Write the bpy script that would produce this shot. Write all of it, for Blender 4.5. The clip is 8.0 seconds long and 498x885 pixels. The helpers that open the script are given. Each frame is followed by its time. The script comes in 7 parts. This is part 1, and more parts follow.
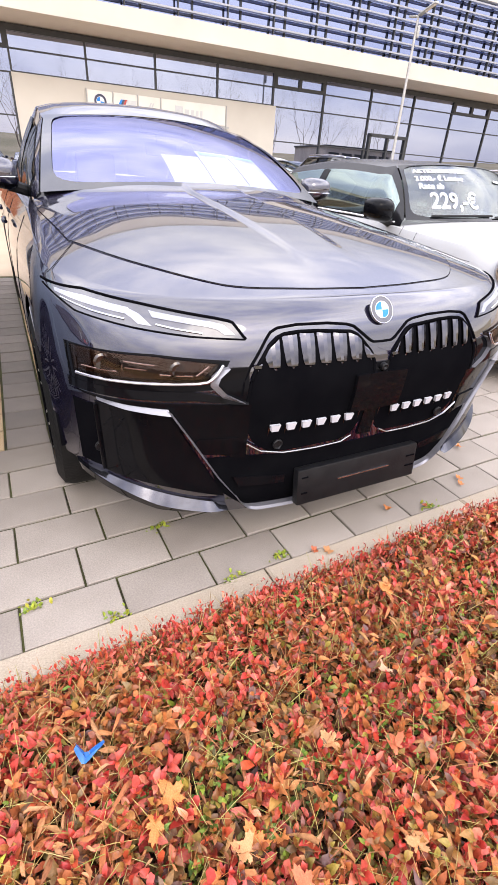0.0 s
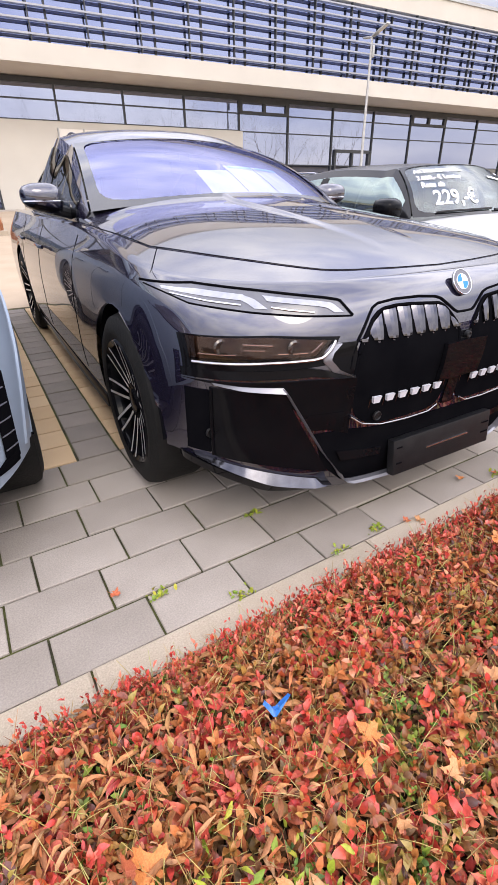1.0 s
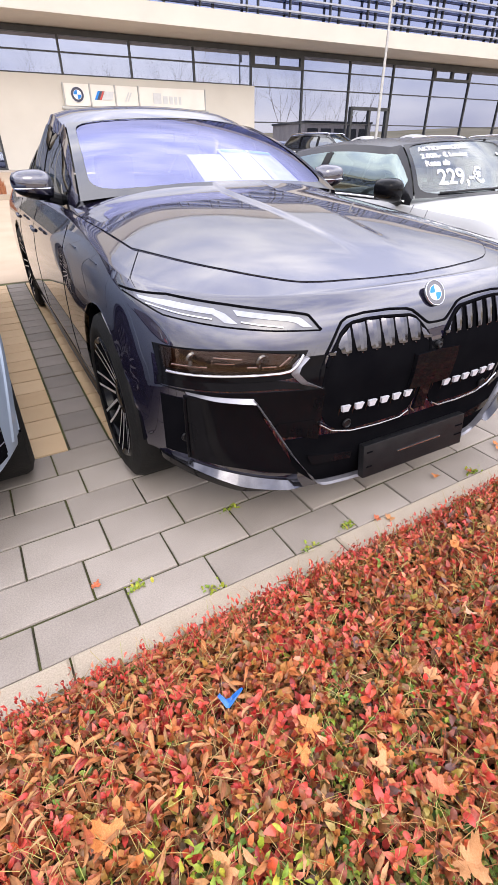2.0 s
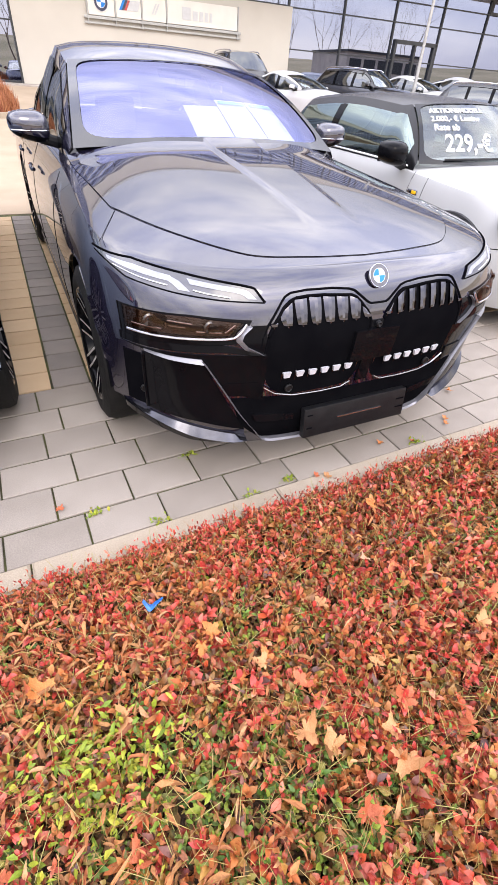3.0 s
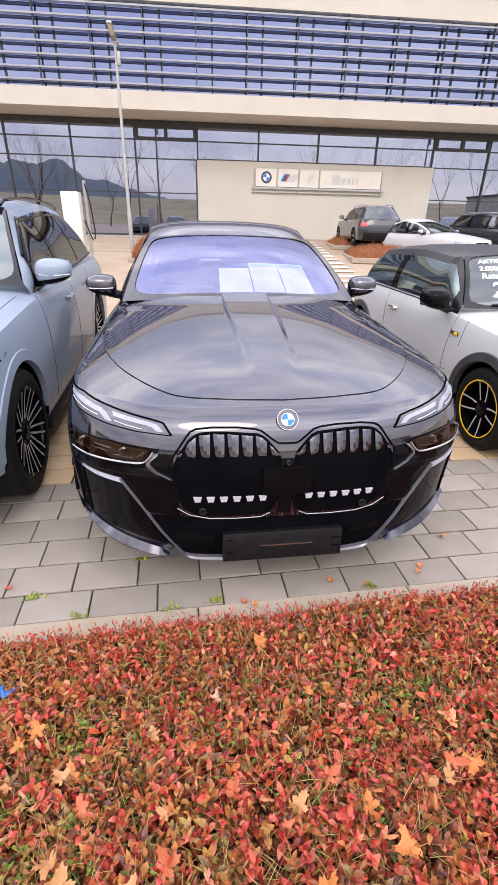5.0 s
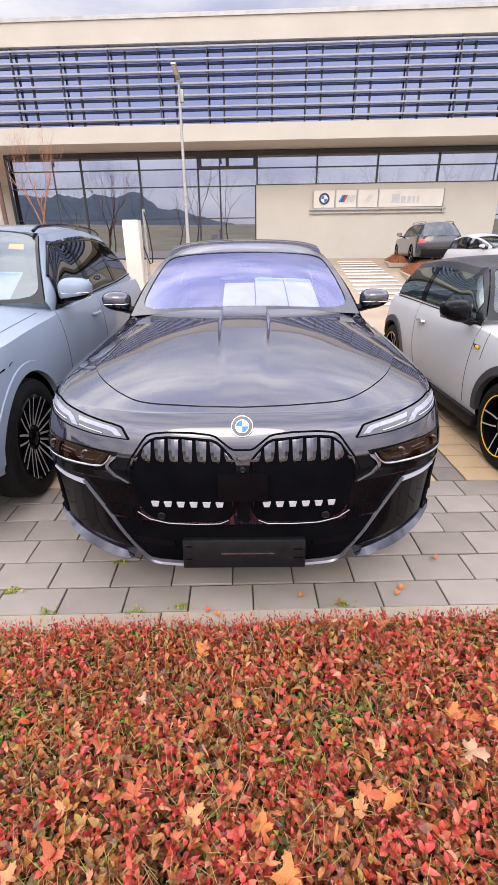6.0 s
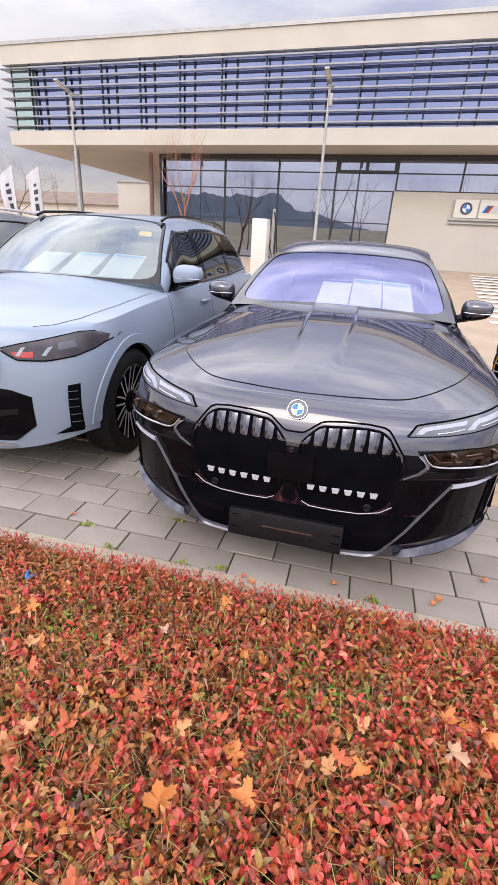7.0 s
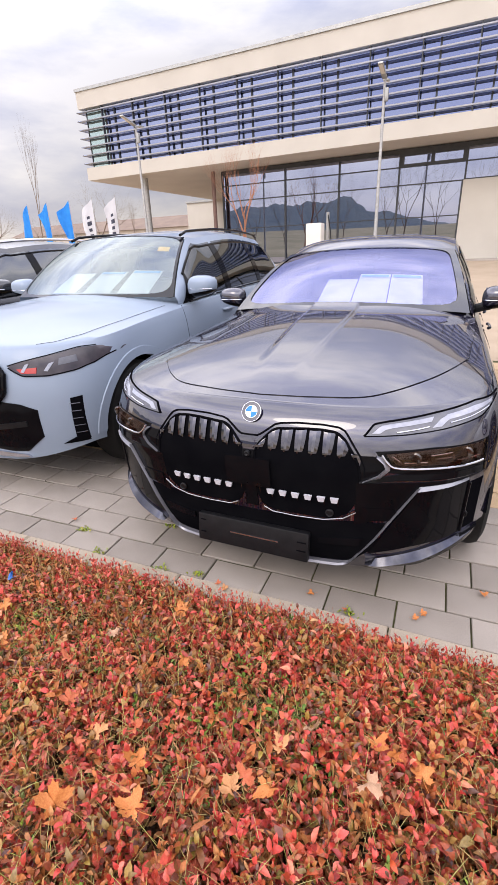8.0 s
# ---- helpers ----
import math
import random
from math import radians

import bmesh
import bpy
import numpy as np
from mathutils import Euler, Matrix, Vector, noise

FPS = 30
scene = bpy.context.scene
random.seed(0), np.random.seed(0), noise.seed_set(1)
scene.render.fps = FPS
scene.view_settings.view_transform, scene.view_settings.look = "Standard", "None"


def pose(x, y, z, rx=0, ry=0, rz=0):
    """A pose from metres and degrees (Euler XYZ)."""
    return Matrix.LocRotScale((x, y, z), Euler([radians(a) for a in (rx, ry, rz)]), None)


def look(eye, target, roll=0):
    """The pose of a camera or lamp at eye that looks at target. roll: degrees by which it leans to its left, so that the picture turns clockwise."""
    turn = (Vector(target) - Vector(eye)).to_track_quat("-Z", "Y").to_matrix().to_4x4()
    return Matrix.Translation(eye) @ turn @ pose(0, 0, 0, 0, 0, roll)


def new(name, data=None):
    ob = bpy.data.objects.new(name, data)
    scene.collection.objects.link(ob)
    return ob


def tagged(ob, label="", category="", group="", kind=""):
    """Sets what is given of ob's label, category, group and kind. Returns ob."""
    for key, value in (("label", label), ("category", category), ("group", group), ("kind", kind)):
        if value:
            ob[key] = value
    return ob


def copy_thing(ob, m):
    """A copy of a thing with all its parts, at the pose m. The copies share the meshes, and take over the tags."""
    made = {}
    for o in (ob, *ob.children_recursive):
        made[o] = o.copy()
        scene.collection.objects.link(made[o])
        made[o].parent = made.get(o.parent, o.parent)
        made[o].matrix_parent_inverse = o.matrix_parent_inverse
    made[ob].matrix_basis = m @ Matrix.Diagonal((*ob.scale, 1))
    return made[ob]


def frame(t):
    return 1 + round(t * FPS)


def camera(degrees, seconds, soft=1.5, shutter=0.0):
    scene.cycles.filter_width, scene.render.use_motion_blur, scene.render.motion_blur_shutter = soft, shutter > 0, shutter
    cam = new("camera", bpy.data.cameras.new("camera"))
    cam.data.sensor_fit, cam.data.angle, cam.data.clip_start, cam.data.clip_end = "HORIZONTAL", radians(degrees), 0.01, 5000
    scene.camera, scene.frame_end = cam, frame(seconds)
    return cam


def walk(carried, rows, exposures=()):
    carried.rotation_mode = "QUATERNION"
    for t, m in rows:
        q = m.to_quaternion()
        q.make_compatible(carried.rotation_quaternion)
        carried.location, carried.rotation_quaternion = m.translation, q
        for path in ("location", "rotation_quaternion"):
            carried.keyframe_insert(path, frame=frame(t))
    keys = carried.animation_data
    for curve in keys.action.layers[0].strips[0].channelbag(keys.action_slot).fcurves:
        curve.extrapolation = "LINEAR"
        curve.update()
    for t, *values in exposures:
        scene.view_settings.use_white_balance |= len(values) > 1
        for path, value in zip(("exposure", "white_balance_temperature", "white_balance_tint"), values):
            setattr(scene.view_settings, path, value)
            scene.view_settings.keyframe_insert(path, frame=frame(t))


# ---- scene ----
# ---- camera and its walk ----
cam = camera(57.50, 8.0, soft=1.15)
PATH = [
    (0, (-1.026, -1.001, 1.204), (-0.182, 0.499, 0.186), 3.9),
    (0.5, (-1.265, -0.953, 1.201), (-0.374, 0.536, 0.205), 2.8),
    (1, (-1.411, -0.929, 1.119), (-0.509, 0.584, 0.171), -0.8),
    (2.3, (-1.228, -1.046, 1.326), (-0.421, 0.400, 0.205), 0.9),
    (2.5, (-1.184, -1.098, 1.366), (-0.401, 0.339, 0.216), 3.1),
    (3, (-1.194, -1.231, 1.394), (-0.437, 0.141, 0.151), 4.4),
    (3.5, (-1.064, -1.308, 1.408), (-0.245, 0.014, 0.150), 3.7),
    (4, (-0.702, -1.296, 1.490), (0.001, 0.229, 0.405), -0.5),
    (4.5, (-0.558, -1.413, 1.525), (-0.127, 0.277, 0.546), -2.0),
    (5, (-0.415, -1.551, 1.572), (-0.124, 0.221, 0.692), 1.3),
    (5.2, (-0.318, -1.564, 1.571), (-0.085, 0.234, 0.726), 0.8),
    (6.3, (0.061, -1.676, 1.511), (-0.040, 0.154, 0.711), 2.6),
    (6.5, (0.082, -1.743, 1.503), (-0.128, 0.079, 0.704), 6.5),
    (7, (0.203, -1.755, 1.499), (-0.195, 0.031, 0.694), 3.3),
    (7.5, (0.458, -1.593, 1.471), (-0.200, 0.128, 0.694), -0.5),
    (8, (0.679, -1.574, 1.472), (-0.045, 0.121, 0.697), -2.3),
]
walk(cam, [(t, look(eye, target, roll)) for t, eye, target, roll in PATH], exposures=((0.0, 0.57, 7450, 8), (0.6, 0.36, 7350, 8), (1.2, 0.34, 7300, 8), (2.5, 0.52, 7300, 8), (3.5, 0.48, 7300, 8), (4.5, 0.20, 7350, 9), (5.5, 0.18, 7350, 9), (6.5, 0.12, 7350, 9), (7.5, 0.05, 7250, 9), (8.0, 0.12, 7350, 9)))

# ---- world, sun and exposure ----
world = bpy.data.worlds.new("world")
scene.world = world
world.use_nodes = True
wn, wl = world.node_tree.nodes, world.node_tree.links
bg = wn["Background"]
sky = wn.new("ShaderNodeTexSky")
sky.sky_type, sky.sun_disc = "NISHITA", False
sky.sun_elevation, sky.sun_rotation = radians(42), radians(189)
sky.air_density, sky.dust_density, sky.ozone_density = 1.0, 2.0, 1.0
coord = wn.new("ShaderNodeTexCoord")
squash = wn.new("ShaderNodeMapping")
squash.inputs["Scale"].default_value = (1.0, 1.0, 3.2)
wl.new(coord.outputs["Generated"], squash.inputs["Vector"])
clouds = wn.new("ShaderNodeTexNoise")
clouds.inputs["Scale"].default_value, clouds.inputs["Detail"].default_value, clouds.inputs["Roughness"].default_value = 2.6, 7.0, 0.55
wl.new(squash.outputs["Vector"], clouds.inputs["Vector"])
shade = wn.new("ShaderNodeValToRGB")
shade.color_ramp.elements[0].position, shade.color_ramp.elements[0].color = 0.36, (4.7, 5.1, 7.4, 1)
shade.color_ramp.elements[1].position, shade.color_ramp.elements[1].color = 0.60, (8.5, 8.6, 9.9, 1)
wl.new(clouds.outputs["Fac"], shade.inputs["Fac"])
cover = wn.new("ShaderNodeMixRGB")
cover.inputs["Fac"].default_value = 0.86
wl.new(sky.outputs["Color"], cover.inputs["Color1"])
wl.new(shade.outputs["Color"], cover.inputs["Color2"])
# an overcast sky is about three times as bright overhead as at the horizon
split = wn.new("ShaderNodeSeparateXYZ")
wl.new(coord.outputs["Generated"], split.inputs["Vector"])
climb = wn.new("ShaderNodeValToRGB")
for k, (at, v, warm) in enumerate(((0.0, 0.68, 0.82), (0.12, 0.62, 0.96), (0.30, 0.64, 1.03), (0.46, 1.22, 1.02), (0.62, 1.66, 1.0), (0.85, 1.10, 1.05), (1.0, 1.05, 1.08))):
    e = climb.color_ramp.elements[k] if k < 2 else climb.color_ramp.elements.new(at)
    e.position, e.color = at, (v, v * (0.6 + 0.4 * warm), v * warm, 1)
wl.new(split.outputs["Z"], climb.inputs["Fac"])
dome = wn.new("ShaderNodeMixRGB")
dome.blend_type, dome.inputs["Fac"].default_value = "MULTIPLY", 1.0
wl.new(cover.outputs["Color"], dome.inputs["Color1"])
wl.new(climb.outputs["Color"], dome.inputs["Color2"])
# and brighter round the veiled sun, which stands behind the camera
toward = wn.new("ShaderNodeVectorMath")
toward.operation = "DOT_PRODUCT"
toward.inputs[1].default_value = (-0.16, -0.98, 0.9)
wl.new(coord.outputs["Generated"], toward.inputs[0])
veil = wn.new("ShaderNodeMapRange")
veil.interpolation_type = "SMOOTHSTEP"
veil.inputs["From Min"].default_value, veil.inputs["From Max"].default_value = -0.95, 0.45
veil.inputs["To Min"].default_value, veil.inputs["To Max"].default_value = 0.40, 1.14
wl.new(toward.outputs["Value"], veil.inputs["Value"])
glow = wn.new("ShaderNodeMixRGB")
glow.blend_type, glow.inputs["Fac"].default_value = "MULTIPLY", 1.0
wl.new(dome.outputs["Color"], glow.inputs["Color1"])
wl.new(veil.outputs["Result"], glow.inputs["Color2"])
wl.new(glow.outputs["Color"], bg.inputs["Color"])
bg.inputs["Strength"].default_value = 0.265

sun_data = bpy.data.lights.new("sun", "SUN")
sun_data.energy, sun_data.angle, sun_data.color = 0.5, radians(25), (1.0, 0.95, 0.88)
sun = new("sun", sun_data)
sun.matrix_world = look((0, 0, 30), (2.4, 15, 16))

# ---- materials ----


def mat(name, col, col2=None, scale=6.0, rough=0.5, metal=0.0, bump=0.0, bscale=80.0, coat=0.0, vary="noise", spec=0.5, coat_ior=1.5, rough2=None, detail=6.0, speck=0.0):
    """A node material: two tones mixed by noise, by object or by mesh island, with fine relief."""
    m = bpy.data.materials.new(name)
    m.use_nodes = True
    n, l = m.node_tree.nodes, m.node_tree.links
    b = n["Principled BSDF"]
    b.inputs["Roughness"].default_value, b.inputs["Metallic"].default_value = rough, metal
    b.inputs["Coat Weight"].default_value, b.inputs["Coat Roughness"].default_value = coat, 0.02
    b.inputs["Specular IOR Level"].default_value = spec
    b.inputs["Coat IOR"].default_value = coat_ior
    b.inputs["Base Color"].default_value = (*col, 1)
    tc = n.new("ShaderNodeTexCoord")
    if col2:
        mix = n.new("ShaderNodeMixRGB")
        mix.inputs["Color1"].default_value, mix.inputs["Color2"].default_value = (*col, 1), (*col2, 1)
        tex = n.new("ShaderNodeTexNoise")
        tex.inputs["Scale"].default_value, tex.inputs["Detail"].default_value = scale, detail
        l.new(tc.outputs["Object"], tex.inputs["Vector"])
        spread = n.new("ShaderNodeMapRange")
        spread.inputs["From Min"].default_value, spread.inputs["From Max"].default_value = 0.3, 0.7
        l.new(tex.outputs["Fac"], spread.inputs["Value"])
        source = spread.outputs["Result"]
        if vary != "noise":
            rnd = n.new("ShaderNodeObjectInfo" if vary == "object" else "ShaderNodeNewGeometry")
            half = n.new("ShaderNodeMath")
            half.operation = "MULTIPLY_ADD"
            half.inputs[1].default_value = 0.35
            l.new(spread.outputs["Result"], half.inputs[0])
            add = n.new("ShaderNodeMath")
            add.operation = "MULTIPLY"
            add.inputs[1].default_value = 0.65
            l.new(rnd.outputs["Random" if vary == "object" else "Random Per Island"], add.inputs[0])
            l.new(add.outputs[0], half.inputs[2])
            source = half.outputs[0]
        l.new(source, mix.inputs["Fac"])
        l.new(mix.outputs["Color"], b.inputs["Base Color"])
        if speck:
            grain, span, tone = n.new("ShaderNodeTexNoise"), n.new("ShaderNodeMapRange"), n.new("ShaderNodeHueSaturation")
            grain.inputs["Scale"].default_value, grain.inputs["Detail"].default_value = 190.0, 4.0
            l.new(tc.outputs["Object"], grain.inputs["Vector"])
            span.inputs["From Min"].default_value, span.inputs["From Max"].default_value = 0.3, 0.7
            span.inputs["To Min"].default_value, span.inputs["To Max"].default_value = 1 - speck, 1 + speck
            l.new(grain.outputs["Fac"], span.inputs["Value"])
            l.new(span.outputs["Result"], tone.inputs["Value"])
            l.new(mix.outputs["Color"], tone.inputs["Color"])
            l.new(tone.outputs["Color"], b.inputs["Base Color"])
        if rough2 is not None:
            rr = n.new("ShaderNodeMapRange")
            rr.inputs["To Min"].default_value, rr.inputs["To Max"].default_value = rough, rough2
            l.new(spread.outputs["Result"], rr.inputs["Value"])
            l.new(rr.outputs["Result"], b.inputs["Roughness"])
    if bump:
        fine = n.new("ShaderNodeTexNoise")
        fine.inputs["Scale"].default_value, fine.inputs["Detail"].default_value = bscale, 5.0
        l.new(tc.outputs["Object"], fine.inputs["Vector"])
        bp = n.new("ShaderNodeBump")
        bp.inputs["Strength"].default_value, bp.inputs["Distance"].default_value = bump, 0.01
        l.new(fine.outputs["Fac"], bp.inputs["Height"])
        l.new(bp.outputs["Normal"], b.inputs["Normal"])
    return m


def island_mat(name, stops, rough=0.5, bump=0.0, bscale=120.0, spec=0.22):
    """A leaf material: each leaf takes its tone from a ramp, with some veining."""
    m = mat(name, (0.5, 0.5, 0.5), None, rough=rough, bump=bump, bscale=bscale, spec=spec)
    n, l = m.node_tree.nodes, m.node_tree.links
    b = n["Principled BSDF"]
    geo = n.new("ShaderNodeNewGeometry")
    ramp = n.new("ShaderNodeValToRGB")
    e = ramp.color_ramp.elements
    e[0].position, e[0].color = 0.0, (*stops[0], 1)
    e[1].position, e[1].color = 1.0, (*stops[-1], 1)
    for i, c in enumerate(stops[1:-1]):
        x = e.new((i + 1) / (len(stops) - 1))
        x.color = (*c, 1)
    l.new(geo.outputs["Random Per Island"], ramp.inputs["Fac"])
    tc = n.new("ShaderNodeTexCoord")
    tex = n.new("ShaderNodeTexNoise")
    tex.inputs["Scale"].default_value, tex.inputs["Detail"].default_value = 160.0, 3.0
    l.new(tc.outputs["Object"], tex.inputs["Vector"])
    hsv = n.new("ShaderNodeHueSaturation")
    mr = n.new("ShaderNodeMapRange")
    mr.inputs["To Min"].default_value, mr.inputs["To Max"].default_value = 0.46, 1.26
    l.new(tex.outputs["Fac"], mr.inputs["Value"])
    l.new(mr.outputs["Result"], hsv.inputs["Value"])
    l.new(ramp.outputs["Color"], hsv.inputs["Color"])
    l.new(hsv.outputs["Color"], b.inputs["Base Color"])
    b.inputs["Subsurface Weight"].default_value = 0.0
    return m


def glass_mat(name, tint, gloss_tint, reflect, rough=0.0):
    """Coated pane: a see-through tint under a mirror coat, of which Fresnel raises the gloss."""
    m = bpy.data.materials.new(name)
    m.use_nodes = True
    n, l = m.node_tree.nodes, m.node_tree.links
    n.remove(n["Principled BSDF"])
    tr, gl, mix, fr = n.new("ShaderNodeBsdfTransparent"), n.new("ShaderNodeBsdfGlossy"), n.new("ShaderNodeMixShader"), n.new("ShaderNodeLayerWeight")
    tr.inputs["Color"].default_value = (*tint, 1)
    gl.inputs["Color"].default_value, gl.inputs["Roughness"].default_value = (*gloss_tint, 1), rough
    fr.inputs["Blend"].default_value = 0.35
    mr = n.new("ShaderNodeMapRange")
    mr.inputs["To Min"].default_value, mr.inputs["To Max"].default_value = reflect, min(1.0, reflect + 0.5)
    l.new(fr.outputs["Fresnel"], mr.inputs["Value"])
    l.new(mr.outputs["Result"], mix.inputs["Fac"])
    l.new(tr.outputs["BSDF"], mix.inputs[1])
    l.new(gl.outputs["BSDF"], mix.inputs[2])
    l.new(mix.outputs["Shader"], n["Material Output"].inputs["Surface"])
    return m


M_BLACK = mat("black_car_paint", (0.013, 0.011, 0.028), (0.017, 0.0145, 0.034), scale=3, rough=0.38, metal=0.7, coat=1.0, spec=0.0, coat_ior=2.02)
M_FRIT = mat("black_printed_glass", (0.006, 0.006, 0.008), (0.009, 0.009, 0.011), scale=9, rough=0.08, spec=0.5)
M_BORDER = mat("dark_border_under_glass", (0.010, 0.010, 0.014), (0.014, 0.014, 0.018), scale=9, rough=0.06, spec=0.85)
M_BLUE = mat("grey_blue_car_paint", (0.225, 0.273, 0.342), (0.245, 0.294, 0.364), scale=2, rough=0.5, metal=0.1, coat=0.7, coat_ior=1.38, spec=0.1)
M_WHITE = mat("white_car_paint", (0.44, 0.44, 0.44), (0.475, 0.475, 0.475), scale=2, rough=0.4, coat=0.4, spec=0.12, coat_ior=1.4)
M_GREY = mat("dark_grey_car_paint", (0.014, 0.015, 0.02), (0.019, 0.02, 0.026), scale=2, rough=0.2, coat=0.8)
M_ROOF = mat("matt_black_roof", (0.012, 0.012, 0.014), (0.02, 0.02, 0.023), scale=3, rough=0.25, spec=0.35)
M_GLOSSBLACK = mat("gloss_black_trim", (0.003, 0.003, 0.004), (0.005, 0.005, 0.006), scale=9, rough=0.05, spec=0.10)
M_GRILLE = mat("dark_chrome_slat", (0.105, 0.103, 0.118), (0.135, 0.132, 0.15), scale=9, rough=0.10, metal=1.0)
M_LAMPGREY = mat("lamp_grey", (0.075, 0.076, 0.092), (0.10, 0.101, 0.12), scale=30, rough=0.12, coat=0.35)
M_TAB = mat("satin_white_tab", (0.50, 0.50, 0.54), (0.44, 0.44, 0.48), scale=30, rough=0.35)
M_RING = mat("emblem_ring", (0.10, 0.10, 0.115), (0.13, 0.13, 0.145), scale=30, rough=0.3, spec=0.3)
M_BLADE = mat("satin_grey_blade", (0.19, 0.187, 0.21), (0.25, 0.247, 0.27), scale=5, rough=0.3, metal=0.45)
M_BLADESHINE = mat("dark_polished_blade", (0.05, 0.05, 0.06), (0.10, 0.10, 0.115), scale=14, rough=0.10, metal=0.9)
M_PLASTIC = mat("black_plastic", (0.005, 0.005, 0.006), (0.010, 0.010, 0.011), scale=30, rough=0.42, bump=0.1, bscale=400, spec=0.25)
M_CLADDING = mat("grey_plastic_cladding", (0.030, 0.030, 0.034), (0.045, 0.045, 0.05), scale=20, rough=0.55, bump=0.15, bscale=300)
M_GAP = mat("dark_gap", (0.003, 0.003, 0.004), (0.005, 0.005, 0.006), scale=9, rough=0.95, spec=0.0)
M_RUBBER = mat("tyre_rubber", (0.005, 0.005, 0.005), (0.010, 0.0095, 0.009), scale=14, rough=0.7, bump=0.25, bscale=90, spec=0.2)
M_CHROME = mat("chrome", (0.75, 0.75, 0.77), (0.66, 0.66, 0.7), scale=6, rough=0.08, metal=1.0)
M_SATIN = mat("satin_metal_trim", (0.62, 0.62, 0.66), (0.5, 0.5, 0.55), scale=8, rough=0.22, metal=1.0)
M_RIM = mat("turned_alloy", (0.66, 0.66, 0.68), (0.55, 0.55, 0.57), scale=12, rough=0.32, metal=0.6)
M_LAMPWHITE = mat("lamp_light_guide", (0.30, 0.31, 0.36), (0.23, 0.24, 0.29), scale=40, rough=0.15, coat=0.7)
M_LAMPDARK = mat("lamp_inside", (0.016, 0.011, 0.009), (0.06, 0.042, 0.034), scale=25, rough=0.15, metal=0.4, coat=0.8)
M_LAMPNIGHT = mat("dark_lamp_inside", (0.018, 0.014, 0.02), (0.055, 0.044, 0.052), scale=9, rough=0.3, spec=0.2, coat=0.7)
M_LENS = glass_mat("lamp_lens", (0.52, 0.38, 0.31), (0.5, 0.43, 0.40), 0.03)
M_LENSCLEAR = glass_mat("clear_lens", (0.88, 0.88, 0.92), (0.95, 0.95, 0.97), 0.07)
M_SCREEN = glass_mat("violet_coated_windscreen", (0.90, 0.92, 0.98), (0.60, 0.62, 0.96), 0.27)
M_CARGLASS = glass_mat("car_glass", (0.62, 0.70, 0.68), (0.85, 0.93, 0.93), 0.21)
M_HATCHGLASS = glass_mat("hatchback_windscreen", (0.66, 0.72, 0.72), (0.9, 0.95, 0.95), 0.12)
M_HATCHSIDE = glass_mat("hatchback_side_glass", (0.42, 0.52, 0.50), (0.70, 0.84, 0.82), 0.24)
M_DARKGLASS = glass_mat("tinted_car_glass", (0.12, 0.13, 0.13), (0.9, 0.93, 0.95), 0.12)
M_PAPER = mat("paper", (0.82, 0.84, 0.84), (0.74, 0.77, 0.78), scale=14, rough=0.7)
M_PAPERBLUE = mat("printed_blue", (0.12, 0.35, 0.62), (0.16, 0.4, 0.66), scale=30, rough=0.6)
M_INTERIOR = mat("car_interior", (0.03, 0.03, 0.032), (0.06, 0.055, 0.05), scale=9, rough=0.7, bump=0.2, bscale=150)
M_EMBLEMBLUE = mat("emblem_blue", (0.008, 0.17, 0.52), (0.008, 0.19, 0.56), scale=30, rough=0.3, spec=0.3)
M_EMBLEMWHITE = mat("emblem_white", (0.72, 0.74, 0.76), (0.66, 0.68, 0.7), scale=30, rough=0.3, spec=0.3)
M_RED = mat("red_lamp", (0.45, 0.02, 0.015), (0.3, 0.015, 0.01), scale=20, rough=0.15, coat=0.8)
M_YELLOW = mat("yellow_sticker", (0.92, 0.55, 0.01), (0.88, 0.48, 0.01), scale=25, rough=0.6)

M_PAVER = mat("grey_concrete_paver", (0.205, 0.174, 0.147), (0.355, 0.308, 0.266), speck=0.14, scale=5, rough=0.85, bump=0.2, bscale=260, vary="object")
M_TAN = mat("tan_concrete_paver", (0.44, 0.30, 0.17), (0.54, 0.385, 0.235), speck=0.15, scale=7, rough=0.85, bump=0.35, bscale=260, vary="object")
M_STRIP = mat("dark_grey_paver", (0.165, 0.142, 0.125), (0.25, 0.215, 0.19), speck=0.18, scale=7, rough=0.85, bump=0.35, bscale=260, vary="object")
M_JOINT = mat("joint_soil", (0.022, 0.018, 0.010), (0.075, 0.080, 0.018), scale=8, rough=0.95, bump=0.6, bscale=150)
M_GROUND = mat("sandy_paved_lane", (0.31, 0.235, 0.16), (0.38, 0.29, 0.205), scale=1.4, rough=0.85, bump=0.3, bscale=60)
M_KERB = mat("kerb_concrete", (0.33, 0.27, 0.20), (0.42, 0.35, 0.275), speck=0.16, scale=9, rough=0.9, bump=0.4, bscale=220, vary="object")
M_PATH = mat("footpath_concrete", (0.27, 0.235, 0.20), (0.40, 0.355, 0.31), scale=2.5, rough=0.9, bump=0.4, bscale=200, speck=0.2)
M_SOIL = mat("bed_soil", (0.03, 0.016, 0.009), (0.07, 0.036, 0.018), scale=18, rough=0.95, bump=0.9, bscale=70)
M_RENDER = mat("cream_render", (0.47, 0.435, 0.38), (0.52, 0.485, 0.425), scale=0.7, rough=0.85, bump=0.12, bscale=120)
M_SOFFIT = mat("cream_soffit", (0.54, 0.485, 0.42), (0.60, 0.54, 0.47), scale=0.6, rough=0.85)
M_RUSTPOST = mat("brown_painted_post", (0.13, 0.075, 0.06), (0.19, 0.11, 0.09), scale=6, rough=0.6)
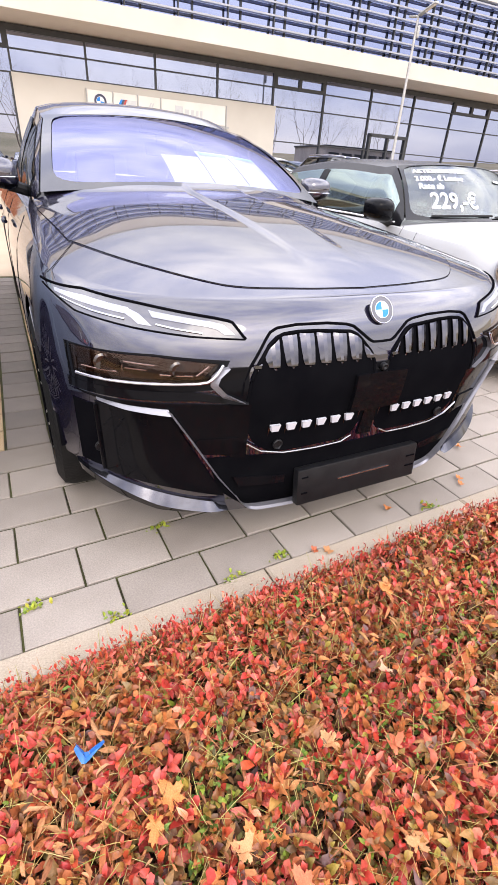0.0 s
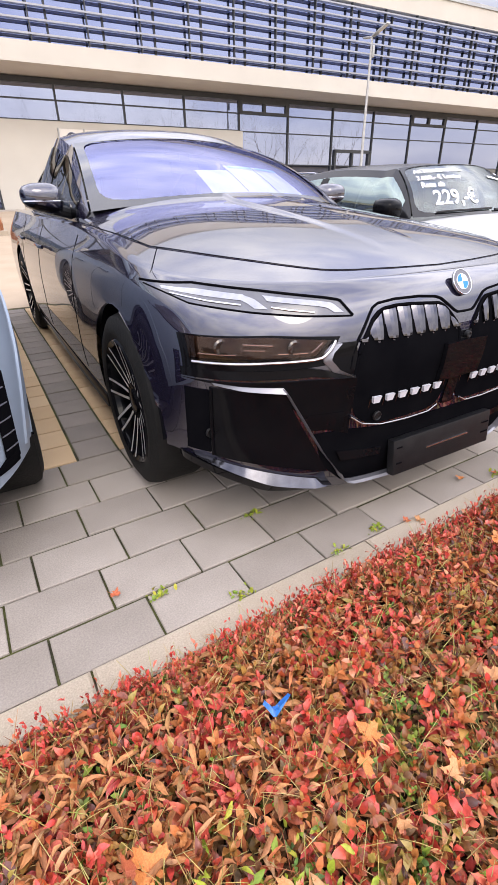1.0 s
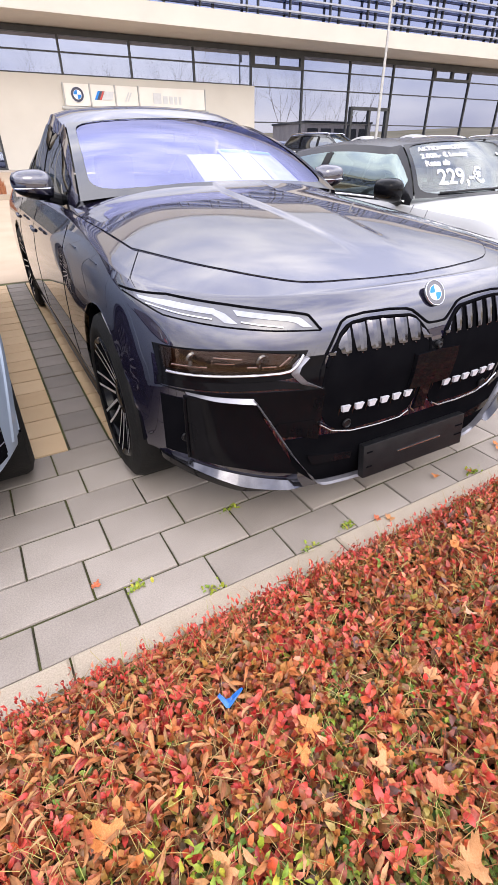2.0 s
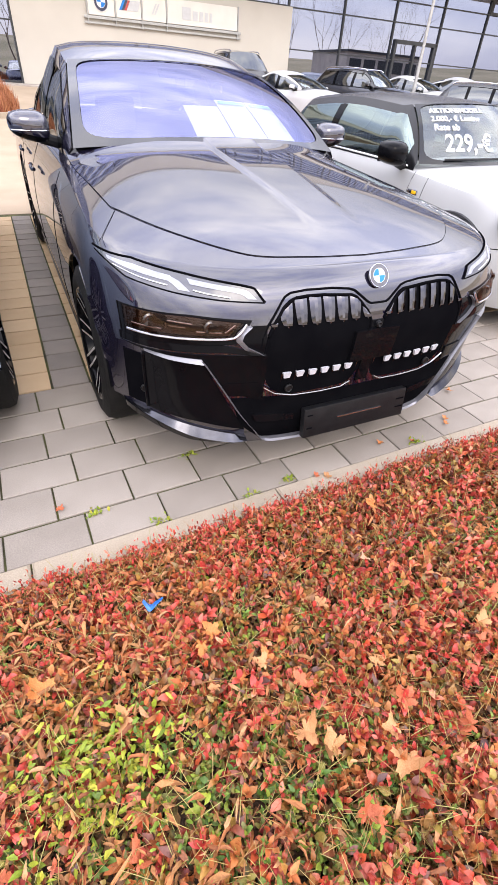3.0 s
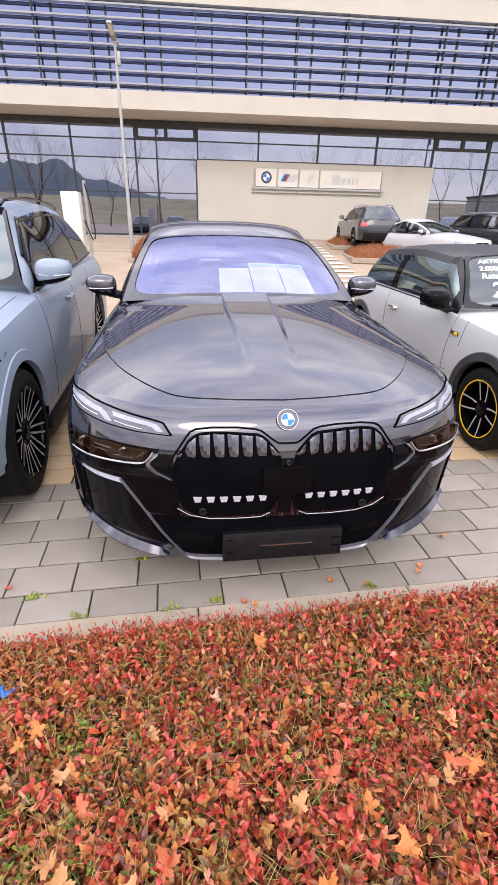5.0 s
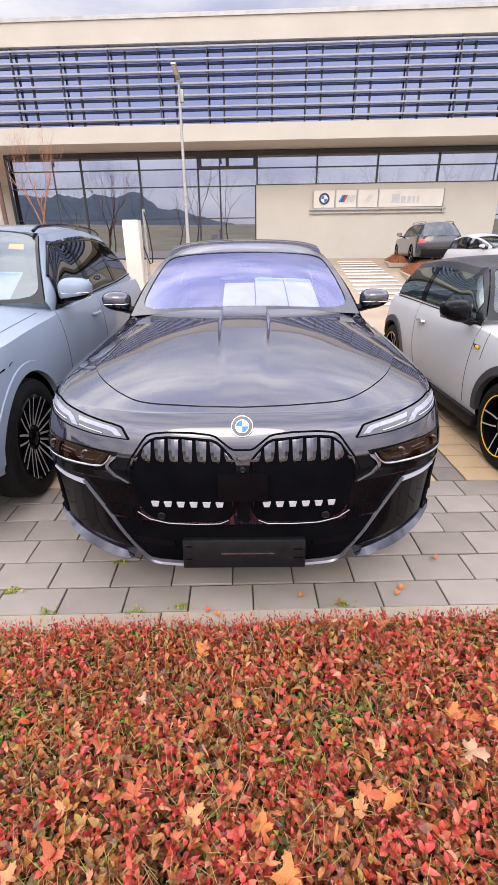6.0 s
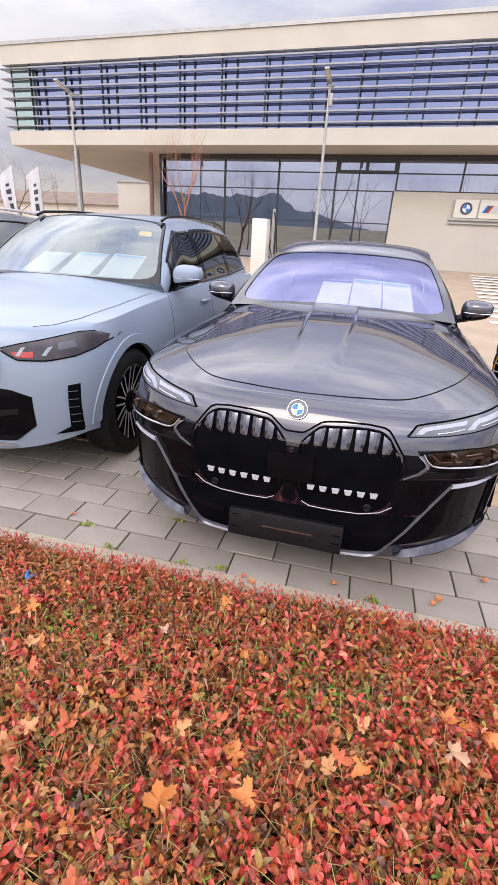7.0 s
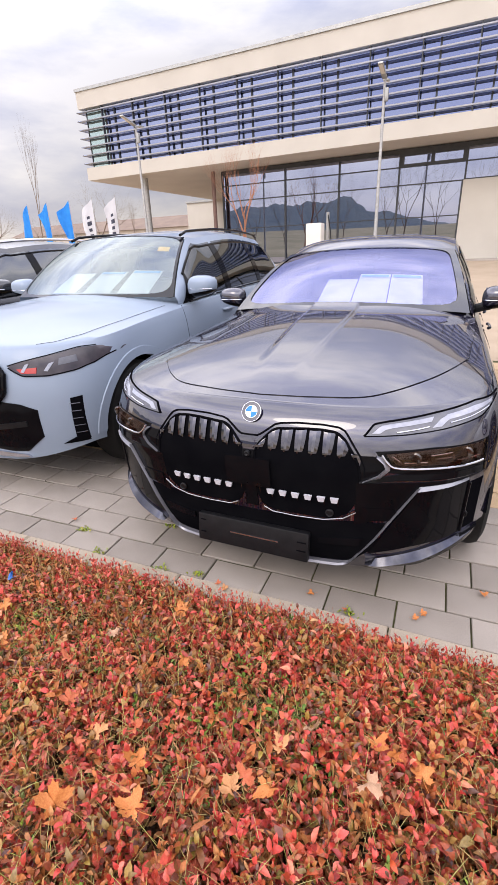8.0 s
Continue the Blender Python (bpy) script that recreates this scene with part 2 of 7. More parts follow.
M_COPING = mat("zinc_coping", (0.34, 0.34, 0.33), (0.42, 0.42, 0.4), scale=3, rough=0.45, metal=0.6)
M_FRAME = mat("dark_window_frame", (0.022, 0.024, 0.028), (0.035, 0.037, 0.04), scale=5, rough=0.4)
M_FACADE = glass_mat("showroom_glass", (0.30, 0.33, 0.35), (0.44, 0.48, 0.62), 0.62)
M_UPGLASS = glass_mat("upper_floor_glass", (0.08, 0.13, 0.22), (0.37, 0.42, 0.63), 0.62)
M_CORNERGLASS = glass_mat("pale_green_corner_glass", (0.50, 0.66, 0.63), (0.60, 0.76, 0.76), 0.5)
M_LOUVREDARK = mat("blue_grey_louvre_metal", (0.34, 0.41, 0.58), (0.40, 0.47, 0.64), scale=2, rough=0.4)
M_LOUVRE = mat("light_louvre_metal", (0.27, 0.275, 0.30), (0.33, 0.335, 0.365), scale=2, rough=0.4, metal=0.2)
M_STEEL = mat("galvanised_steel", (0.30, 0.295, 0.285), (0.42, 0.41, 0.39), scale=14, rough=0.5, metal=0.5)
M_PANEL = mat("white_sign_panel", (0.62, 0.58, 0.52), (0.67, 0.63, 0.57), scale=2, rough=0.5)
M_LETTER = mat("grey_letters", (0.45, 0.45, 0.45), (0.52, 0.52, 0.52), scale=8, rough=0.4, metal=0.3)
M_ROOMWALL = mat("showroom_wall", (0.30, 0.27, 0.24), (0.4, 0.36, 0.31), scale=0.8, rough=0.8)
M_ROOMFLOOR = mat("showroom_floor", (0.22, 0.2, 0.18), (0.3, 0.28, 0.25), scale=1.2, rough=0.3)
M_BARK = mat("bark", (0.13, 0.095, 0.068), (0.21, 0.16, 0.12), scale=18, rough=0.9, bump=0.6, bscale=60)
M_BARKRED = mat("young_bark", (0.32, 0.13, 0.08), (0.40, 0.2, 0.12), scale=18, rough=0.9)
M_BLUEFLAG = mat("blue_flag_cloth", (0.02, 0.30, 0.75), (0.03, 0.36, 0.82), scale=3, rough=0.7)
M_WHITEFLAG = mat("white_flag_cloth", (0.72, 0.72, 0.74), (0.78, 0.78, 0.8), scale=3, rough=0.7)
M_INK = mat("dark_print", (0.03, 0.035, 0.06), (0.05, 0.05, 0.08), scale=10, rough=0.6)
M_MARK = mat("white_road_paint", (0.62, 0.58, 0.53), (0.74, 0.7, 0.66), scale=9, rough=0.8)
M_HILL = mat("distant_wooded_hill", (0.055, 0.078, 0.092), (0.10, 0.12, 0.115), scale=0.08, rough=0.95)
M_FIELD = mat("dry_field_grass", (0.20, 0.165, 0.075), (0.34, 0.27, 0.15), scale=0.09, rough=0.95)
M_SCRAP = mat("blue_plastic_film", (0.03, 0.20, 0.62), (0.05, 0.28, 0.72), scale=30, rough=0.3, coat=0.3)

M_REDLEAF = island_mat("pinkish_red_leaf", [(0.54, 0.052, 0.038), (0.68, 0.16, 0.105), (0.36, 0.024, 0.022), (0.60, 0.11, 0.04), (0.24, 0.022, 0.020), (0.64, 0.085, 0.065), (0.48, 0.040, 0.030), (0.70, 0.27, 0.15)], rough=0.34, spec=0.38)
M_DARKLEAF = island_mat("red_brown_leaf", [(0.30, 0.034, 0.022), (0.20, 0.085, 0.03), (0.42, 0.065, 0.028), (0.32, 0.16, 0.04), (0.11, 0.050, 0.044), (0.34, 0.075, 0.03), (0.34, 0.25, 0.05), (0.15, 0.065, 0.055)], rough=0.34, spec=0.38)
M_ORANGELEAF = island_mat("orange_leaf", [(0.48, 0.16, 0.05), (0.42, 0.11, 0.035), (0.50, 0.22, 0.08), (0.36, 0.09, 0.03), (0.38, 0.20, 0.05)], rough=0.45)
M_GREENLEAF = island_mat("green_groundcover_leaf", [(0.065, 0.135, 0.030), (0.15, 0.23, 0.035), (0.27, 0.31, 0.04), (0.09, 0.16, 0.045), (0.26, 0.19, 0.045), (0.15, 0.25, 0.05), (0.14, 0.065, 0.045)], rough=0.42, spec=0.22)
M_LITTER = island_mat("dry_leaf_litter", [(0.46, 0.18, 0.065), (0.50, 0.24, 0.10), (0.36, 0.12, 0.042), (0.54, 0.30, 0.15), (0.48, 0.15, 0.055), (0.25, 0.09, 0.04), (0.40, 0.20, 0.075)], rough=0.6)
M_THATCH = island_mat("brown_leaf_mould", [(0.15, 0.065, 0.026), (0.22, 0.11, 0.04), (0.10, 0.045, 0.022), (0.17, 0.13, 0.04), (0.26, 0.085, 0.04)], rough=0.75)
M_LIME = island_mat("yellow_green_leaf", [(0.22, 0.29, 0.03), (0.36, 0.38, 0.04), (0.14, 0.23, 0.03), (0.46, 0.40, 0.05), (0.18, 0.26, 0.04)], rough=0.45, spec=0.25)
M_STEM = island_mat("thin_stems", [(0.34, 0.20, 0.07), (0.46, 0.36, 0.12), (0.34, 0.08, 0.045), (0.46, 0.40, 0.16), (0.32, 0.34, 0.08)], rough=0.7)
M_BEDGRASS = island_mat("ornamental_grass", [(0.34, 0.13, 0.06), (0.45, 0.19, 0.09), (0.28, 0.09, 0.05)], rough=0.8)
M_MAPLE = [mat("maple_leaf_" + k, a, b, scale=28, rough=0.6, bump=0.3, bscale=60) for k, a, b in (
    ("orange", (0.46, 0.13, 0.03), (0.58, 0.22, 0.06)), ("tan", (0.44, 0.19, 0.07), (0.54, 0.27, 0.12)),
    ("pale", (0.42, 0.23, 0.13), (0.50, 0.30, 0.19)), ("rust", (0.40, 0.08, 0.035), (0.52, 0.15, 0.06)))]

# ---- small builders ----
TURN = -3.6                       # the building's turn against the parked cars
SITE = pose(0, 0, 0, 0, 0, TURN)


def mesh_object(name, bm, material, smooth=True, angle=35):
    me = bpy.data.meshes.new(name)
    bm.normal_update()
    bm.to_mesh(me)
    bm.free()
    if smooth:
        me.polygons.foreach_set("use_smooth", [True] * len(me.polygons))
        me.set_sharp_from_angle(angle=radians(angle))
    for m in material if isinstance(material, (list, tuple)) else [material]:
        me.materials.append(m)
    return new(name, me)


def part(name, bm, material, parent, label="", smooth=True, angle=35):
    ob = mesh_object(name, bm, material, smooth, angle)
    ob.parent = parent
    if label:
        ob["label"] = label
    return ob


def root(name, m, label, category, group="", kind=""):
    ob = new(name)
    ob.empty_display_size = 0.2
    ob.matrix_world = m
    return tagged(ob, label, category, group, kind)


def box(bm, x0, x1, y0, y1, z0, z1, bevel=0.0, m=None):
    """A box with bevelled edges, added to bm."""
    r = bmesh.ops.create_cube(bm, size=1.0, matrix=Matrix.Translation(((x0 + x1) / 2, (y0 + y1) / 2, (z0 + z1) / 2)) @ Matrix.Diagonal((abs(x1 - x0), abs(y1 - y0), abs(z1 - z0), 1)))
    vs = r["verts"]
    if bevel:
        es = list({e for v in vs for e in v.link_edges})
        out = bmesh.ops.bevel(bm, geom=es, offset=bevel, segments=2, affect="EDGES", profile=0.6)
        vs = [v for v in out["verts"]] + [v for v in vs if v.is_valid]
        vs = list(set(vs))
    if m is not None:
        bmesh.ops.transform(bm, matrix=m, verts=vs)
    return vs


def tube(bm, path, radii, sides=8, caps=True):
    """A tapered tube along points."""
    rings = []
    n = len(path)
    pts = [Vector(p) for p in path]
    for i, p in enumerate(pts):
        d = (pts[min(i + 1, n - 1)] - pts[max(i - 1, 0)])
        d = d.normalized() if d.length > 1e-9 else Vector((0, 0, 1))
        a = d.orthogonal().normalized() if abs(d.z) > 0.95 else d.cross(Vector((0, 0, 1))).normalized()
        b = d.cross(a)
        r = radii[i] if isinstance(radii, (list, tuple)) else radii
        rings.append([bm.verts.new(p + (a * math.cos(k * 2 * math.pi / sides) + b * math.sin(k * 2 * math.pi / sides)) * r) for k in range(sides)])
    for i in range(n - 1):
        for k in range(sides):
            bm.faces.new((rings[i][k], rings[i][(k + 1) % sides], rings[i + 1][(k + 1) % sides], rings[i + 1][k]))
    if caps:
        bm.faces.new(rings[0][::-1])
        bm.faces.new(rings[-1])


def grid(bm, rows, close=False, mat_index=0):
    """Faces over rows of points of equal length. Returns the vertices."""
    vs = [[bm.verts.new(p) for p in r] for r in rows]
    for a, b in zip(vs, vs[1:]):
        n = len(a)
        for k in range(n if close else n - 1):
            q = (a[k], a[(k + 1) % n], b[(k + 1) % n], b[k])
            f = bm.faces.new(q)
            f.material_index = mat_index
    return vs


def lathe(bm, profile, axis="x", seg=40, centre=(0, 0, 0)):
    """Turns a profile of (along, radius) round an axis."""
    rows = []
    for a, r in profile:
        ring = []
        for k in range(seg):
            c, s = math.cos(2 * math.pi * k / seg) * r, math.sin(2 * math.pi * k / seg) * r
            p = {"x": (a, c, s), "y": (c, a, s), "z": (c, s, a)}[axis]
            ring.append(Vector(p) + Vector(centre))
        rows.append(ring)
    return grid(bm, rows, close=True)


def lerp_table(t, xs, ys):
    return float(np.interp(t, xs, ys))


def resample(pts, n):
    """n points at even steps along a polyline."""
    p = np.array(pts, float)
    d = np.concatenate(([0], np.cumsum(np.linalg.norm(np.diff(p, axis=0), axis=1))))
    s = np.linspace(0, d[-1], n)
    return [tuple(float(np.interp(v, d, p[:, i])) for i in range(p.shape[1])) for v in s]


# ---- ground, kerb and paving ----


def rise(y):
    """Height of the lane, which climbs towards the building (in the building's axes)."""
    return lerp_table(y, (6.5, 13.0, 20.5), (0.0, 0.32, 0.80))


bm = bmesh.new()
ys = [-900, -200, -60, -20, -1.46, -1.455, -0.13, -0.125, 1.0, 3.0, 5.26, 5.262, 6.5, 8, 10, 13, 16, 20.5, 60, 200, 1200]
rows = []
for y in ys:
    z = -0.03 if -1.46 < y < -0.1 else (-0.04 if -0.13 < y < 5.261 else (-0.004 if y < 6.5 else rise(y)))
    rows.append([(x, y, z) for x in (-1500, -400, -120, -40, -12, -5, 0, 5, 12, 40, 120, 400, 1500)])
grid(bm, rows)
ground = mesh_object("ground", bm, M_GROUND, smooth=False)
tagged(ground, "sandy beige paved lane rising gently towards the showroom", "ground", kind="structure")

bm = bmesh.new()
grid(bm, [[(x, y, -0.009) for x in (-8, 0, 8)] for y in (-0.05, 2, 5.258)])
tagged(mesh_object("paving_bed", bm, M_JOINT, smooth=False), "dark mossy soil in the joints of the parking bays", "paving bed", kind="structure")

bm = bmesh.new()
grid(bm, [[(x, y, 0.004 if y < -1.5 else 0.0) for x in np.linspace(-30, 30, 9)] for y in (-7, -4, -1.475)])
tagged(mesh_object("footpath", bm, M_PATH, smooth=False), "pale concrete footpath behind the planted bed", "footpath", kind="structure")

bm = bmesh.new()
rows = []
for j in range(18):
    y = -1.42 + j * (1.31 / 17)
    rows.append([(x, y, -0.004 + 0.012 * noise.noise((x * 3, y * 3, 0)) + 0.012 * math.sin(math.pi * j / 17)) for x in np.linspace(-9, 9, 90)])
grid(bm, rows)
tagged(mesh_object("bed_soil", bm, M_SOIL), "dark brown soil under the ground cover", "soil", kind="structure")
# ---- the showroom building (in its own axes, turned by SITE) ----
GY, SY = 22.2, 20.15               # planes of the ground-floor glass and of the upper front
GZ0, GZ1 = 0.8, 5.28              # foot and head of the ground-floor glass
BAY = 2.7
X_LEFT, X_RIGHT = -19.25, 44.0
building = root("showroom_building", SITE, "two-storey cream showroom building with louvred upper floor and glazed ground floor", "building")


def bpart(name, boxes, material, parent=None, label="", bevel=0.0, smooth=False):
    b = bmesh.new()
    for q in boxes:
        box(b, *q, bevel=bevel)
    return part(name, b, material, parent or building, label, smooth=smooth)


# upper floor: spandrel band, parapet with coping, soffit, floor and back
bpart("spandrel", [(X_LEFT, X_RIGHT, SY, SY + 0.35, 5.33, 5.92)], M_RENDER, label="cream rendered band under the louvres")
bpart("parapet", [(X_LEFT, X_RIGHT, SY, SY + 0.35, 8.53, 9.25), (X_LEFT, X_LEFT + 0.35, SY + 0.35, 34, 8.53, 9.25)], M_RENDER, label="cream rendered parapet")
bpart("coping", [(X_LEFT - 0.05, X_RIGHT, SY - 0.05, SY + 0.42, 9.253, 9.385), (X_LEFT - 0.05, X_LEFT + 0.42, SY + 0.42, 34, 9.253, 9.385)], M_COPING, label="grey zinc coping")
bpart("side_band", [(X_LEFT, X_LEFT + 0.35, SY + 0.353, 34, 5.33, 5.92)], M_RENDER)
bm = bmesh.new()
grid(bm, [[(x, SY + 0.002, 5.328) for x in (X_LEFT, 0, X_RIGHT)], [(x, GY + 0.4, 5.328) for x in (X_LEFT, 0, X_RIGHT)], [(x, 34, 5.33) for x in (X_LEFT, 0, X_RIGHT)]])
part("soffit", bm, M_SOFFIT, building, "cream soffit of the overhanging floor", smooth=False)
bpart("floor_slab", [(X_LEFT + 0.36, X_RIGHT, SY + 0.36, 34, 5.40, 5.80)], M_SOFFIT)
bpart("roof", [(X_LEFT + 0.36, X_RIGHT, SY + 0.36, 34, 8.7, 8.9)], M_COPING)
bpart("back_wall", [(X_LEFT, X_RIGHT, 34.0, 34.3, 0.5, 9.2)], M_RENDER)
bpart("upper_inner_wall", [(X_LEFT + 1, X_RIGHT, SY + 4.0, SY + 4.2, 5.9, 8.6)], M_ROOMWALL)

# upper glazing behind the louvres
UP = SY + 0.28
xs = np.arange(-17.71, X_RIGHT, 1.917)
upper = root("upper_window", Matrix.Identity(4), "", "window")
upper.parent = building
for key in ("label", "category"):
    if key in upper:
        del upper[key]
bpart("corner_glass", [(X_LEFT + 0.31, xs[0] - 0.05, UP, UP + 0.02, 5.92, 8.53)], M_CORNERGLASS, upper, "pale green corner glass")
bpart("corner_post", [(X_LEFT + 0.27, X_LEFT + 0.305, UP - 0.03, UP + 0.025, 5.92, 8.53), (xs[0] - 0.05, xs[0] + 0.05, UP - 0.03, UP + 0.03, 5.92, 8.53)], M_FRAME, upper)
bpart("glass", [(xs[0] + 0.05, X_RIGHT, UP, UP + 0.02, 5.92, 8.53)], M_UPGLASS, upper, "dark blue reflecting glass")
bpart("side_glass", [(X_LEFT + 0.28, X_LEFT + 0.30, UP + 0.03, 33, 5.92, 8.53)], M_CORNERGLASS, upper, "pale green corner glass")
fin = bmesh.new()
box(fin, -0.032, 0.032, -0.02, 0.10, 5.94, 8.51)
fin_ob = part("mullion", fin, M_FRAME, upper, smooth=False)
fin_ob.matrix_world = Matrix.Translation((xs[0] + 0.6, UP - 0.04, 0))
for i, x in enumerate(xs):
    for dx in ((0.6,) if i else ()):
        o = new("mullion", fin_ob.data)
        o.parent, o.location = upper, (x + dx, UP - 0.04, 0)
fin_ob.parent, fin_ob.matrix_local = upper, Matrix.Translation((xs[0] + 0.6, UP - 0.04, 0))

# louvres: vertical brackets and tilted slats, wrapped round the corner
bracket = bmesh.new()
box(bracket, -0.018, 0.018, -0.05, 0.10, 5.95, 8.51)
bracket_ob = part("louvre_bracket", bracket, M_FRAME, building, smooth=False)
bracket_ob.location = (xs[0], SY + 0.02, 0)
for x in xs[1:]:
    o = new("louvre_bracket", bracket_ob.data)
    o.parent, o.location = building, (x, SY + 0.02, 0)
slat = bmesh.new()
box(slat, -0.9585, 0.9585, 0.02, 0.27, -0.010, 0.010)
box(slat, -0.9585, 0.9585, 0.000, 0.020, -0.027, 0.027)
for f in list(slat.faces)[6:]:
    f.material_index = 1
slat_ob = part("louvre_slat", slat, M_LOUVREDARK, building, "blue-grey louvre blade with a pale nosing", smooth=False)
slat_ob.data.materials.append(M_LOUVRE)
levels = [6.115 + 0.378 * k for k in range(7)]
first = True
for x in xs:
    for z in levels:
        o = slat_ob if first else new("louvre_slat", slat_ob.data)
        first = False
        o.parent, o.location = building, (x + 0.9585, SY - 0.05, z)
for k in range(4):
    for z in levels:
        o = new("louvre_slat", slat_ob.data)
        o.parent, o.location, o.rotation_euler = building, (X_LEFT - 0.05, SY + 0.9 + 1.917 * k, z), (0, 0, radians(-90))
for z in levels:
    bpart("corner_slat", [(X_LEFT - 0.12, xs[0] - 0.003, SY - 0.046, SY + 0.20, z - 0.016, z + 0.016)], M_LOUVRE)

# ground-floor glazing
def gx(i):
    return -0.51 + BAY * (i - 1)
glazing = root("ground_floor_window", Matrix.Identity(4), "", "window")
glazing.parent = building
for key in ("label", "category"):
    if key in glazing:
        del glazing[key]
XC = -12.1
mull = bmesh.new()
box(mull, -0.035, 0.035, -0.05, 0.12, GZ0, GZ1)
mull_ob = None
for x in [XC] + [gx(i) for i in range(-2, 14)]:
    o = new("mullion", mull_ob.data) if mull_ob else part("mullion", mull, M_FRAME, glazing, smooth=False)
    mull_ob = mull_ob or o
    o.parent, o.location = glazing, (x, GY, 0)
XW0, XW1 = gx(1), gx(5)
bpart("head_frame", [(XC, X_RIGHT, GY - 0.06, GY + 0.12, GZ1 - 0.17, GZ1 + 0.02)], M_FRAME, glazing)
bpart("transom", [(XC, X_RIGHT, GY - 0.045, GY + 0.1, z - 0.02, z + 0.02) for z in (4.62,)] + [(a, b, GY - 0.045, GY + 0.1, z - 0.02, z + 0.02) for a, b in ((XC, XW0), (XW1, X_RIGHT)) for z in (3.92, 2.6)] + [(XC, XW0, GY - 0.07, GY + 0.12, GZ0, GZ0 + 0.1), (XW1, X_RIGHT, GY - 0.07, GY + 0.12, GZ0, GZ0 + 0.1)], M_FRAME, glazing)
bpart("transom", [(XW0, XW1, GY - 0.05, GY + 0.1, 3.90, 3.97)], M_FRAME, glazing)
for i in (0, 5, 9):
    a, b = gx(i), gx(i + 1)
    bpart("vent_frame", [(a + 0.03, b - 0.03, GY - 0.065, GY + 0.02, 4.60, 4.72), (a + 0.03, b - 0.03, GY - 0.065, GY + 0.02, 5.03, 5.14)]
          + [(q - 0.07, q + 0.07, GY - 0.066, GY + 0.02, 4.66, 5.1) for q in (a + 0.1, (a + b) / 2, b - 0.1)], M_FRAME, glazing, "tilting vent window")
edges = [XC] + [gx(i) for i in range(-2, 15)]
for a, b in zip(edges, edges[1:]):
    z0 = 3.95 if XW0 - 0.1 < a < XW1 - 0.1 else GZ0
    bpart("pane", [(a + 0.03, b - 0.03, GY + 0.02, GY + 0.04, z0, GZ1 - 0.1)], M_FACADE, glazing)
bpart("side_pane", [(XC, XC + 0.02, GY + 0.1, 33, GZ0, GZ1 - 0.1)], M_FACADE, glazing)
for y in np.arange(GY + 1.4, 33, 2.7):
    o = new("mullion", mull_ob.data)
    o.parent, o.location = glazing, (XC, float(y), 0)
# door in the glazing
DX = gx(7)
bpart("door", [(DX + 0.2, DX + 0.32, GY - 0.09, GY + 0.1, GZ0, 3.3), (DX + 2.5, DX + 2.62, GY - 0.09, GY + 0.1, GZ0, 3.3), (DX + 0.2, DX + 2.62, GY - 0.09, GY + 0.1, 3.2, 3.34), (DX + 1.36, DX + 1.46, GY - 0.09, GY + 0.1, GZ0, 3.2)], M_FRAME, building, "dark framed double glass door")

# the cream wall field and its sign
bpart("wall_field", [(XW0 - 0.03, XW1 + 0.03, GY - 0.30, GY + 0.25, 0.45, 3.90)], M_RENDER, label="cream rendered wall field below the strip window")
bpart("reveal", [(XW0 - 0.10, XW0 - 0.033, GY - 0.28, GY + 0.2, 0.6, 3.9)], M_FRAME)

# inside of the showroom
bpart("inner_wall", [(XC + 0.3, X_RIGHT, 30.0, 30.2, 0.8, 5.3)], M_ROOMWALL)
bpart("inner_floor", [(XC + 0.1, X_RIGHT, GY + 0.15, 30.0, 0.74, 0.82)], M_ROOMFLOOR)
bpart("plinth", [(XC, XW0, GY - 0.12, GY + 0.1, 0.5, GZ0), (XW1, X_RIGHT, GY - 0.12, GY + 0.1, 0.5, GZ0)], M_COPING)
inner = [(-10.5, 3.2), (-5.5, 2.6), (13.5, 3.2), (19.0, 2.8), (25.0, 3.0)]
for x, h in inner:
    bpart("inner_column", [(x, x + 0.45, 25.0, 25.45, 0.82, 5.3)], M_ROOMWALL)
# round columns under the overhang
for x, y, r in ((-16.15, 21.0, 0.17), (-12.25, 21.5, 0.10)):
    b = bmesh.new()
    tube(b, [(x, y, 0.6), (x, y, 5.25)], r, 16)
    part("column", b, M_STEEL if r > 0.15 else M_RUSTPOST, building)

# wall sign: four pale panels on a rail
sign = root("wall_sign", SITE @ pose(2.02, GY - 0.36, 2.95), "pale wall sign of four panels with emblems on a metal rail", "sign")
b = bmesh.new()
box(b, -0.12, 6.0, -0.05, 0.04, -0.10, -0.02, bevel=0.008)
box(b, -0.12, 6.0, -0.03, 0.04, -0.24, -0.19, bevel=0.006)
for x in (0.02, 1.02, 2.0, 2.95, 5.86):
    box(b, x - 0.02, x + 0.02, -0.06, 0.03, -0.26, 0.72)
part("rail", b, M_COPING, sign, "grey metal rail", smooth=False)
for x0, x1 in ((0.05, 0.99), (1.05, 1.97), (2.03, 2.92), (2.98, 5.83)):
    b = bmesh.new()
    box(b, x0, x1, -0.04, 0.02, 0.0, 0.70, bevel=0.01)
    part("panel", b, M_PANEL, sign, smooth=False)


